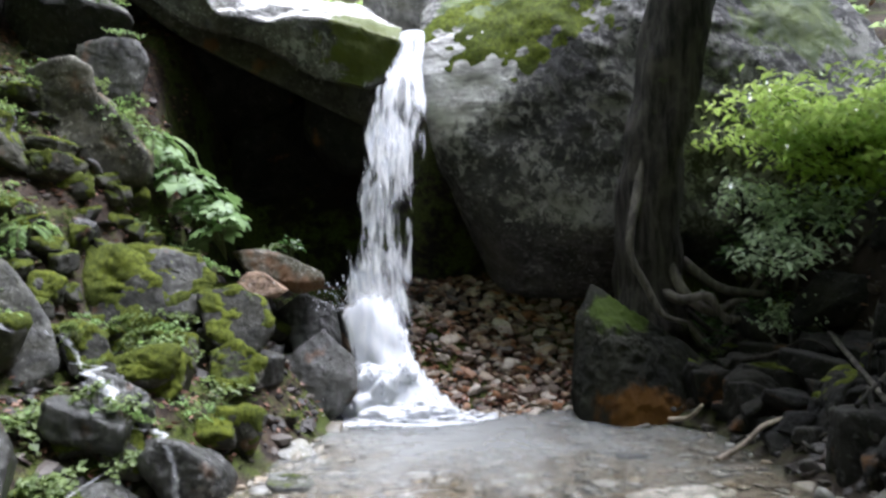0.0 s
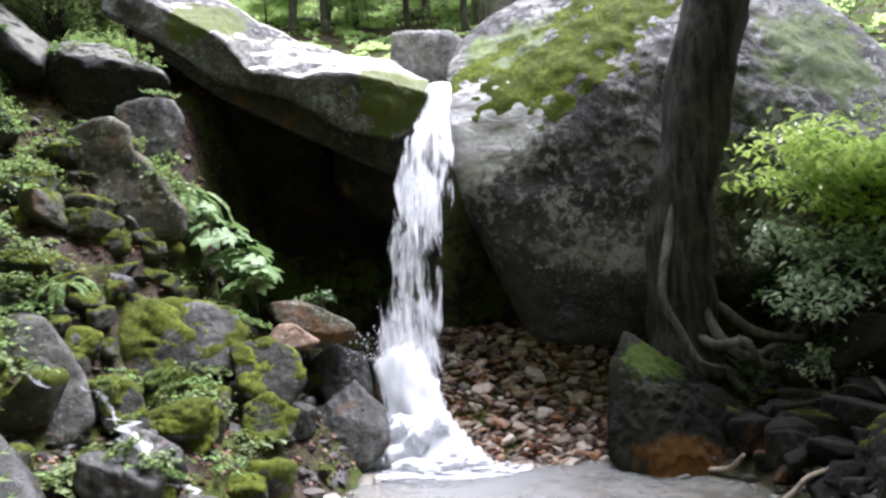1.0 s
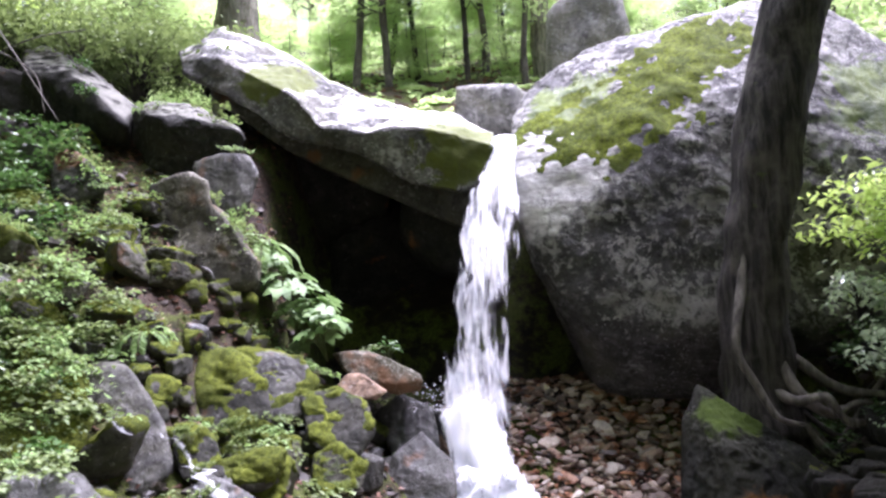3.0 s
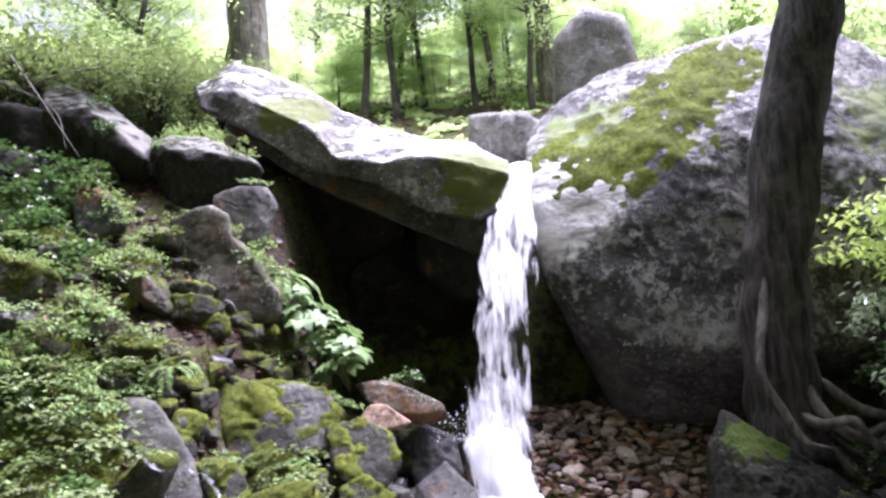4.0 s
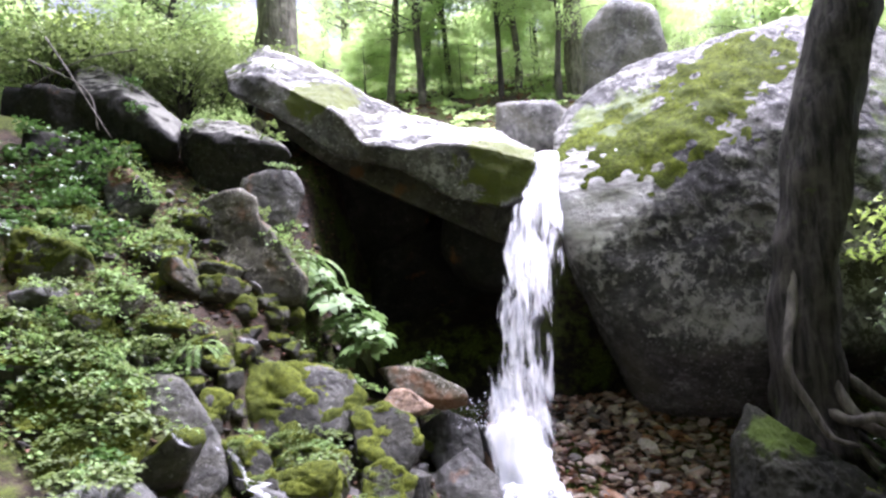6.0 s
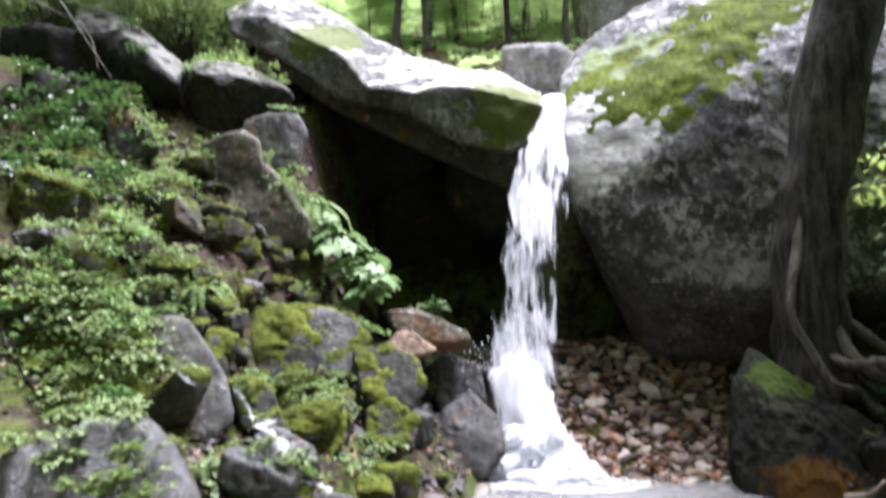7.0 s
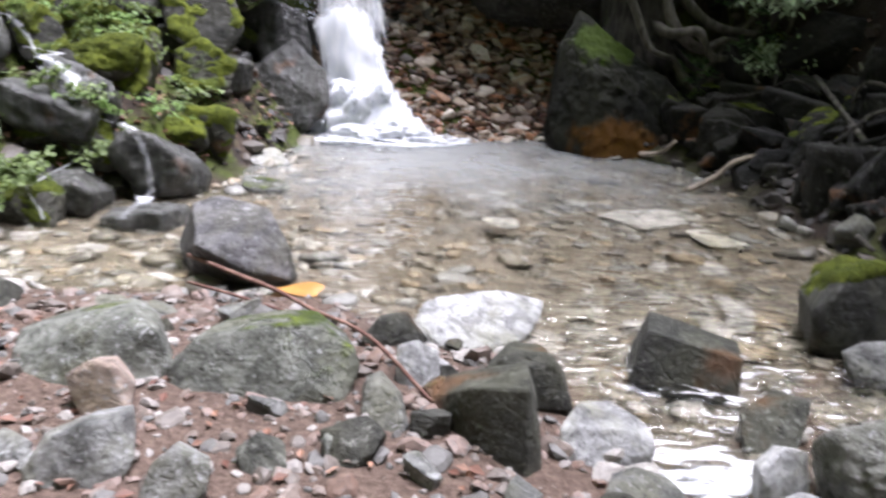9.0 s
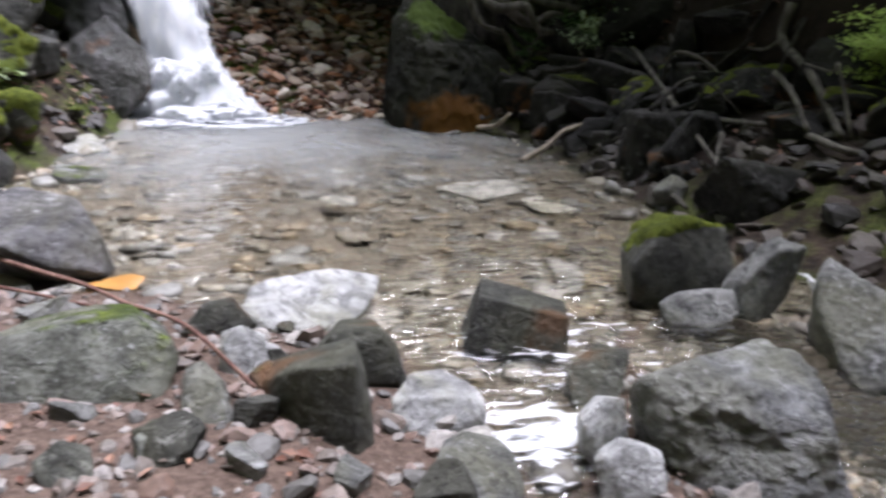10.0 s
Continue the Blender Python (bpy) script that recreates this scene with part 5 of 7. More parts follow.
def clear_water():
    m, nt = blank("pool_water")
    pos, up = n_place(nt)
    broad = n_noise(nt, n_scale(nt, pos, (1, 1.6, 1)), 3.0, 4, 0.55, 0.5)
    small = n_noise(nt, n_scale(nt, pos, (1, 1.9, 1)), 10.0, 1, 0.5, 0.15)
    near = n_step(nt, n_blob(nt, pos, (1.0, 1.9, 0), (1.5, 1.6, 1)), 0.0, 0.5, 0.45, 1.7)
    chop = n_noise(nt, n_scale(nt, pos, (1, 1.9, 1), (0, 0, 0), (0, 0, radians(20))), 8.5, 2, 0.55, 0.4)
    lively = n_step(nt, n_blob(nt, pos, (0.85, 1.75, 0), (0.95, 0.95, 1)), 0.0, 0.6, 0.0, 2.3)
    fall = n_step(nt, n_blob(nt, pos, (-0.3, 6.8, 0), (2.0, 2.0, 1)), 0.0, 0.8, 0.0, 1.0)
    height = n_math(nt, "MULTIPLY", n_math(nt, "ADD", broad, n_math(nt, "MULTIPLY", small, 0.6)), n_math(nt, "ADD", near, fall))
    height = n_math(nt, "ADD", height, n_math(nt, "MULTIPLY", chop, lively))
    normal = n_bump(nt, height, 1.0, 0.03)
    see = nt.nodes.new("ShaderNodeBsdfRefraction")
    see.inputs["Color"].default_value = (0.86, 0.86, 0.81, 1)
    see.inputs["IOR"].default_value = 1.25
    see.inputs["Roughness"].default_value = 0.04
    nt.links.new(normal, see.inputs["Normal"])
    gloss = nt.nodes.new("ShaderNodeBsdfGlossy")
    gloss.inputs["Roughness"].default_value = 0.02
    nt.links.new(normal, gloss.inputs["Normal"])
    fresnel = nt.nodes.new("ShaderNodeFresnel")
    fresnel.inputs[0].default_value = 1.55
    nt.links.new(normal, fresnel.inputs["Normal"])
    mx = nt.nodes.new("ShaderNodeMixShader")
    nt.links.new(fresnel.outputs[0], mx.inputs[0])
    nt.links.new(see.outputs[0], mx.inputs[1])
    nt.links.new(gloss.outputs[0], mx.inputs[2])
    # air bubbles drift out from under the fall
    cloud = nt.nodes.new("ShaderNodeBsdfDiffuse")
    cloud.inputs[0].default_value = (0.23, 0.24, 0.235, 1)
    drift = n_math(nt, "ADD", n_blob(nt, pos, (0.2, 6.2, 0), (2.5, 2.4, 1)), n_math(nt, "MULTIPLY", n_math(nt, "SUBTRACT", n_noise(nt, n_scale(nt, pos, (1, 0.7, 1)), 1.8, 5, 0.6, 0.8), 0.5), 1.4))
    mz = nt.nodes.new("ShaderNodeMixShader")
    nt.links.new(n_step(nt, drift, -0.1, 1.0, 0.0, 0.62), mz.inputs[0])
    nt.links.new(mx.outputs[0], mz.inputs[1])
    nt.links.new(cloud.outputs[0], mz.inputs[2])
    o = nt.nodes.new("ShaderNodeOutputMaterial")
    nt.links.new(mz.outputs[0], o.inputs[0])
    return m


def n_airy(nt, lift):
    """A shading normal bent upwards, which brightens upright water beyond its true facing."""
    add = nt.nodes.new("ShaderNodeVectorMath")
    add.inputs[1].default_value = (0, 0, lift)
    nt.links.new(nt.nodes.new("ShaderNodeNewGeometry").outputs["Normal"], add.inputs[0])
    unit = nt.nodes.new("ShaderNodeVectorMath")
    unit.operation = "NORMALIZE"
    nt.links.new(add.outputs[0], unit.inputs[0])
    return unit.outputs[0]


def white_water(name, stretch, low, high, most=0.97, shine=0.5):
    """Broken, airy water: threads of white with gaps between them."""
    m, nt = blank(name)
    pos, up = n_place(nt)
    flow = n_noise(nt, n_scale(nt, pos, stretch), 1.0, 2.5, 0.55, 0.25)
    fleck = n_noise(nt, n_scale(nt, pos, tuple(s * 2.0 for s in stretch)), 1.0, 3, 0.6)
    edge = nt.nodes.new("ShaderNodeAttribute")
    edge.attribute_name = "body"
    body = n_math(nt, "ADD", n_math(nt, "ADD", n_math(nt, "MULTIPLY", flow, 0.75), n_math(nt, "MULTIPLY", fleck, 0.25)), n_math(nt, "MULTIPLY", n_math(nt, "SUBTRACT", edge.outputs["Fac"], 0.5), 0.9))
    p = nt.nodes.new("ShaderNodeBsdfPrincipled")
    plug(nt, p.inputs["Base Color"], n_mix(nt, n_step(nt, flow, 0.40, 0.60), (0.80, 0.83, 0.87), (0.99, 0.99, 1.0)))
    p.inputs["Roughness"].default_value = shine
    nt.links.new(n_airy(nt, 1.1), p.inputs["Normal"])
    t = nt.nodes.new("ShaderNodeBsdfTranslucent")
    t.inputs[0].default_value = (0.90, 0.92, 0.95, 1)
    a = nt.nodes.new("ShaderNodeMixShader")
    a.inputs[0].default_value = 0.5
    nt.links.new(p.outputs[0], a.inputs[1])
    nt.links.new(t.outputs[0], a.inputs[2])
    see = nt.nodes.new("ShaderNodeBsdfTransparent")
    mx = nt.nodes.new("ShaderNodeMixShader")
    nt.links.new(n_step(nt, body, low, high, 0.0, most), mx.inputs[0])
    nt.links.new(see.outputs[0], mx.inputs[1])
    nt.links.new(a.outputs[0], mx.inputs[2])
    o = nt.nodes.new("ShaderNodeOutputMaterial")
    nt.links.new(mx.outputs[0], o.inputs[0])
    return m


WATER = clear_water()


def fall_stuff():
    """Falling water: white streaks and lumps with see-through gaps between them."""
    m, nt = blank("falling_water")
    pos, up = n_place(nt)
    gap = n_noise(nt, n_scale(nt, pos, (7.5, 5, 1.9)), 1.0, 2, 0.55, 0.5)
    streak = n_noise(nt, n_scale(nt, pos, (19, 9, 1.7)), 1.0, 4, 0.6, 0.4)
    lump = n_noise(nt, n_scale(nt, pos, (12, 8, 5)), 1.0, 4, 0.65, 0.5)
    edge = nt.nodes.new("ShaderNodeAttribute")
    edge.attribute_name = "body"
    mass = n_math(nt, "ADD", n_math(nt, "ADD", n_math(nt, "MULTIPLY", gap, 0.78), n_math(nt, "MULTIPLY", streak, 0.22)), n_math(nt, "MULTIPLY", n_math(nt, "SUBTRACT", edge.outputs["Fac"], 0.6), 0.24))
    tall = nt.nodes.new("ShaderNodeSeparateXYZ")
    nt.links.new(pos, tall.inputs[0])
    thin = n_math(nt, "MULTIPLY", n_step(nt, tall.outputs[2], 3.4, 2.4, 0, 1), n_step(nt, tall.outputs[2], 0.9, 1.6, 0, 1))
    mass = n_math(nt, "SUBTRACT", mass, n_math(nt, "MULTIPLY", thin, 0.085))
    p = nt.nodes.new("ShaderNodeBsdfPrincipled")
    tone = n_math(nt, "ADD", n_math(nt, "MULTIPLY", lump, 0.6), n_math(nt, "MULTIPLY", streak, 0.4))
    plug(nt, p.inputs["Base Color"], n_mix(nt, n_step(nt, tone, 0.40, 0.56), (0.70, 0.74, 0.80), (0.99, 0.995, 1.0)))
    p.inputs["Roughness"].default_value = 0.3
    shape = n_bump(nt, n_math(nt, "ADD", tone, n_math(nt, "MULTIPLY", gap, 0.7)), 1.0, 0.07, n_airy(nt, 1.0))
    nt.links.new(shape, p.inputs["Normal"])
    t = nt.nodes.new("ShaderNodeBsdfTranslucent")
    plug(nt, t.inputs[0], n_mix(nt, n_step(nt, tone, 0.40, 0.56), (0.46, 0.50, 0.57), (0.95, 0.97, 1.0)))
    a = nt.nodes.new("ShaderNodeMixShader")
    a.inputs[0].default_value = 0.4
    nt.links.new(p.outputs[0], a.inputs[1])
    nt.links.new(t.outputs[0], a.inputs[2])
    see = nt.nodes.new("ShaderNodeBsdfTransparent")
    mx = nt.nodes.new("ShaderNodeMixShader")
    nt.links.new(n_step(nt, mass, 0.38, 0.57, 0.0, 0.97), mx.inputs[0])
    nt.links.new(see.outputs[0], mx.inputs[1])
    nt.links.new(a.outputs[0], mx.inputs[2])
    o = nt.nodes.new("ShaderNodeOutputMaterial")
    nt.links.new(mx.outputs[0], o.inputs[0])
    return m


FALL = fall_stuff()
FOAM = white_water("foam", (11, 11, 9), 0.28, 0.52)
RILL = white_water("running_water", (40, 40, 14), 0.60, 0.95, 0.42, 0.1)

wx, wy = np.arange(-2.7, 2.75, 0.025), np.arange(1.1, 7.4, 0.025)
ax, ay = np.meshgrid(wx, wy)
depth = land(ax.ravel(), ay.ravel())
stir = 0.25 + 1.3 * np.exp(-((ax.ravel() - 1.0) ** 2 + (ay.ravel() - 2.0) ** 2) / 0.9) + 1.0 * np.exp(-((ax.ravel() + 0.2) ** 2 + (ay.ravel() - 6.6) ** 2) / 1.2)
ripple = stir * (0.022 * fbm(np.stack([ax.ravel() * 7, ay.ravel() * 12, ay.ravel() * 0], 1), 2, 8))
nw = len(wx)
cell = (np.arange(len(wy) - 1)[:, None] * nw + np.arange(nw - 1)[None]).ravel()
quads = np.stack([cell, cell + 1, cell + nw + 1, cell + nw], 1)
wet = (depth[quads] < 0.06).all(1) & ((ax.ravel()[quads[:, 0]] < 1.75) | (ay.ravel()[quads[:, 0]] > 2.2))
pool = new("pool_water", mesh("pool_water", np.stack([ax.ravel(), ay.ravel(), ripple], 1), quads[wet], WATER))
pool.visible_shadow = False  # daylight reaches the bed
tagged(pool, "clear shallow pool water, milky with bubbles below the fall", "water", kind="structure")


def ribbon(rows, across, bulge, seed, wobble=0.03, fade=0):
    """A sheet along (centre, half width) rows, with a 'body' value that thins out to its edges."""
    verts, body = [], []
    for i, (c, half) in enumerate(rows):
        for k in range(across + 1):
            u = 2 * k / across - 1
            p = Vector(c) + Vector((u * half, -bulge * (1 - u * u), 0))
            j = noise.noise(Vector((p.x * 9, seed, p.z * 2.2)))
            verts.append((p.x + wobble * j, p.y + wobble * noise.noise(Vector((p.x * 7, seed + 9, p.z * 3))), p.z))
            body.append((1 - abs(u) ** 2.2) * min(1.0, (i + 0.3) / (fade + 0.3)))
    n = across + 1
    faces = [(i * n + k, i * n + k + 1, (i + 1) * n + k + 1, (i + 1) * n + k) for i in range(len(rows) - 1) for k in range(across)]
    return verts, faces, body


def water_part(name, shape, stuff, parent, label=""):
    verts, faces, body = shape
    me = mesh(name, verts, faces, stuff)
    me.attributes.new("body", "FLOAT", "POINT").data.foreach_set("value", [float(b) for b in body])
    return part(name, me, parent, label)


waterfall = tagged(new("waterfall"), "white waterfall dropping in threads from a rock lip into the pool", "waterfall")
waterfall.location = (-0.6, 7.0, 0)
line = [((-0.30, 8.6, 3.98), 0.20), ((-0.27, 8.0, 3.92), 0.15), ((-0.27, 7.72, 3.84), 0.12), ((-0.33, 7.52, 3.45), 0.18), ((-0.40, 7.42, 3.05), 0.29),
        ((-0.48, 7.34, 2.55), 0.33), ((-0.56, 7.27, 2.0), 0.32), ((-0.62, 7.2, 1.3), 0.31), ((-0.60, 7.1, 0.6), 0.27), ((-0.52, 7.0, 0.0), 0.30)]
centre = bend([c for c, _ in line], 10)
halves = np.interp(np.linspace(0, len(line) - 1, len(centre)), range(len(line)), [h for _, h in line])
for k, (grow, back, puff) in enumerate(((1.0, 0.0, 0.10), (0.92, 0.12, 0.12))):
    sheet = ribbon([((c.x + 0.6, c.y - 7.0 + back, c.z), 1.08 * h * grow) for c, h in zip(centre, halves)], 26, puff, 3.0 + 5 * k, 0.010)
    water_part("water_sheet", sheet, FALL, waterfall, "falling sheet of white water")
rng = np.random.default_rng(77)
SPRAY = white_water("spray_water", (30, 30, 10), 0.0, 0.3, 0.75)


def foam_mound(at, size, seed, level=5):
    v, f = ico(level)
    p = v * np.array(size)
    lump = 1 + 1.1 * fbm(v * 2.4 + seed, 4, seed) + 0.35 * fbm(v * 9 + seed, 4, seed + 3)
    p = p * lump[:, None] + np.array(at)
    body = 0.62 + 0.35 * (v[:, 2] < 0.2) - 0.2 * np.clip(v[:, 2], 0, 1)
    return p, f, body


for at, size, s in (((0.06, -0.05, 0.12), (0.42, 0.28, 0.40), 1), ((0.24, -0.17, 0.03), (0.48, 0.34, 0.15), 2), ((0.58, -0.24, 0.0), (0.46, 0.28, 0.06), 3), ((0.05, -0.32, 0.0), (0.7, 0.34, 0.045), 7)):
    water_part("foam", foam_mound(at, size, s), FOAM, waterfall, "white foam where the fall strikes")
CASCADE = white_water("cascade_water", (14, 10, 5), 0.30, 0.56, 0.97, 0.5)
for k, path in enumerate(([((-0.08, 0.06, 1.25), 0.20), ((-0.10, 0.0, 1.0), 0.32), ((-0.04, -0.04, 0.75), 0.31), ((0.04, -0.08, 0.5), 0.34), ((0.15, -0.16, 0.25), 0.44), ((0.26, -0.3, 0.02), 0.6)],
                          [((-0.05, 0.12, 1.3), 0.24), ((-0.04, 0.04, 0.9), 0.30), ((0.02, -0.02, 0.5), 0.34), ((0.14, -0.10, 0.2), 0.42), ((0.22, -0.16, 0.0), 0.52)])):
    mids = bend([c for c, _ in path], 8)
    wide_by = np.interp(np.linspace(0, len(path) - 1, len(mids)), range(len(path)), [w for _, w in path])
    water_part("cascade", ribbon([(tuple(c), w) for c, w in zip(mids, wide_by)], 20, 0.10, 40.0 + 7 * k, 0.05, 10), CASCADE, waterfall, "white water breaking over the ledge rock")
drops = []
dv, df = ico(1)
froth = [((0.0, -0.05, 0.0), (0.20, 0.15, 0.30), 700), ((0.28, -0.18, 0.0), (0.28, 0.18, 0.10), 600), ((-0.08, 0.0, 0.35), (0.13, 0.09, 0.25), 450), ((-0.32, 0.05, 0.98), (0.17, 0.09, 0.14), 450), ((0.1, -0.2, 0.0), (0.45, 0.3, 0.12), 350)]
for at, spread, count in froth:
    for k in range(count // 2):
        p = np.array(at) + rng.normal(0, 1, 3) * spread
        p[2] = at[2] + abs(p[2] - at[2]) + 0.005
        r = rng.uniform(0.002, 0.006) * (1.0 if k % 9 else 1.6)
        drops.append((dv * r * np.array([1, 1, rng.uniform(1.0, 2.6)]) + p, df))
gv, gf = join(drops)
tagged(water_part("spray", (gv, gf, [0.9] * len(gv)), SPRAY, waterfall, "splashing drops"), kind="stuff")

CURLS = white_water("foam_film", (5, 9, 1), 0.50, 0.66, 0.85)
fx, fy = np.meshgrid(np.linspace(-0.55, 1.35, 60), np.linspace(-1.0, 0.35, 44))
fb = 1.0 - np.hypot((fx - 0.25) / 1.0, (fy + 0.15) / 0.75)
fcell = (np.arange(43)[:, None] * 60 + np.arange(59)[None]).ravel()
water_part("foam_film", (np.stack([fx.ravel(), fy.ravel(), np.full(fx.size, 0.008)], 1), np.stack([fcell, fcell + 1, fcell + 61, fcell + 60], 1), np.clip(0.62 * fb.ravel() + 0.12, -0.6, 1)), CURLS, waterfall, "thin foam spreading over the pool")


STREAMLET = white_water("streamlet", (34, 34, 16), 0.50, 0.98, 0.75, 0.25)
FILM = white_water("water_film", (40, 40, 9), 0.60, 0.98, 0.22, 0.1)


# white sheet laid on the outflow in place of sky glare on ripples
GLARE = white_water("glare_sheet", (8, 24, 1), 0.47, 0.60, 0.92, 0.12)
rx, ry = np.meshgrid(np.linspace(0.25, 1.3, 70), np.linspace(1.15, 2.75, 100))
rb = np.maximum(1.0 - np.hypot((rx - 0.62) / 0.36, (ry - 1.62) / 0.34), 0.62 * (1.0 - np.hypot((rx - 0.85) / 0.6, (ry - 2.15) / 0.62)))
rcell = (np.arange(99)[:, None] * 70 + np.arange(69)[None]).ravel()
rz = 0.020 + 0.03 * fbm(np.stack([rx.ravel() * 9, ry.ravel() * 22, ry.ravel() * 0], 1), 2, 8)
glare_sheet = mesh("glare_sheet", np.stack([rx.ravel(), ry.ravel(), rz], 1), np.stack([rcell, rcell + 1, rcell + 71, rcell + 70], 1)[(rb.ravel()[rcell] > 0)], GLARE)
glare_sheet.attributes.new("body", "FLOAT", "POINT").data.foreach_set("value", [float(b) for b in np.clip(0.26 + 0.42 * rb.ravel(), 0, 1)])
tagged(new("glare_sheet", glare_sheet), "white flakes painted as sky glare on the pool's outflow", "water")


def face_y(x, z, start):
    """The front of the rocks or the ground at a width and height."""
    hit, place, *_ = scene.ray_cast(view_layer_graph, (x, start, z), (0, 1, 0))
    return place.y if hit else start


def rill(points, width, label, seed, stuff=RILL, start=None):
    """A thin run of water along points, clinging to the stone in front of which it starts."""
    line = bend(points, 8)
    if start is not None:
        line = [Vector((p.x, min(face_y(p.x, p.z, start), p.y + 0.5) - 0.012, p.z)) for p in line]
    rows = [((p.x, p.y, p.z), width * (0.7 + 0.6 * noise.noise(Vector((i * 0.3, seed, 0))))) for i, p in enumerate(line)]
    verts, faces, body = ribbon(rows, 8, width * 0.5, seed, width * 0.35)
    me = mesh("water_trickle", verts, faces, stuff)
    me.attributes.new("body", "FLOAT", "POINT").data.foreach_set("value", [float(b) for b in body])
    return tagged(new("water_trickle", me), label, "water trickle", "side trickles of the slope")


rill([(-2.67, 4.8, 1.10), (-2.5, 4.85, 0.92), (-2.35, 4.87, 0.75), (-2.18, 4.8, 0.66), (-2.05, 4.6, 0.60)], 0.05, "thin trickle sliding over a wet rock", 1, RILL, 3.9)
rill([(-2.41, 4.6, 0.77), (-2.23, 4.6, 0.74), (-2.10, 4.6, 0.67), (-2.01, 4.6, 0.55), (-1.92, 4.6, 0.45), (-1.83, 4.6, 0.36), (-1.72, 4.6, 0.31)], 0.085, "white trickle running down between mossy rocks", 6, STREAMLET, 4.4)
rill([(-1.60, 4.2, 0.36), (-1.55, 4.2, 0.25), (-1.54, 4.2, 0.14), (-1.54, 4.2, 0.02)], 0.06, "thin film of water over a wet stone", 2, FILM, 3.6)
rill([(-1.55, 4.16, 0.05), (-1.54, 4.12, 0.035), (-1.52, 4.06, 0.02)], 0.10, "white water at the foot of a wet stone", 7, STREAMLET)
rill([(-1.99, 4.2, 0.20), (-1.94, 4.2, 0.10), (-1.90, 4.1, 0.02)], 0.03, "small trickle dripping from a ledge", 3, RILL, 3.0)
rill([(-2.24, 3.0, 0.36), (-2.19, 3.0, 0.2), (-2.13, 3.0, 0.08), (-2.08, 2.95, 0.02), (-1.97, 2.8, 0.01)], 0.06, "thin trickle at the foot of the wet rock face", 8, RILL, 2.4)
rill([(1.91, 2.32, 0.14), (1.93, 2.28, 0.12), (2.01, 2.3, 0.04), (2.13, 2.35, -0.05)], 0.05, "outflow of the pool tumbling between rocks", 4, STREAMLET)


# ---- plants ----
FRESH = leaf_stuff("fresh_leaf", (0.075, 0.115, 0.032), (0.18, 0.24, 0.075), 0.6, 0.35)
BROADLEAF = leaf_stuff("pale_leaf", (0.12, 0.21, 0.06), (0.24, 0.36, 0.11), 0.7, 0.35)
PALELEAF = leaf_stuff("glossy_leaf", (0.30, 0.40, 0.22), (0.52, 0.62, 0.42), 0.2, 0.35)
PLANTLEAF = leaf_stuff("lobed_leaf", (0.10, 0.18, 0.06), (0.19, 0.30, 0.10), 0.55, 0.35)
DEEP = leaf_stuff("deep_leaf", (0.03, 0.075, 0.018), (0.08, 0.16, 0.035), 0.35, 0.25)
# sunlight put into the leaf colour, brighter than the plain greens
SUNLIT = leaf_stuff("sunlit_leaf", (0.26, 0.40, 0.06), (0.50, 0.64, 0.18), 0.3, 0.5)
CANOPY = leaf_stuff("canopy_leaf", (0.25, 0.36, 0.11), (0.46, 0.58, 0.26), 0.5, 0.65)
DEADLEAF = leaf_stuff("dead_leaf", (0.10, 0.036, 0.022), (0.30, 0.17, 0.11), 0.6, 0.1)
STEM = bark_stuff("stem", (0.05, 0.06, 0.02), (0.11, 0.12, 0.05), 0.2)
BARK = bark_stuff("dark_bark", (0.008, 0.007, 0.006), (0.060, 0.054, 0.047), 0.3)
PALEBARK = bark_stuff("grey_bark", (0.08, 0.075, 0.055), (0.24, 0.23, 0.18), 0.55)
DULLBARK = bark_stuff("dull_bark", (0.045, 0.04, 0.034), (0.13, 0.12, 0.10), 0.0)
TWIG = bark_stuff("twig_bark", (0.10, 0.045, 0.035), (0.20, 0.12, 0.09), 0.0)
DRYWOOD = bark_stuff("dry_wood", (0.16, 0.13, 0.10), (0.38, 0.32, 0.26), 0.0)


def herb(name, seed, radius, height, leaves, size, stuff, label, slim=0.75):
    """A low plant: stems that fan out, leaves in small whorls."""
    rng = np.random.default_rng(seed)
    root = tagged(new(name), label, "plant")
    stems, spots = [], []
    for k in range(max(5, leaves // 7)):
        a, r = rng.uniform(0, 6.28), radius * math.sqrt(rng.uniform(0.02, 1))
        tip = Vector((r * math.cos(a), r * math.sin(a), height * rng.uniform(0.45, 1.0) * (1.1 - 0.4 * r / radius)))
        stems.append(tube(bend([(0.1 * tip.x, 0.1 * tip.y, -0.05), (0.45 * tip.x, 0.45 * tip.y, 0.6 * tip.z), tip], 3), np.linspace(0.004, 0.002, 7), 4))
        for _ in range(7):
            spots.append(np.array(tip) + rng.normal(0, size * 0.5, 3) * (1, 1, 0.5))
    part("stem", mesh("stem", *join(stems), STEM), root)
    v, f = leaf_cloud(rng, np.array(spots), size, 0.15, slim)
    part("foliage", mesh("foliage", v, f, stuff, False), root)
    return root


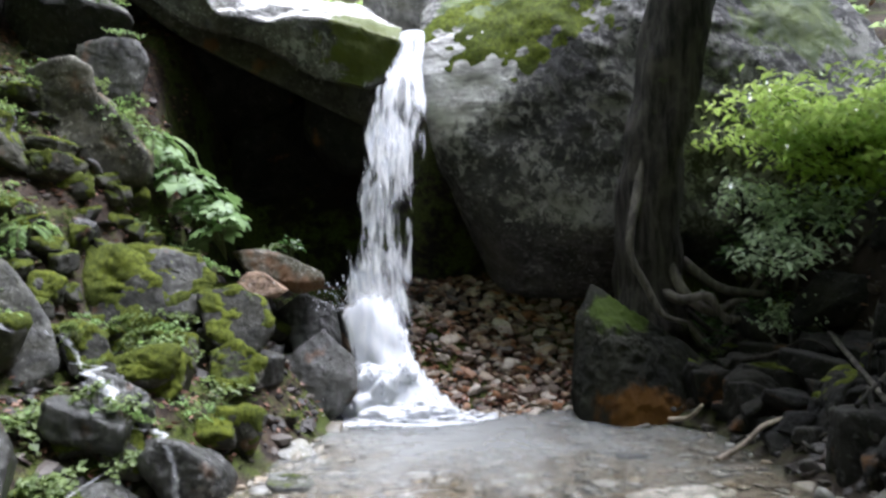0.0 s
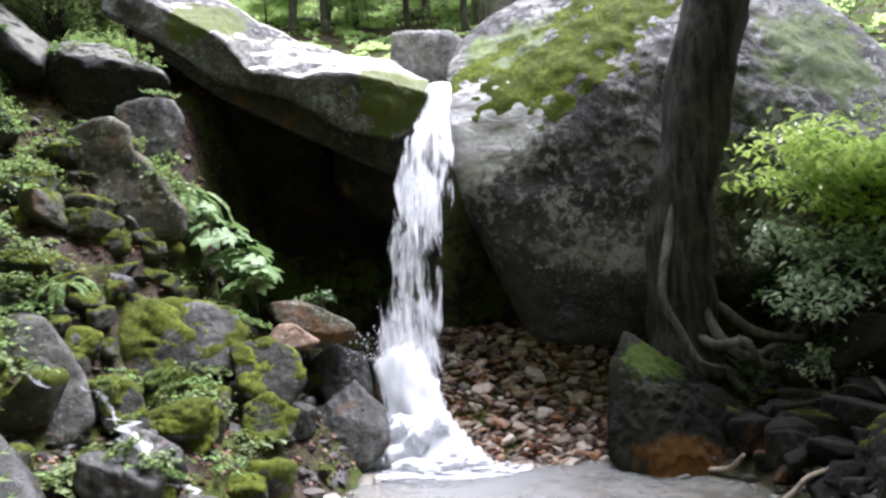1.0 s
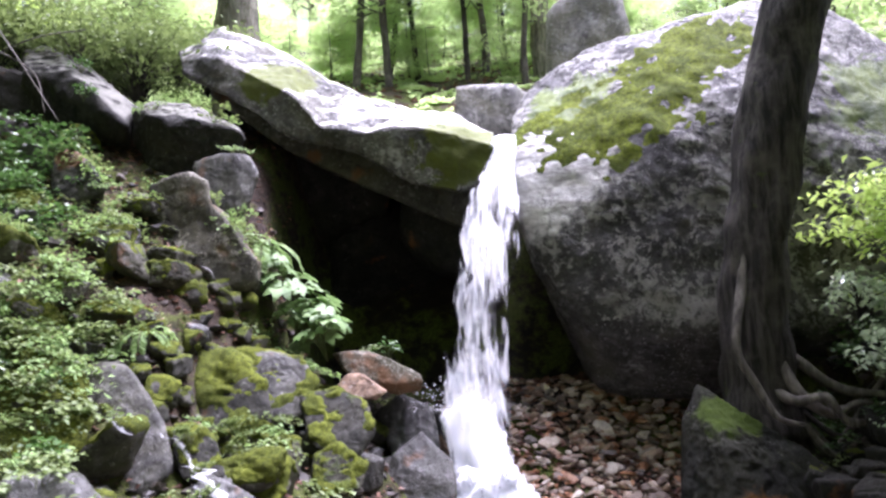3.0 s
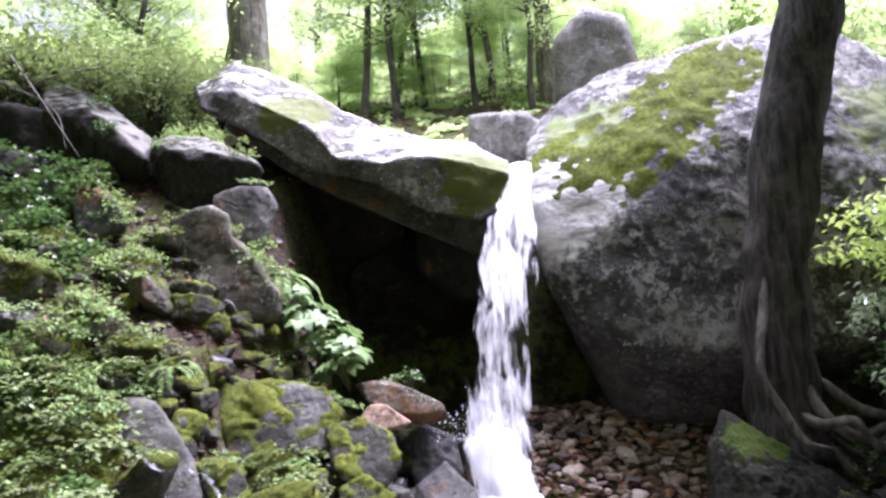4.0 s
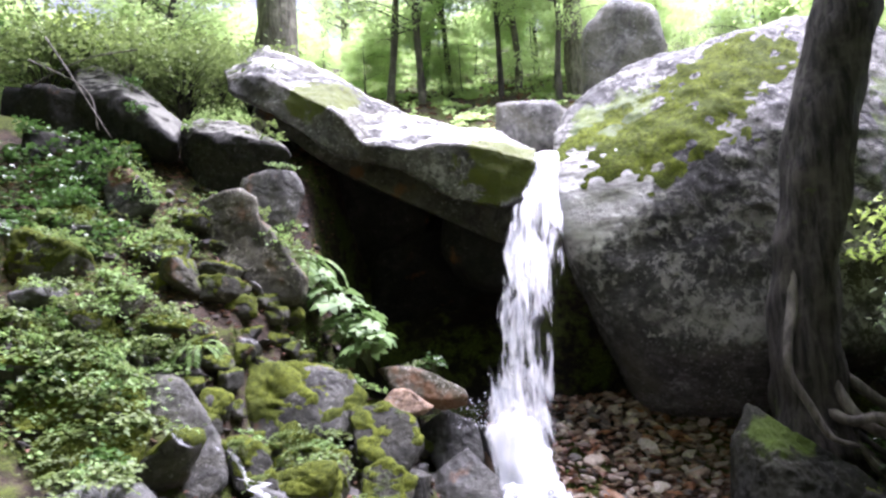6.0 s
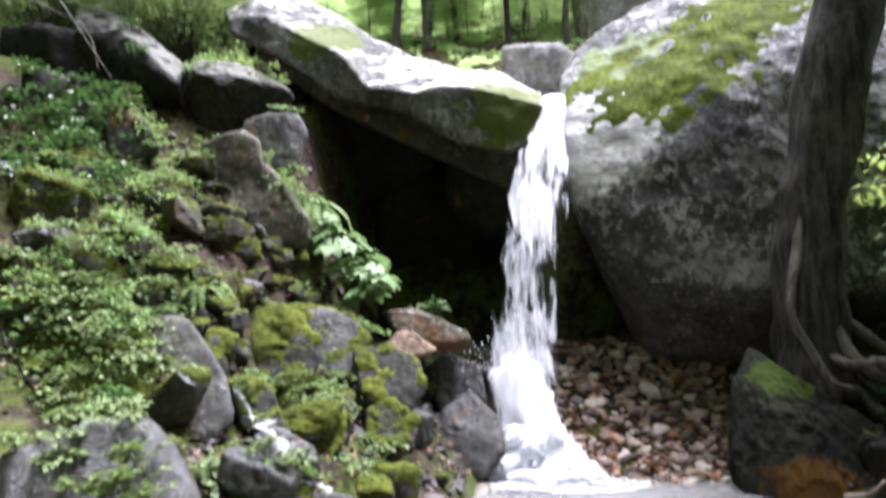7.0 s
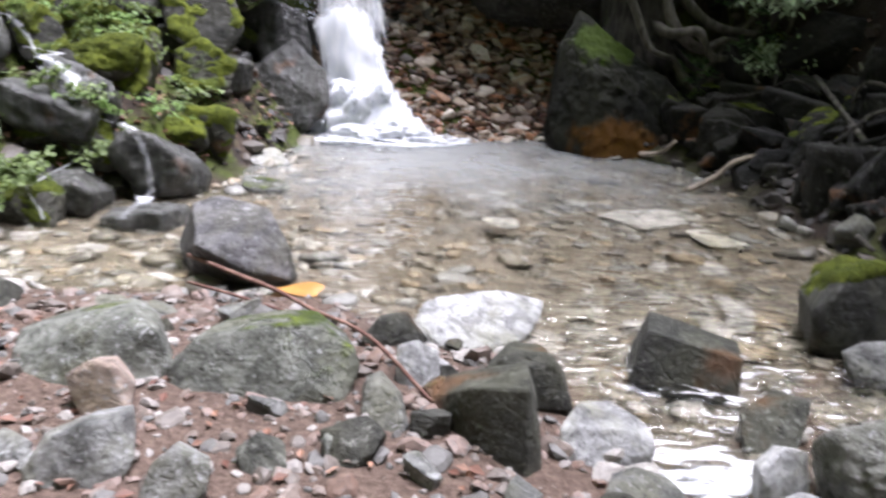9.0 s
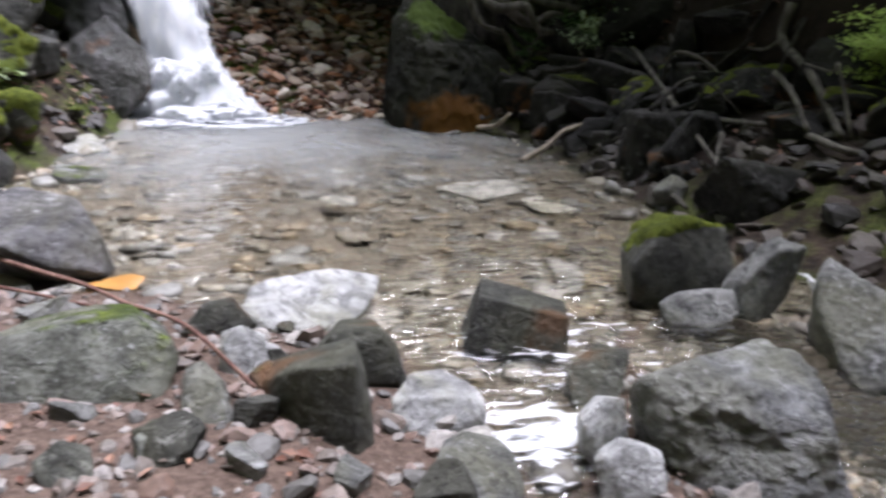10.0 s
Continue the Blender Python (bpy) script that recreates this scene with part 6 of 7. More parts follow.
def lobed(name, seed, leaves, radius, height, size, stuff, label):
    """A plant with broad leaves, each cut into pointed lobes that fan out from the stalk."""
    rng = np.random.default_rng(seed)
    root = tagged(new(name), label, "plant")
    for k in range(leaves):
        a, r = 6.28 * k / leaves + rng.uniform(-0.5, 0.5), radius * rng.uniform(0.35, 1.0)
        hub = Vector((r * math.cos(a), r * math.sin(a), height * rng.uniform(0.5, 1.0)))
        stalk = part("stem", mesh("stem", *tube(bend([(0, 0, -0.08), (hub.x * 0.3, hub.y * 0.3, hub.z * 0.75), hub], 4), np.linspace(0.006, 0.003, 9), 4), STEM), root)
        out = Vector((math.cos(a), math.sin(a), -0.55)).normalized()
        side = Vector((-math.sin(a), math.cos(a), 0))
        s, verts, faces = size * rng.uniform(0.7, 1.2), [], []
        for lobe in range(7):
            b = math.radians(-132 + 44 * lobe)
            way, cross = out * math.cos(b) + side * math.sin(b), side * math.cos(b) - out * math.sin(b)
            long = s * (1.0 if lobe in (2, 3, 4) else 0.72)
            n0, up = len(verts), way.cross(cross).normalized()
            for u, w, z in ((0, 0, 0), (0.35, 0.20, 0.03), (0.6, 0.24, 0.05), (0.82, 0.13, 0.0), (1.0, 0, -0.10), (0.82, -0.13, 0.0), (0.6, -0.24, 0.05), (0.35, -0.20, 0.03)):
                verts.append(tuple(hub + way * long * u + cross * long * w + up * long * z + Vector((0, 0, rng.normal(0, 0.004)))))
            faces += [(n0, n0 + 1, n0 + 7), (n0 + 1, n0 + 2, n0 + 6, n0 + 7), (n0 + 2, n0 + 3, n0 + 5, n0 + 6), (n0 + 3, n0 + 4, n0 + 5)]
        part("leaf", mesh("leaf", verts, faces, stuff, False), stalk)
    return root


def fern(name, seed, fronds, length, stuff, label, droop=0.6, toothed=1.0):
    """Arching fronds, each with a midrib and paired leaflets that shrink to the tip."""
    rng = np.random.default_rng(seed)
    root = tagged(new(name), label, "fern")
    for k in range(fronds):
        a = 6.28 * k / fronds + rng.uniform(-0.4, 0.4)
        long = length * rng.uniform(0.7, 1.1)
        out = Vector((math.cos(a), math.sin(a), 0))
        line = bend([(0, 0, 0), out * long * 0.4 + Vector((0, 0, long * 0.45)), out * long * 0.85 + Vector((0, 0, long * (0.5 - 0.35 * droop))), out * long * 1.1 + Vector((0, 0, long * (0.3 - 0.6 * droop)))], 9)
        shapes = [tube(line, np.linspace(0.006, 0.002, len(line)), 4)]
        side = Vector((-out.y, out.x, 0))
        leaf_v, leaf_f = [], []
        for i in range(6, len(line)):
            ahead = (line[i] - line[i - 1]).normalized()
            u = i / (len(line) - 1)
            w = long * 0.36 * math.sin(math.pi * min(1, 0.25 + 0.75 * (1 - u))) * toothed
            for s in (-1, 1):
                way = (side * s + ahead * 0.55 - Vector((0, 0, 0.25))).normalized()
                up = ahead.cross(way).normalized()
                wide = long * 0.030
                b0, n0 = line[i], len(leaf_v)
                for q in (b0, b0 + way * w * 0.4 + ahead * wide, b0 + way * w * 0.75 + ahead * wide * 0.7, b0 + way * w - Vector((0, 0, 0.1 * w)), b0 + way * w * 0.7 - ahead * wide * 0.8, b0 + way * w * 0.35 - ahead * wide):
                    leaf_v.append(tuple(q + up * rng.normal(0, 0.004)))
                leaf_f += [(n0, n0 + 1, n0 + 5), (n0 + 1, n0 + 2, n0 + 4, n0 + 5), (n0 + 2, n0 + 3, n0 + 4)]
        frond = part("frond", mesh("frond", leaf_v, leaf_f, stuff, False), root)
        part("midrib", mesh("midrib", *shapes[0], STEM), frond)
    return root


def put(ob, x, y, z, turn=0.0, size=1.0, lean=(0, 0)):
    ob.matrix_world = pose(x, y, z, lean[0], lean[1], turn) @ Matrix.Diagonal((size, size, size, 1))
    return ob


def again(ob, x, y, z, turn=0.0, size=1.0, lean=(0, 0), group=""):
    c = copy_thing(ob, pose(x, y, z, lean[0], lean[1], turn))
    c.scale = (size, size, size)
    return tagged(c, group=group)


# the leafy plants beside the hollow
fern_a = put(fern("fern", 1, 8, 0.36, BROADLEAF, "light green arching fern in front of the dark hollow", 0.6, 1.0), -2.70, 6.85, 2.5, 20, 1.0, (18, 8))
wide = put(lobed("broad_leaved_plant", 15, 11, 0.24, 0.30, 0.17, PLANTLEAF, "broad-leaved light green plant in front of the hollow"), -2.38, 6.8, 2.05, 0, 1.0, (15, 10))
for x, y, z, turn, size in ((-2.58, 6.8, 2.3, 80, 0.8), (-2.72, 6.75, 2.5, 140, 0.7), (-2.28, 6.7, 1.72, 110, 0.8), (-2.18, 6.75, 1.85, 170, 1.0), (-1.98, 6.65, 1.55, 240, 1.05), (-2.05, 6.7, 1.75, 60, 0.9), (-1.5, 7.0, 1.25, 30, 0.6)):
    again(wide, x, y, z, turn, size, (18, 8), "broad-leaved plants by the hollow")
tagged(wide, group="broad-leaved plants by the hollow")
fern_b = put(fern("fern", 2, 7, 0.22, BROADLEAF, "small pale fern among the mossy stones"), -3.0, 5.3, ground_z(-3.0, 5.3) + 0.06, 0, 1.0, (15, 0))
tagged(fern_a, group="ferns of the slope")
tagged(fern_b, group="ferns of the slope")

# low leafy plants
herbs = [herb("leafy_plant", 11, 0.17, 0.16, 84, 0.055, FRESH, "low bright green leafy plant on wet rock", 0.95),
         herb("leafy_plant", 12, 0.22, 0.12, 130, 0.040, FRESH, "spreading small-leaved green plant on the slope"),
         herb("leafy_plant", 13, 0.15, 0.20, 70, 0.060, DEEP, "dark green leafy plant in the shade"),
         herb("leafy_plant", 14, 0.25, 0.10, 170, 0.034, BROADLEAF, "mat of small pale leaves over moss")]
put(herbs[0], -2.48, 4.35, top_z(-2.48, 4.35))
put(herbs[1], -3.28, 4.3, top_z(-3.28, 4.3))
put(herbs[2], -2.94, 4.05, top_z(-2.94, 4.05))
put(herbs[3], -3.5, 4.9, top_z(-3.5, 4.9))
for h in herbs:
    tagged(h, group="low plants of the slope")
for x, y, lift, kind, size in ((-2.15, 4.0, 0.08, 0, 0.9), (-1.89, 4.42, 0.1, 0, 0.8), (-2.78, 3.4, 0.3, 0, 0.8), (-3.0, 3.75, 0.35, 0, 0.7), (-2.95, 4.35, 0.2, 0, 0.7), (-1.45, 6.95, 0.1, 2, 0.9), (-1.6, 7.1, 0.1, 0, 0.8)):
    again(herbs[kind], x, y, top_z(x, y) + 0.02, 40 * kind + 90 * x, size, group="low plants of the slope")
for x, z, start, size in ((-2.34, 0.52, 3.2, 1.2), (-2.25, 0.46, 3.2, 1.0), (-2.03, 0.10, 3.0, 1.0), (-2.36, 0.67, 2.2, 0.9), (-2.42, 0.96, 2.0, 0.6), (-2.27, 0.74, 2.0, 0.5), (-2.46, 0.32, 2.0, 0.6), (-2.12, 0.58, 3.2, 0.85), (-1.98, 0.18, 3.2, 0.8), (-1.85, 0.24, 3.6, 0.6), (-2.30, 0.95, 3.6, 0.8), (-2.2, 0.86, 3.6, 0.7)):
    again(herbs[0], x, face_y(x, z, start) - 0.05, z - 0.02, 200 * x, size, (35, 0), "low plants of the slope")
LEAFY = ((-3.75, 4.75, 0.55, 0.40, 1.0), (-4.5, 5.75, 0.6, 0.30, 0.5), (-5.0, 6.45, 0.5, 0.35, 0.8), (-2.65, 6.55, 0.2, 0.2, 0.8), (-3.5, 5.35, 0.5, 0.18, 0.3), (-2.45, 4.3, 0.2, 0.15, 0.6), (-1.9, 5.35, 0.35, 0.2, 0.35), (-3.9, 6.2, 0.45, 0.35, 0.2))


def leafy(x, y):
    """How thickly low leaves grow at a place on the slope."""
    x, y = np.asarray(x, float), np.asarray(y, float)
    return 0.05 + sum(w * np.exp(-((x - cx) / sx) ** 2 - ((y - cy) / sy) ** 2) for cx, cy, sx, sy, w in LEAFY)


rng = np.random.default_rng(21)
grown = 0
while grown < 105:
    x, y = rng.uniform(-6.2, -1.5), rng.uniform(4.1, 7.2)
    h = float(land(x, y))
    if 0.35 < h < 4.6 and leafy(x, y) > rng.uniform(0.0, 1.0):
        kind = int(rng.choice(4, p=(0.2, 0.35, 0.1, 0.35)))
        # darker kind high on the slope, in place of shade there
        kind = 2 if x < -4.1 and y > 5.7 else kind
        again(herbs[kind], x, y, top_z(x, y) + 0.01, rng.uniform(0, 360), rng.uniform(0.5, 1.15), (rng.normal(15, 8), rng.normal(10, 8)), "low plants of the slope")
        grown += 1


for k, (x, y) in enumerate(((-4.15, 5.1), (-3.95, 5.15), (-4.0, 4.8), (-3.73, 4.9), (-3.71, 4.66), (-3.49, 4.88), (-3.3, 4.75), (-3.72, 4.5), (-3.63, 5.08), (-3.05, 4.7), (-3.45, 4.55), (-3.9, 4.6), (-3.2, 4.4), (-3.3, 5.1))):
    again(herbs[(1, 0, 3)[k % 3]], x, y, top_z(x, y) + 0.01, 77 * k, 0.9 + 0.05 * (k % 5), (20, 10), "low plants of the slope")

for k, (x, y) in enumerate(((-2.85, 3.5), (-2.6, 3.6), (-2.95, 3.75), (-2.6, 3.35), (-3.1, 3.5), (-2.75, 3.85))):
    again(herbs[0], x, y, top_z(x, y, 1.6) - 0.01, 61 * k, 0.7 + 0.08 * (k % 3), (8, 8), "low plants of the slope")

# creeping ground cover between the larger plants
def cover(name, clumps, box, low, high, size, seed, stuff, label):
    rng = np.random.default_rng(seed)
    p = spots_in(rng, clumps, box, lambda x, y, h: (h > low) & (h < high) & (((y > 9) | (x > 0) | (leafy(x, y) > 0.12)) & (leafy(x, y) * (x < 0) + 0.9 * fbm(np.stack([x * 1.6, y * 1.6, x * 0], 1), 3, 14) > 0.0)))
    at = []
    for x, y in p:
        z = top_z(x, y)
        n = int(rng.integers(8, 26))
        at.append(np.array((x, y, z + 0.03)) + rng.normal(0, 1, (n, 3)) * (0.07, 0.07, 0.02))
    v, f = leaf_cloud(rng, np.concatenate(at), size, 0.1, 0.8)
    return tagged(new(name, mesh(name, v, f, stuff, False)), label, "ground cover", kind="stuff")


cover("ground_cover", 330, (-4.7, 4.2, -1.3, 7.0), 0.3, 4.6, 0.038, 51, FRESH, "creeping small green leaves over the mossy slope")
cover("ground_cover", 170, (-4.3, 4.2, -1.3, 7.0), 0.5, 4.6, 0.045, 52, BROADLEAF, "pale small-leaved cover on the slope")
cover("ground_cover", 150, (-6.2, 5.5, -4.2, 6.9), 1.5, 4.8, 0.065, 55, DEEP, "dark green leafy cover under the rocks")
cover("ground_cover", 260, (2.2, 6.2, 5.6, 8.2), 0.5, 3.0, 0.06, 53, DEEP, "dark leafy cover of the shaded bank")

# dead leaves
def litter(name, count, box, test, size, seed, label):
    rng = np.random.default_rng(seed)
    p = spots_in(rng, count, box, test)
    at = np.stack([p[:, 0], p[:, 1], surface(p[:, 0], p[:, 1]) + 0.012], 1)
    v, f = leaf_cloud(rng, at, size, 0.0, 0.6)
    return tagged(new(name, mesh(name, v, f, DEADLEAF, False)), label, "leaf litter", kind="stuff")


litter("leaf_litter", 6500, (-5.5, 4.2, -1.0, 8.4), lambda x, y, h: (h > 0.1) & (h < 4.6), 0.06, 31, "reddish brown dead leaves lying on the slope")
litter("leaf_litter", 3200, (-0.6, 6.8, 2.2, 8.8), lambda x, y, h: (h > 0.05), 0.10, 32, "brown dead leaves among the stones of the heap")
litter("leaf_litter", 420, (-2.6, 0.5, 1.0, 3.0), lambda x, y, h: (h > 0.04) & (h < 0.3), 0.04, 33, "crumbled brown leaves on the gravel bank")
litter("leaf_litter", 700, (1.8, 2.6, 5.5, 8.0), lambda x, y, h: (h > 0.3), 0.07, 34, "dull brown leaves on the shaded bank")
cover("ground_cover", 1500, (-13, 9.6, 9, 24), 3.5, 14.0, 0.15, 54, CANOPY, "pale green undergrowth of the wooded hillside")
litter("leaf_litter", 6000, (-14, 9.3, 12, 26), lambda x, y, h: (h > 3.5), 0.16, 35, "brown dead leaves on the wooded hillside")


def bush(name, seed, clumps, spread, size, per, stuff, label, stem=BARK):
    """Stems from one foot, each ending in flat sprays of leaves."""
    rng = np.random.default_rng(seed)
    root = tagged(new(name), label, "bush")
    stems, spots = [], []
    for k in range(clumps):
        tip = Vector((rng.normal(0, spread[0]), rng.normal(0, spread[1]), abs(rng.normal(spread[2], spread[2] * 0.35))))
        stems.append(tube(bend([(0, 0, -0.1), (tip.x * 0.3, tip.y * 0.3, tip.z * 0.6), tip], 4), np.linspace(0.012, 0.003, 9), 5))
        n = per
        spots.append(np.array(tip) + rng.normal(0, 1, (n, 3)) * (0.16 * spread[0] / 0.4, 0.16 * spread[0] / 0.4, 0.05))
    tagged(part("stem", mesh("stem", *join(stems), stem), root), kind="stuff")
    v, f = leaf_cloud(rng, np.concatenate(spots), size, 0.35, 0.45)
    part("foliage", mesh("foliage", v, f, stuff, False), root)
    return root


for k, (x, y, size) in enumerate(((-2.42, 4.42, 1.25), (-1.90, 4.36, 0.8), (-2.10, 3.95, 1.05), (-2.78, 3.85, 0.9))):
    again(herbs[(0, 3)[k % 2]], x, y, top_z(x, y) - 0.01, 130 * k, size, (20, 10), "low plants of the slope")

# leafy boughs that hang over the rocks at the top of the slope
bough = put(bush("hanging_bough", 44, 40, (0.6, 0.4, 0.75), 0.13, 34, FRESH, "drooping light green leafy bough over dark rocks"), -6.1, 9.6, 5.6)
for x, y, z, turn, size in ((-7.0, 9.6, 5.6, 220, 1.0), (-5.3, 10.2, 5.9, 60, 0.8), (-5.2, 9.0, 5.2, 20, 0.9), (-6.6, 8.5, 5.2, 100, 1.1), (-4.5, 9.5, 5.4, 280, 0.75), (-5.7, 8.1, 5.2, 200, 0.8), (-4.9, 8.3, 4.9, 320, 0.8), (-6.4, 7.7, 5.0, 45, 0.8), (-5.2, 7.6, 4.9, 250, 0.6), (2.3, 10.6, 5.55, 50, 0.55), (3.0, 10.9, 5.7, 120, 0.5)):
    again(bough, x, y, z, turn, size, group="leafy boughs")
put(bush("hanging_bough", 46, 16, (0.32, 0.25, 0.55), 0.13, 40, SUNLIT, "yellow-green leafy bough over the high rocks"), -6.2, 8.4, 5.5)["group"] = "leafy boughs"
tagged(bough, group="leafy boughs")

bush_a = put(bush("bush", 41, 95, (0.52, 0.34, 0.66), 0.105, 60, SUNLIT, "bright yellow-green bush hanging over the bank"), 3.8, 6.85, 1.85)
bush_b = put(bush("bush", 42, 14, (0.22, 0.15, 0.22), 0.09, 30, PALELEAF, "small bush with glossy pale green leaves"), 2.80, 6.2, 1.2)
for x, y, z, turn, size in ((3.1, 6.55, 1.45, 40, 1.1), (3.5, 6.4, 1.5, 130, 1.2), (3.9, 6.3, 1.45, 200, 1.2), (2.75, 6.7, 1.75, 20, 0.9), (4.4, 6.1, 1.4, 70, 1.2)):
    again(bush_b, x, y, z, turn, size, group="bushes of the bank")
again(bush_b, 2.9, 6.15, 0.72, 90, 0.7, group="bushes of the bank")
again(bush_a, 3.47, 3.55, ground_z(3.47, 3.55) - 0.01, 30, 0.32, group="bushes of the bank")
again(bush_a, 4.4, 6.3, 1.5, 70, 0.9, group="bushes of the bank")
again(bush_a, 5.4, 6.6, 1.6, 160, 1.2, group="bushes of the bank")
again(bush_a, 4.1, 8.0, 2.0, 160, 0.6, group="bushes of the bank")
for b in (bush_a, bush_b):
    tagged(b, group="bushes of the bank")
for k in range(80):
    x, y = rng.uniform(2.3, 5.4), rng.uniform(6.6, 7.9)
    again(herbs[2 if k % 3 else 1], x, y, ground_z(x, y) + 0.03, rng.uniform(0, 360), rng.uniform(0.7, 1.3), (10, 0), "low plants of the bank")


# ---- roots, sticks and branches ----
def stick(name, points, thick, thin, stuff, label, category, sides=7, group=""):
    line = bend(points, 6)
    return tagged(new(name, mesh(name, *tube(line, np.linspace(thick, thin, len(line)), sides, 0.35, thick * 99), stuff)), label, category, group)


stick("stick", [(1.80, 5.00, -0.01), (2.01, 5.05, 0.09), (2.18, 5.10, 0.20), (2.47, 5.15, 0.27)], 0.028, 0.02, DRYWOOD, "bleached stick leaning out of the water", "stick")
stick("twig", [(-1.0, 2.98, 0.10), (-0.76, 2.70, 0.13), (-0.58, 2.54, 0.13), (-0.42, 2.29, 0.16), (-0.24, 2.02, 0.2), (-0.07, 1.75, 0.15)], 0.009, 0.005, TWIG, "long thin reddish twig lying across the stones", "twig")
stick("twig", [(-0.95, 2.78, 0.06), (-0.7, 2.56, 0.09), (-0.5, 2.40, 0.10)], 0.006, 0.004, TWIG, "thin grey twig beside the stones", "twig")
stick("twig", [(1.5, 6.35, 0.06), (1.75, 6.3, 0.03), (1.95, 6.05, 0.08), (2.05, 5.95, 0.2)], 0.025, 0.015, DRYWOOD, "bare twig at the water's edge", "twig")
for pts, thick, thin in (([(3.38, 4.46, 1.14), (3.33, 4.42, 0.91), (3.08, 3.79, 0.72), (2.93, 3.34, 0.47)], 0.035, 0.02),
                         ([(3.33, 4.42, 0.91), (3.31, 4.54, 0.84), (3.32, 4.74, 0.84)], 0.02, 0.012),
                         ([(2.73, 4.39, 0.42), (2.78, 4.07, 0.43), (2.87, 3.81, 0.45)], 0.02, 0.014),
                         ([(2.86, 3.50, 0.45), (2.82, 3.24, 0.43), (2.87, 3.11, 0.42)], 0.02, 0.016),
                         ([(3.00, 5.78, 0.76), (2.68, 4.66, 0.53), (2.56, 4.19, 0.41), (2.39, 3.41, 0.19)], 0.022, 0.014),
                         ([(3.09, 4.14, 0.72), (2.95, 3.80, 0.65), (2.83, 3.47, 0.48)], 0.02, 0.012),
                         ([(2.20, 3.86, 0.09), (2.18, 3.64, 0.09), (2.20, 3.51, 0.05)], 0.022, 0.012)):
    stick("branch", pts, thick, thin, DULLBARK, "bare grey branch lying on the shaded bank", "branch", group="fallen branches of the bank")
for k, pts in enumerate(([(-5.6, 6.6, 5.2), (-5.2, 6.5, 4.7), (-4.6, 6.4, 3.9)], [(-5.8, 6.7, 4.7), (-5.1, 6.6, 4.9), (-4.5, 6.6, 4.95)], [(-5.7, 6.5, 4.9), (-5.0, 6.5, 4.5), (-4.75, 6.4, 4.0)])):
    stick("branch", pts, 0.012, 0.007, DULLBARK, "thin dead branch hanging over the rocks", "branch", group="dead branches over the rocks")


# ---- trees ----
def trunk_shape(points, radii, steps, sides=14, flare=0.0):
    line = bend(points, steps)
    r = np.interp(np.linspace(0, len(points) - 1, len(line)), range(len(points)), radii)
    return tube(line, r, sides, 0.30, 3)


near_tree = tagged(new("tree"), "dark leaning forest tree with roots gripping the bank", "tree")
near_tree.location = (1.95, 7.0, 1.0)
part("trunk", mesh("trunk", *trunk_shape([(-0.03, 0, -0.3), (-0.02, 0, 0.2), (0.0, 0, 0.6), (0.10, 0, 1.4), (0.33, 0, 2.45), (0.72, 0, 3.9), (0.95, 0.05, 4.8), (0.9, 0.1, 6.5), (1.0, 0.2, 9.5), (0.9, 0.3, 13)],
                                         [0.38, 0.33, 0.30, 0.28, 0.31, 0.31, 0.31, 0.28, 0.2, 0.06], 8, 18), BARK), near_tree)
for pts in ([(-0.02, -0.1, 1.5), (-0.14, -0.24, 1.0), (-0.24, -0.34, 0.7), (-0.27, -0.40, 0.43), (-0.17, -0.45, 0.18), (-0.03, -0.47, -0.10), (0.19, -0.47, -0.18)], [(0.0, -0.15, 0.15), (0.15, -0.42, 0.02), (0.37, -0.48, 0.04), (0.54, -0.48, -0.16), (0.82, -0.48, -0.17), (1.05, -0.46, -0.32)],
            [(0.05, -0.1, 0.6), (0.2, -0.34, 0.1), (0.45, -0.4, -0.1), (0.7, -0.4, -0.02), (1.25, -0.45, -0.22), (1.8, -0.6, -0.4)], [(0.25, -0.1, 0.4), (0.6, -0.2, 0.1), (1.1, -0.3, 0.02), (1.6, -0.45, -0.1), (2.1, -0.9, -0.3)]):
    line = bend(pts, 6)
    part("root", mesh("root", *tube(line, np.linspace(0.05, 0.022, len(line)), 9, 0.5, 5), DULLBARK), near_tree, "bare gnarled root")

# crown above the view, its limbs aimed so that they shade the bank
limbs, twig_ends = [], []
rng = np.random.default_rng(171)
for k in range(84):
    u = rng.uniform(0.0, 1.0)
    foot = Vector((0.9 + 0.1 * u, 0.1 + 0.15 * u, 5.4 + 4.5 * u))
    a, far = rng.uniform(-1.3, -0.05), rng.uniform(1.6, 4.4) * (1.1 - 0.4 * u)
    if k >= 46:
        u, a, far = 0.5 * u, rng.uniform(-1.3, -0.8) if k < 60 else rng.uniform(-1.05, -0.35), rng.uniform(2.4, 4.4) if k < 60 else rng.uniform(1.3, 3.2)
        foot = Vector((0.9 + 0.1 * u, 0.1 + 0.15 * u, 5.4 + 4.5 * u))
    end = foot + Vector((far * math.cos(a) * 1.1, far * math.sin(a), far * rng.uniform(0.05, 0.3)))
    limbs.append(tube(bend([foot, foot.lerp(end, 0.5) + Vector((0, 0, 0.1 * far)), end], 3), np.linspace(0.07 * (1.2 - u), 0.01, 7), 5))
    twig_ends += [end, foot.lerp(end, 0.85), foot.lerp(end, 0.7)]
tagged(part("limb", mesh("limb", *join(limbs), BARK), near_tree), kind="stuff")
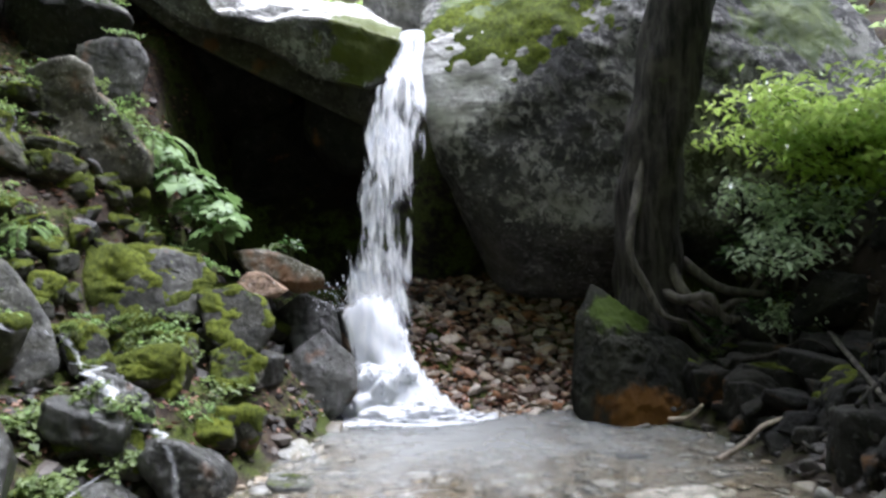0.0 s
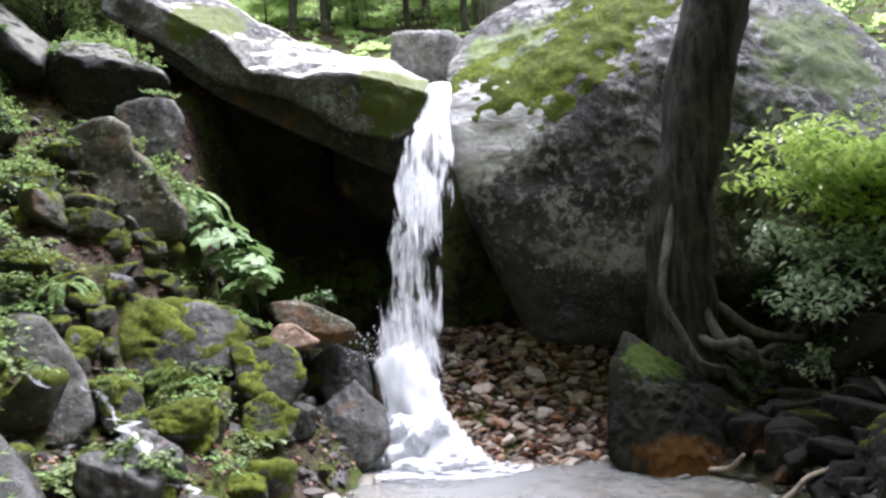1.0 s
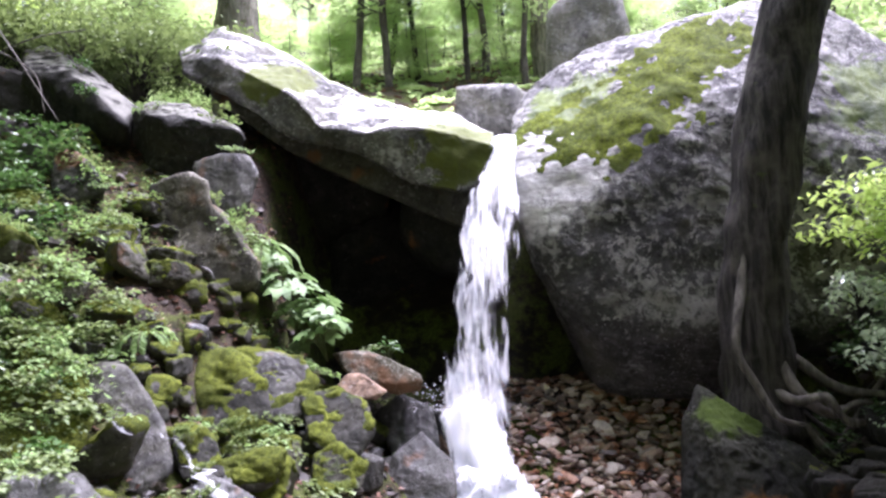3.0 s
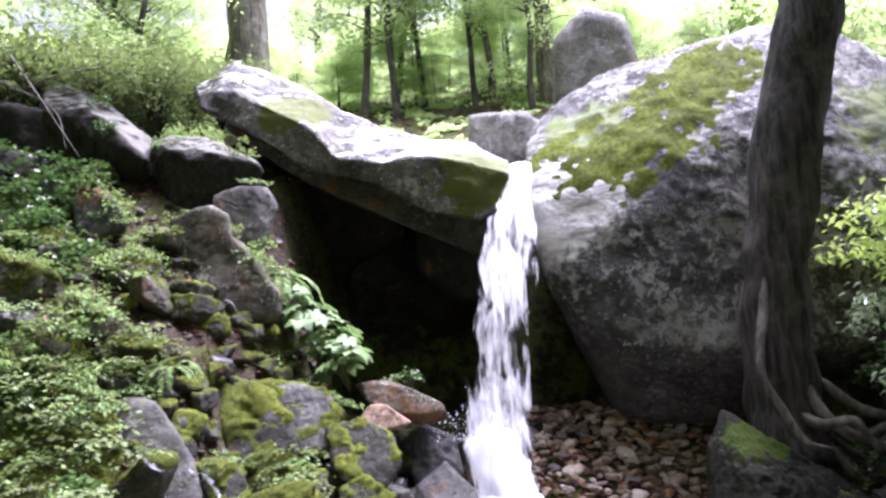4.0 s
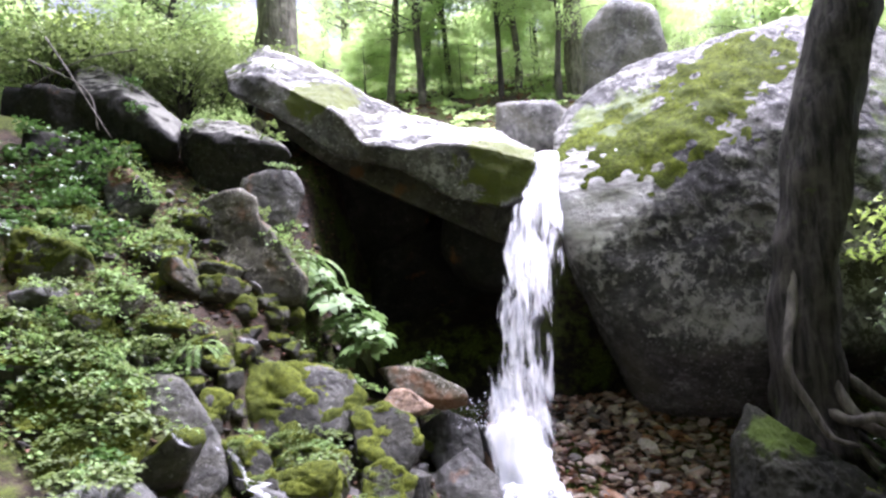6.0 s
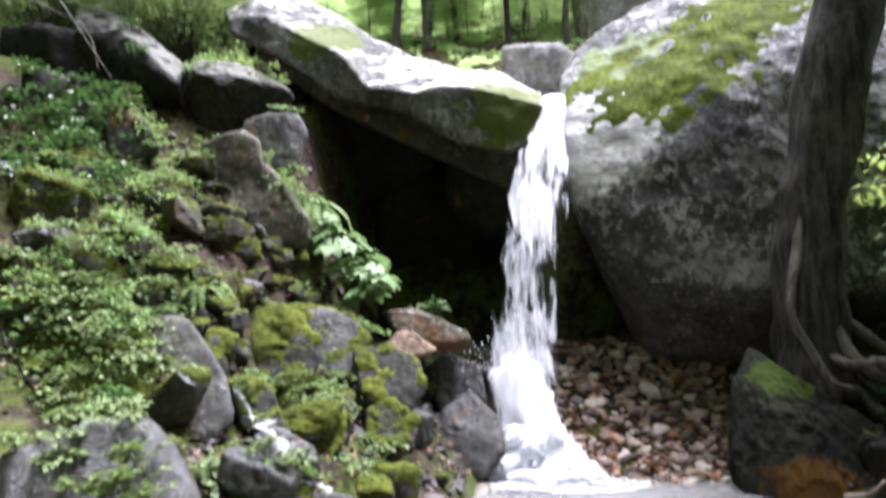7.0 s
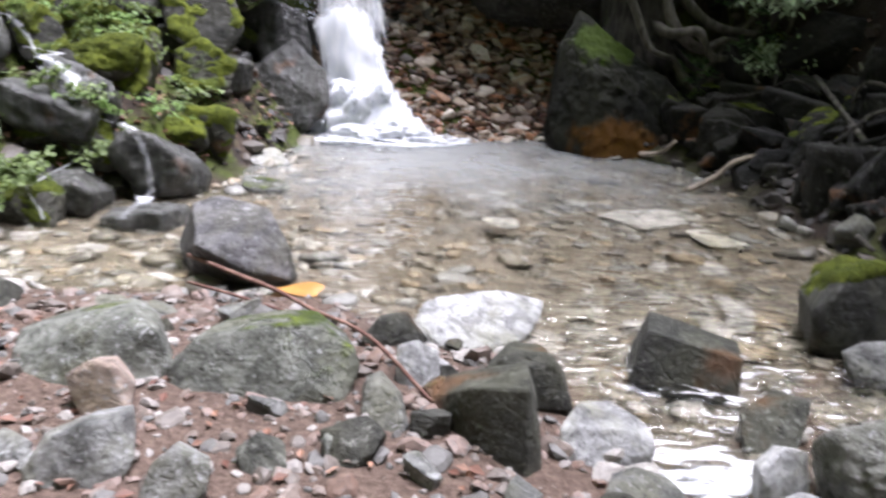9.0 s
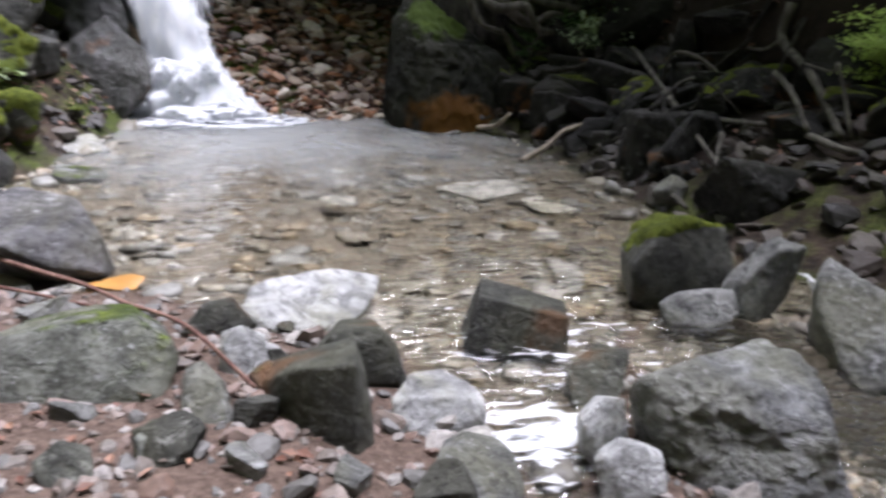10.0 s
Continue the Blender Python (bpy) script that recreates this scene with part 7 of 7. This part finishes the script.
part("crown", mesh("crown", *leaf_cloud(rng, np.concatenate([np.array(t) + rng.normal(0, 1, (140, 3)) * (0.5, 0.5, 0.12) for t in twig_ends]), 0.17, 0.2, 0.5), FRESH, False), near_tree, "dense leafy crown, out of view, set to shade the bank")
rng = np.random.default_rng(17)
for k in range(12):
    x, y = rng.uniform(-0.08, 0.14), rng.uniform(-0.16, -0.06)
    away = rng.uniform(-0.2, 0.55)
    far = rng.uniform(1.0, 2.5)
    pts = [(x, y, rng.uniform(0.0, 0.4))]
    for u in (0.2, 0.36, 0.52, 0.68, 0.84, 1.0):
        px, py = x + far * u * math.cos(away) * 1.1 + rng.normal(0, 0.11), y - far * u * (0.08 + abs(math.sin(away)) * 0.55) + rng.normal(0, 0.09)
        pts.append((px, py, ground_z(1.95 + px, 7.0 + py) - 1.0 + rng.uniform(-0.02, 0.16)))
    line = bend(pts, 6)
    part("root", mesh("root", *tube(line, np.linspace(rng.uniform(0.02, 0.04), 0.009, len(line)), 7, 0.5, 5 + k), BARK if k % 3 else DULLBARK), near_tree, "winding bare root")


def crown_spots(rng, tips, per, wide, thick):
    return np.concatenate([np.array(t) + rng.normal(0, 1, (per, 3)) * (wide, wide, thick) for t in tips])


def tree(seed, height, radius, clear, spread, tips, per, size, stuff, bark, label, lean=0.0):
    """A tapered trunk, limbs, and a crown of flat leaf sprays."""
    rng = np.random.default_rng(seed)
    root = tagged(new("tree"), label, "tree", "trees of the hillside")
    way = rng.uniform(0, 6.28)
    pts = [(lean * height * u * math.cos(way) + rng.normal(0, 0.02 * height * u), lean * height * u * math.sin(way) + rng.normal(0, 0.02 * height * u), height * u - 0.4) for u in (0, 0.15, 0.35, 0.6, 0.8, 1.0)]
    shapes, ends = [trunk_shape(pts, [radius * 1.35, radius, radius * 0.85, radius * 0.6, radius * 0.4, radius * 0.1], 4, 9)], []
    line = bend(pts, 8)
    for k in range(tips):
        u = rng.uniform(clear, 1.0)
        foot = line[int(u * (len(line) - 1))]
        a, far = rng.uniform(0, 6.28), spread * rng.uniform(0.35, 1.0) * (1.15 - 0.6 * u)
        end = foot + Vector((far * math.cos(a), far * math.sin(a), far * rng.uniform(-0.05, 0.45)))
        shapes.append(tube(bend([foot, foot.lerp(end, 0.5) + Vector((0, 0, 0.12 * far)), end], 3), np.linspace(radius * 0.28 * (1.2 - u), 0.006, 7), 5))
        ends += [end, foot.lerp(end, 0.65)]
    part("trunk", mesh("trunk", *join(shapes), bark), root)
    v, f = leaf_cloud(rng, crown_spots(rng, ends, per, 0.30 * spread / 2, 0.045), size, 0.2, 0.5)
    part("crown", mesh("crown", v, f, stuff, False), root)
    return root


kinds = [tree(61, 9.0, 0.10, 0.30, 2.2, 40, 85, 0.12, CANOPY, DULLBARK, "slim dark-stemmed tree with layered light green leaves", 0.05),
         tree(62, 7.0, 0.07, 0.28, 2.0, 36, 85, 0.11, CANOPY, BARK, "young leaning tree with sprays of pale green leaves", 0.12),
         tree(63, 13.0, 0.24, 0.3, 3.2, 54, 60, 0.13, CANOPY, PALEBARK, "tall grey-barked forest tree with green crown", 0.02),
         tree(64, 3.2, 0.03, 0.25, 1.5, 22, 110, 0.10, CANOPY, BARK, "low bright green sapling of the undergrowth", 0.1)]


def plant_tree(kind, x, y, turn, size=1.0, first=False):
    z = ground_z(x, y) - 0.05
    if first:
        put(kinds[kind], x, y, z, turn, size)
    else:
        again(kinds[kind], x, y, z, turn, size)


plant_tree(0, -3.3, 17.2, 0, 1.0, True)
plant_tree(1, -1.3, 17.0, 40, 1.0, True)
plant_tree(2, -9.5, 15.0, 90, 1.2, True)
old_tree = put(tree(65, 15.0, 0.40, 0.45, 3.4, 40, 150, 0.13, CANOPY, PALEBARK, "thick grey mossy trunk of an old forest tree", 0.0), -5.05, 12.0, ground_z(-5.05, 12.0) - 0.05)
plant_tree(3, -8.0, 14.0, 0, 1.0, True)
for kind, x, y, turn, size in ((2, 0.55, 17.0, 30, 0.95), (0, 0.1, 16.5, 110, 0.8), (0, -4.2, 17.3, 200, 1.0), (1, -2.7, 18.5, 10, 1.2), (0, -0.95, 18.2, 300, 1.0), (1, -3.7, 19.0, 160, 1.2),
                               (2, 5.6, 18.0, 60, 0.9), (0, 7.4, 17.0, 20, 1.0), (1, 4.4, 16.0, 140, 1.0), (3, 5.0, 13.5, 10, 1.2), (3, 3.6, 13.0, 100, 1.0), (3, 6.4, 12.6, 100, 1.2), (0, 9.5, 19.0, 220, 1.0), (0, -8.0, 12.0, 20, 0.9), (1, -7.2, 10.5, 120, 0.8), (0, -6.3, 10.5, 10, 0.7), (1, -9.0, 9.5, 200, 0.9)):
    plant_tree(kind, x, y, turn, size)
rng = np.random.default_rng(91)
for k in range(13):
    x, y = rng.uniform(-17, 5), rng.uniform(19.5, 42)
    plant_tree(int(rng.choice(3, p=(0.4, 0.3, 0.3))), x, y, rng.uniform(0, 360), rng.uniform(0.6, 1.0))
for k in range(22):
    x, y = rng.uniform(-11, 9), rng.uniform(11.0, 24)
    if not (-6.5 < x < 3.2 and y < 16.5):
        plant_tree(3, x, y, rng.uniform(0, 360), rng.uniform(0.5, 1.2))
for k in range(30):
    x, y = rng.uniform(-11, 5), rng.uniform(16.5, 27)
    plant_tree(3, x, y, rng.uniform(0, 360), rng.uniform(0.6, 1.15))
for k in range(12):
    x, y = rng.uniform(-9.0, -6.0), rng.uniform(8.2, 10.8)
    plant_tree(3, x, y, rng.uniform(0, 360), rng.uniform(0.4, 0.95))
# tangled thin branches and root ends on the shaded bank
rng = np.random.default_rng(303)
for k in range(22):
    x, y = rng.uniform(2.3, 3.9), rng.uniform(3.2, 6.2)
    a, far = rng.uniform(0, 6.28), rng.uniform(0.35, 0.9)
    pts = []
    for u in (0.0, 0.3, 0.6, 1.0):
        px, py = x + far * u * math.cos(a) + rng.normal(0, 0.05), y + far * u * math.sin(a) + rng.normal(0, 0.05)
        pts.append((px, py, top_z(px, py) + 0.02 + 0.22 * math.sin(3.0 * u) * rng.uniform(0, 1)))
    stick("branch", pts, rng.uniform(0.010, 0.026), 0.006, (BARK, DULLBARK)[k % 2], ("dark bare branch tangled on the shaded bank", "bare grey branch lying on the shaded bank")[k % 2], "branch", 6, "fallen branches of the bank")
# saplings and two tall trees added on top of the bank to shade it
for x, y, turn, size in ((4.9, 5.3, 30, 1.3), (5.4, 6.2, 130, 1.3), (4.8, 4.2, 220, 1.25), (5.9, 5.2, 300, 1.4)):
    plant_tree(3, x, y, turn, size)
for x, y, turn, size in ((7.0, 4.4, 30, 0.75), (5.6, 4.3, 80, 0.65)):
    plant_tree(2, x, y, turn, size)
# dense crowns added unseen behind the viewer to cut the light from there
for x, y, turn, size in ((-3.5, -5.0, 10, 0.9), (0.5, -6.0, 80, 1.0), (4.5, -4.5, 150, 0.9), (-6.5, -2.0, 220, 0.9), (-1.5, -8.5, 300, 1.2), (3.0, -9.0, 40, 1.2), (-8.0, -6.0, 200, 1.2)):
    plant_tree(2, x, y, turn, size)
    plant_tree(3, x + 1.0, y - 0.8, turn, 1.1)
shade_tree = put(tree(66, 11.0, 0.2, 0.16, 3.4, 70, 90, 0.19, DEEP, BARK, "dense dark green tree added unseen to hold back skylight", 0.02), -9.8, 3.4, ground_z(-9.8, 3.4) - 0.05, 20, 0.95)
for x, y, turn, size in ((-4.6, -3.0, 250, 0.9), (-5.9, 0.0, 70, 0.85), (-7.2, 2.6, 160, 0.85), (4.2, -3.4, 210, 0.9), (-8.2, 5.0, 40, 0.8), (-3.4, -7.2, 130, 1.1), (-9.0, -0.6, 20, 1.1), (6.4, -1.6, 80, 1.0), (3.4, -7.6, 170, 1.1), (6.8, 1.4, 290, 0.9)):
    again(shade_tree, x, y, ground_z(x, y) - 0.05, turn, size)
# unseen wood added beside and behind the viewer, which dims the low sky
for k in range(64):
    a = rng.uniform(math.radians(150), math.radians(390))
    r = rng.uniform(7, 20)
    x, y = r * math.cos(a), r * math.sin(a)
    if y < 4 and abs(x) + abs(y) > 7 and not (x > 3.5 and y > -5):
        plant_tree(int(rng.choice(4)), x, y, rng.uniform(0, 360), rng.uniform(0.8, 1.4))

# ---- the stone heap behind the fall, stone by stone ----
stone_heap = tagged(new("stone_heap"), "heap of loose broken brown stones behind the pool", "stone heap")
stone_heap.location = (0.7, 7.4, 0.0)


def heap_stone():
    m, nt = blank("heap_stone")
    pos, up = n_place(nt)
    ramp = nt.nodes.new("ShaderNodeValToRGB")
    tones = [(0.34, 0.23, 0.15), (0.20, 0.15, 0.12), (0.48, 0.40, 0.32), (0.38, 0.17, 0.08), (0.40, 0.31, 0.23), (0.58, 0.52, 0.45)]
    for k, c in enumerate(tones):
        e = ramp.color_ramp.elements[k] if k < 2 else ramp.color_ramp.elements.new(k / 6)
        e.position, e.color = k / 6, (*c, 1)
    nt.links.new(n_random(nt), ramp.inputs[0])
    grit = n_noise(nt, pos, 40, 5, 0.7)
    col = n_mix(nt, n_step(nt, grit, 0.35, 0.75, 0, 0.6), ramp.outputs[0], (0.06, 0.05, 0.04))
    surface_out(nt, col, 0.6, n_bump(nt, grit, 0.7, 0.01), 0.5)
    return m


HEAPSTONE = heap_stone()
shapes = [mesh("stone", *s, HEAPSTONE, False) for s in pebble_shapes(12, 900, 0.5, 2, 60)]
rng = np.random.default_rng(13)
spots = spots_in(rng, 300, (-0.55, 6.75, 1.9, 8.6), lambda x, y, h: (h > 0.0) & (h < 1.1))
for (x, y), h in zip(spots, surface(spots[:, 0], spots[:, 1])):
    s = float(np.clip(rng.lognormal(-2.85, 0.38), 0.035, 0.13))
    ob = part("stone", shapes[rng.integers(12)], stone_heap)
    ob.matrix_local = pose(x - 0.7, y - 7.4, h + 0.25 * s, rng.normal(0, 20), rng.normal(0, 20), rng.uniform(0, 360)) @ Matrix.Diagonal((s, s, s, 1))

# a fallen leaf on the water
leaf = new("fallen_leaf", mesh("fallen_leaf", [(0.1 * math.cos(a) * (1 + 0.12 * math.sin(5 * a)), 0.065 * math.sin(a), 0.012 * math.sin(2 * a)) for a in np.linspace(0, 6.283, 18)[:-1]] + [(0, 0, 0.006)],
                               [(k, (k + 1) % 17, 17) for k in range(17)], leaf_stuff("orange_leaf", (0.40, 0.19, 0.04), (0.46, 0.24, 0.06), 0.4, 0.15)))
leaf.location = (-0.55, 2.85, 0.018)
tagged(leaf, "orange-brown fallen leaf floating by the stones", "leaf")
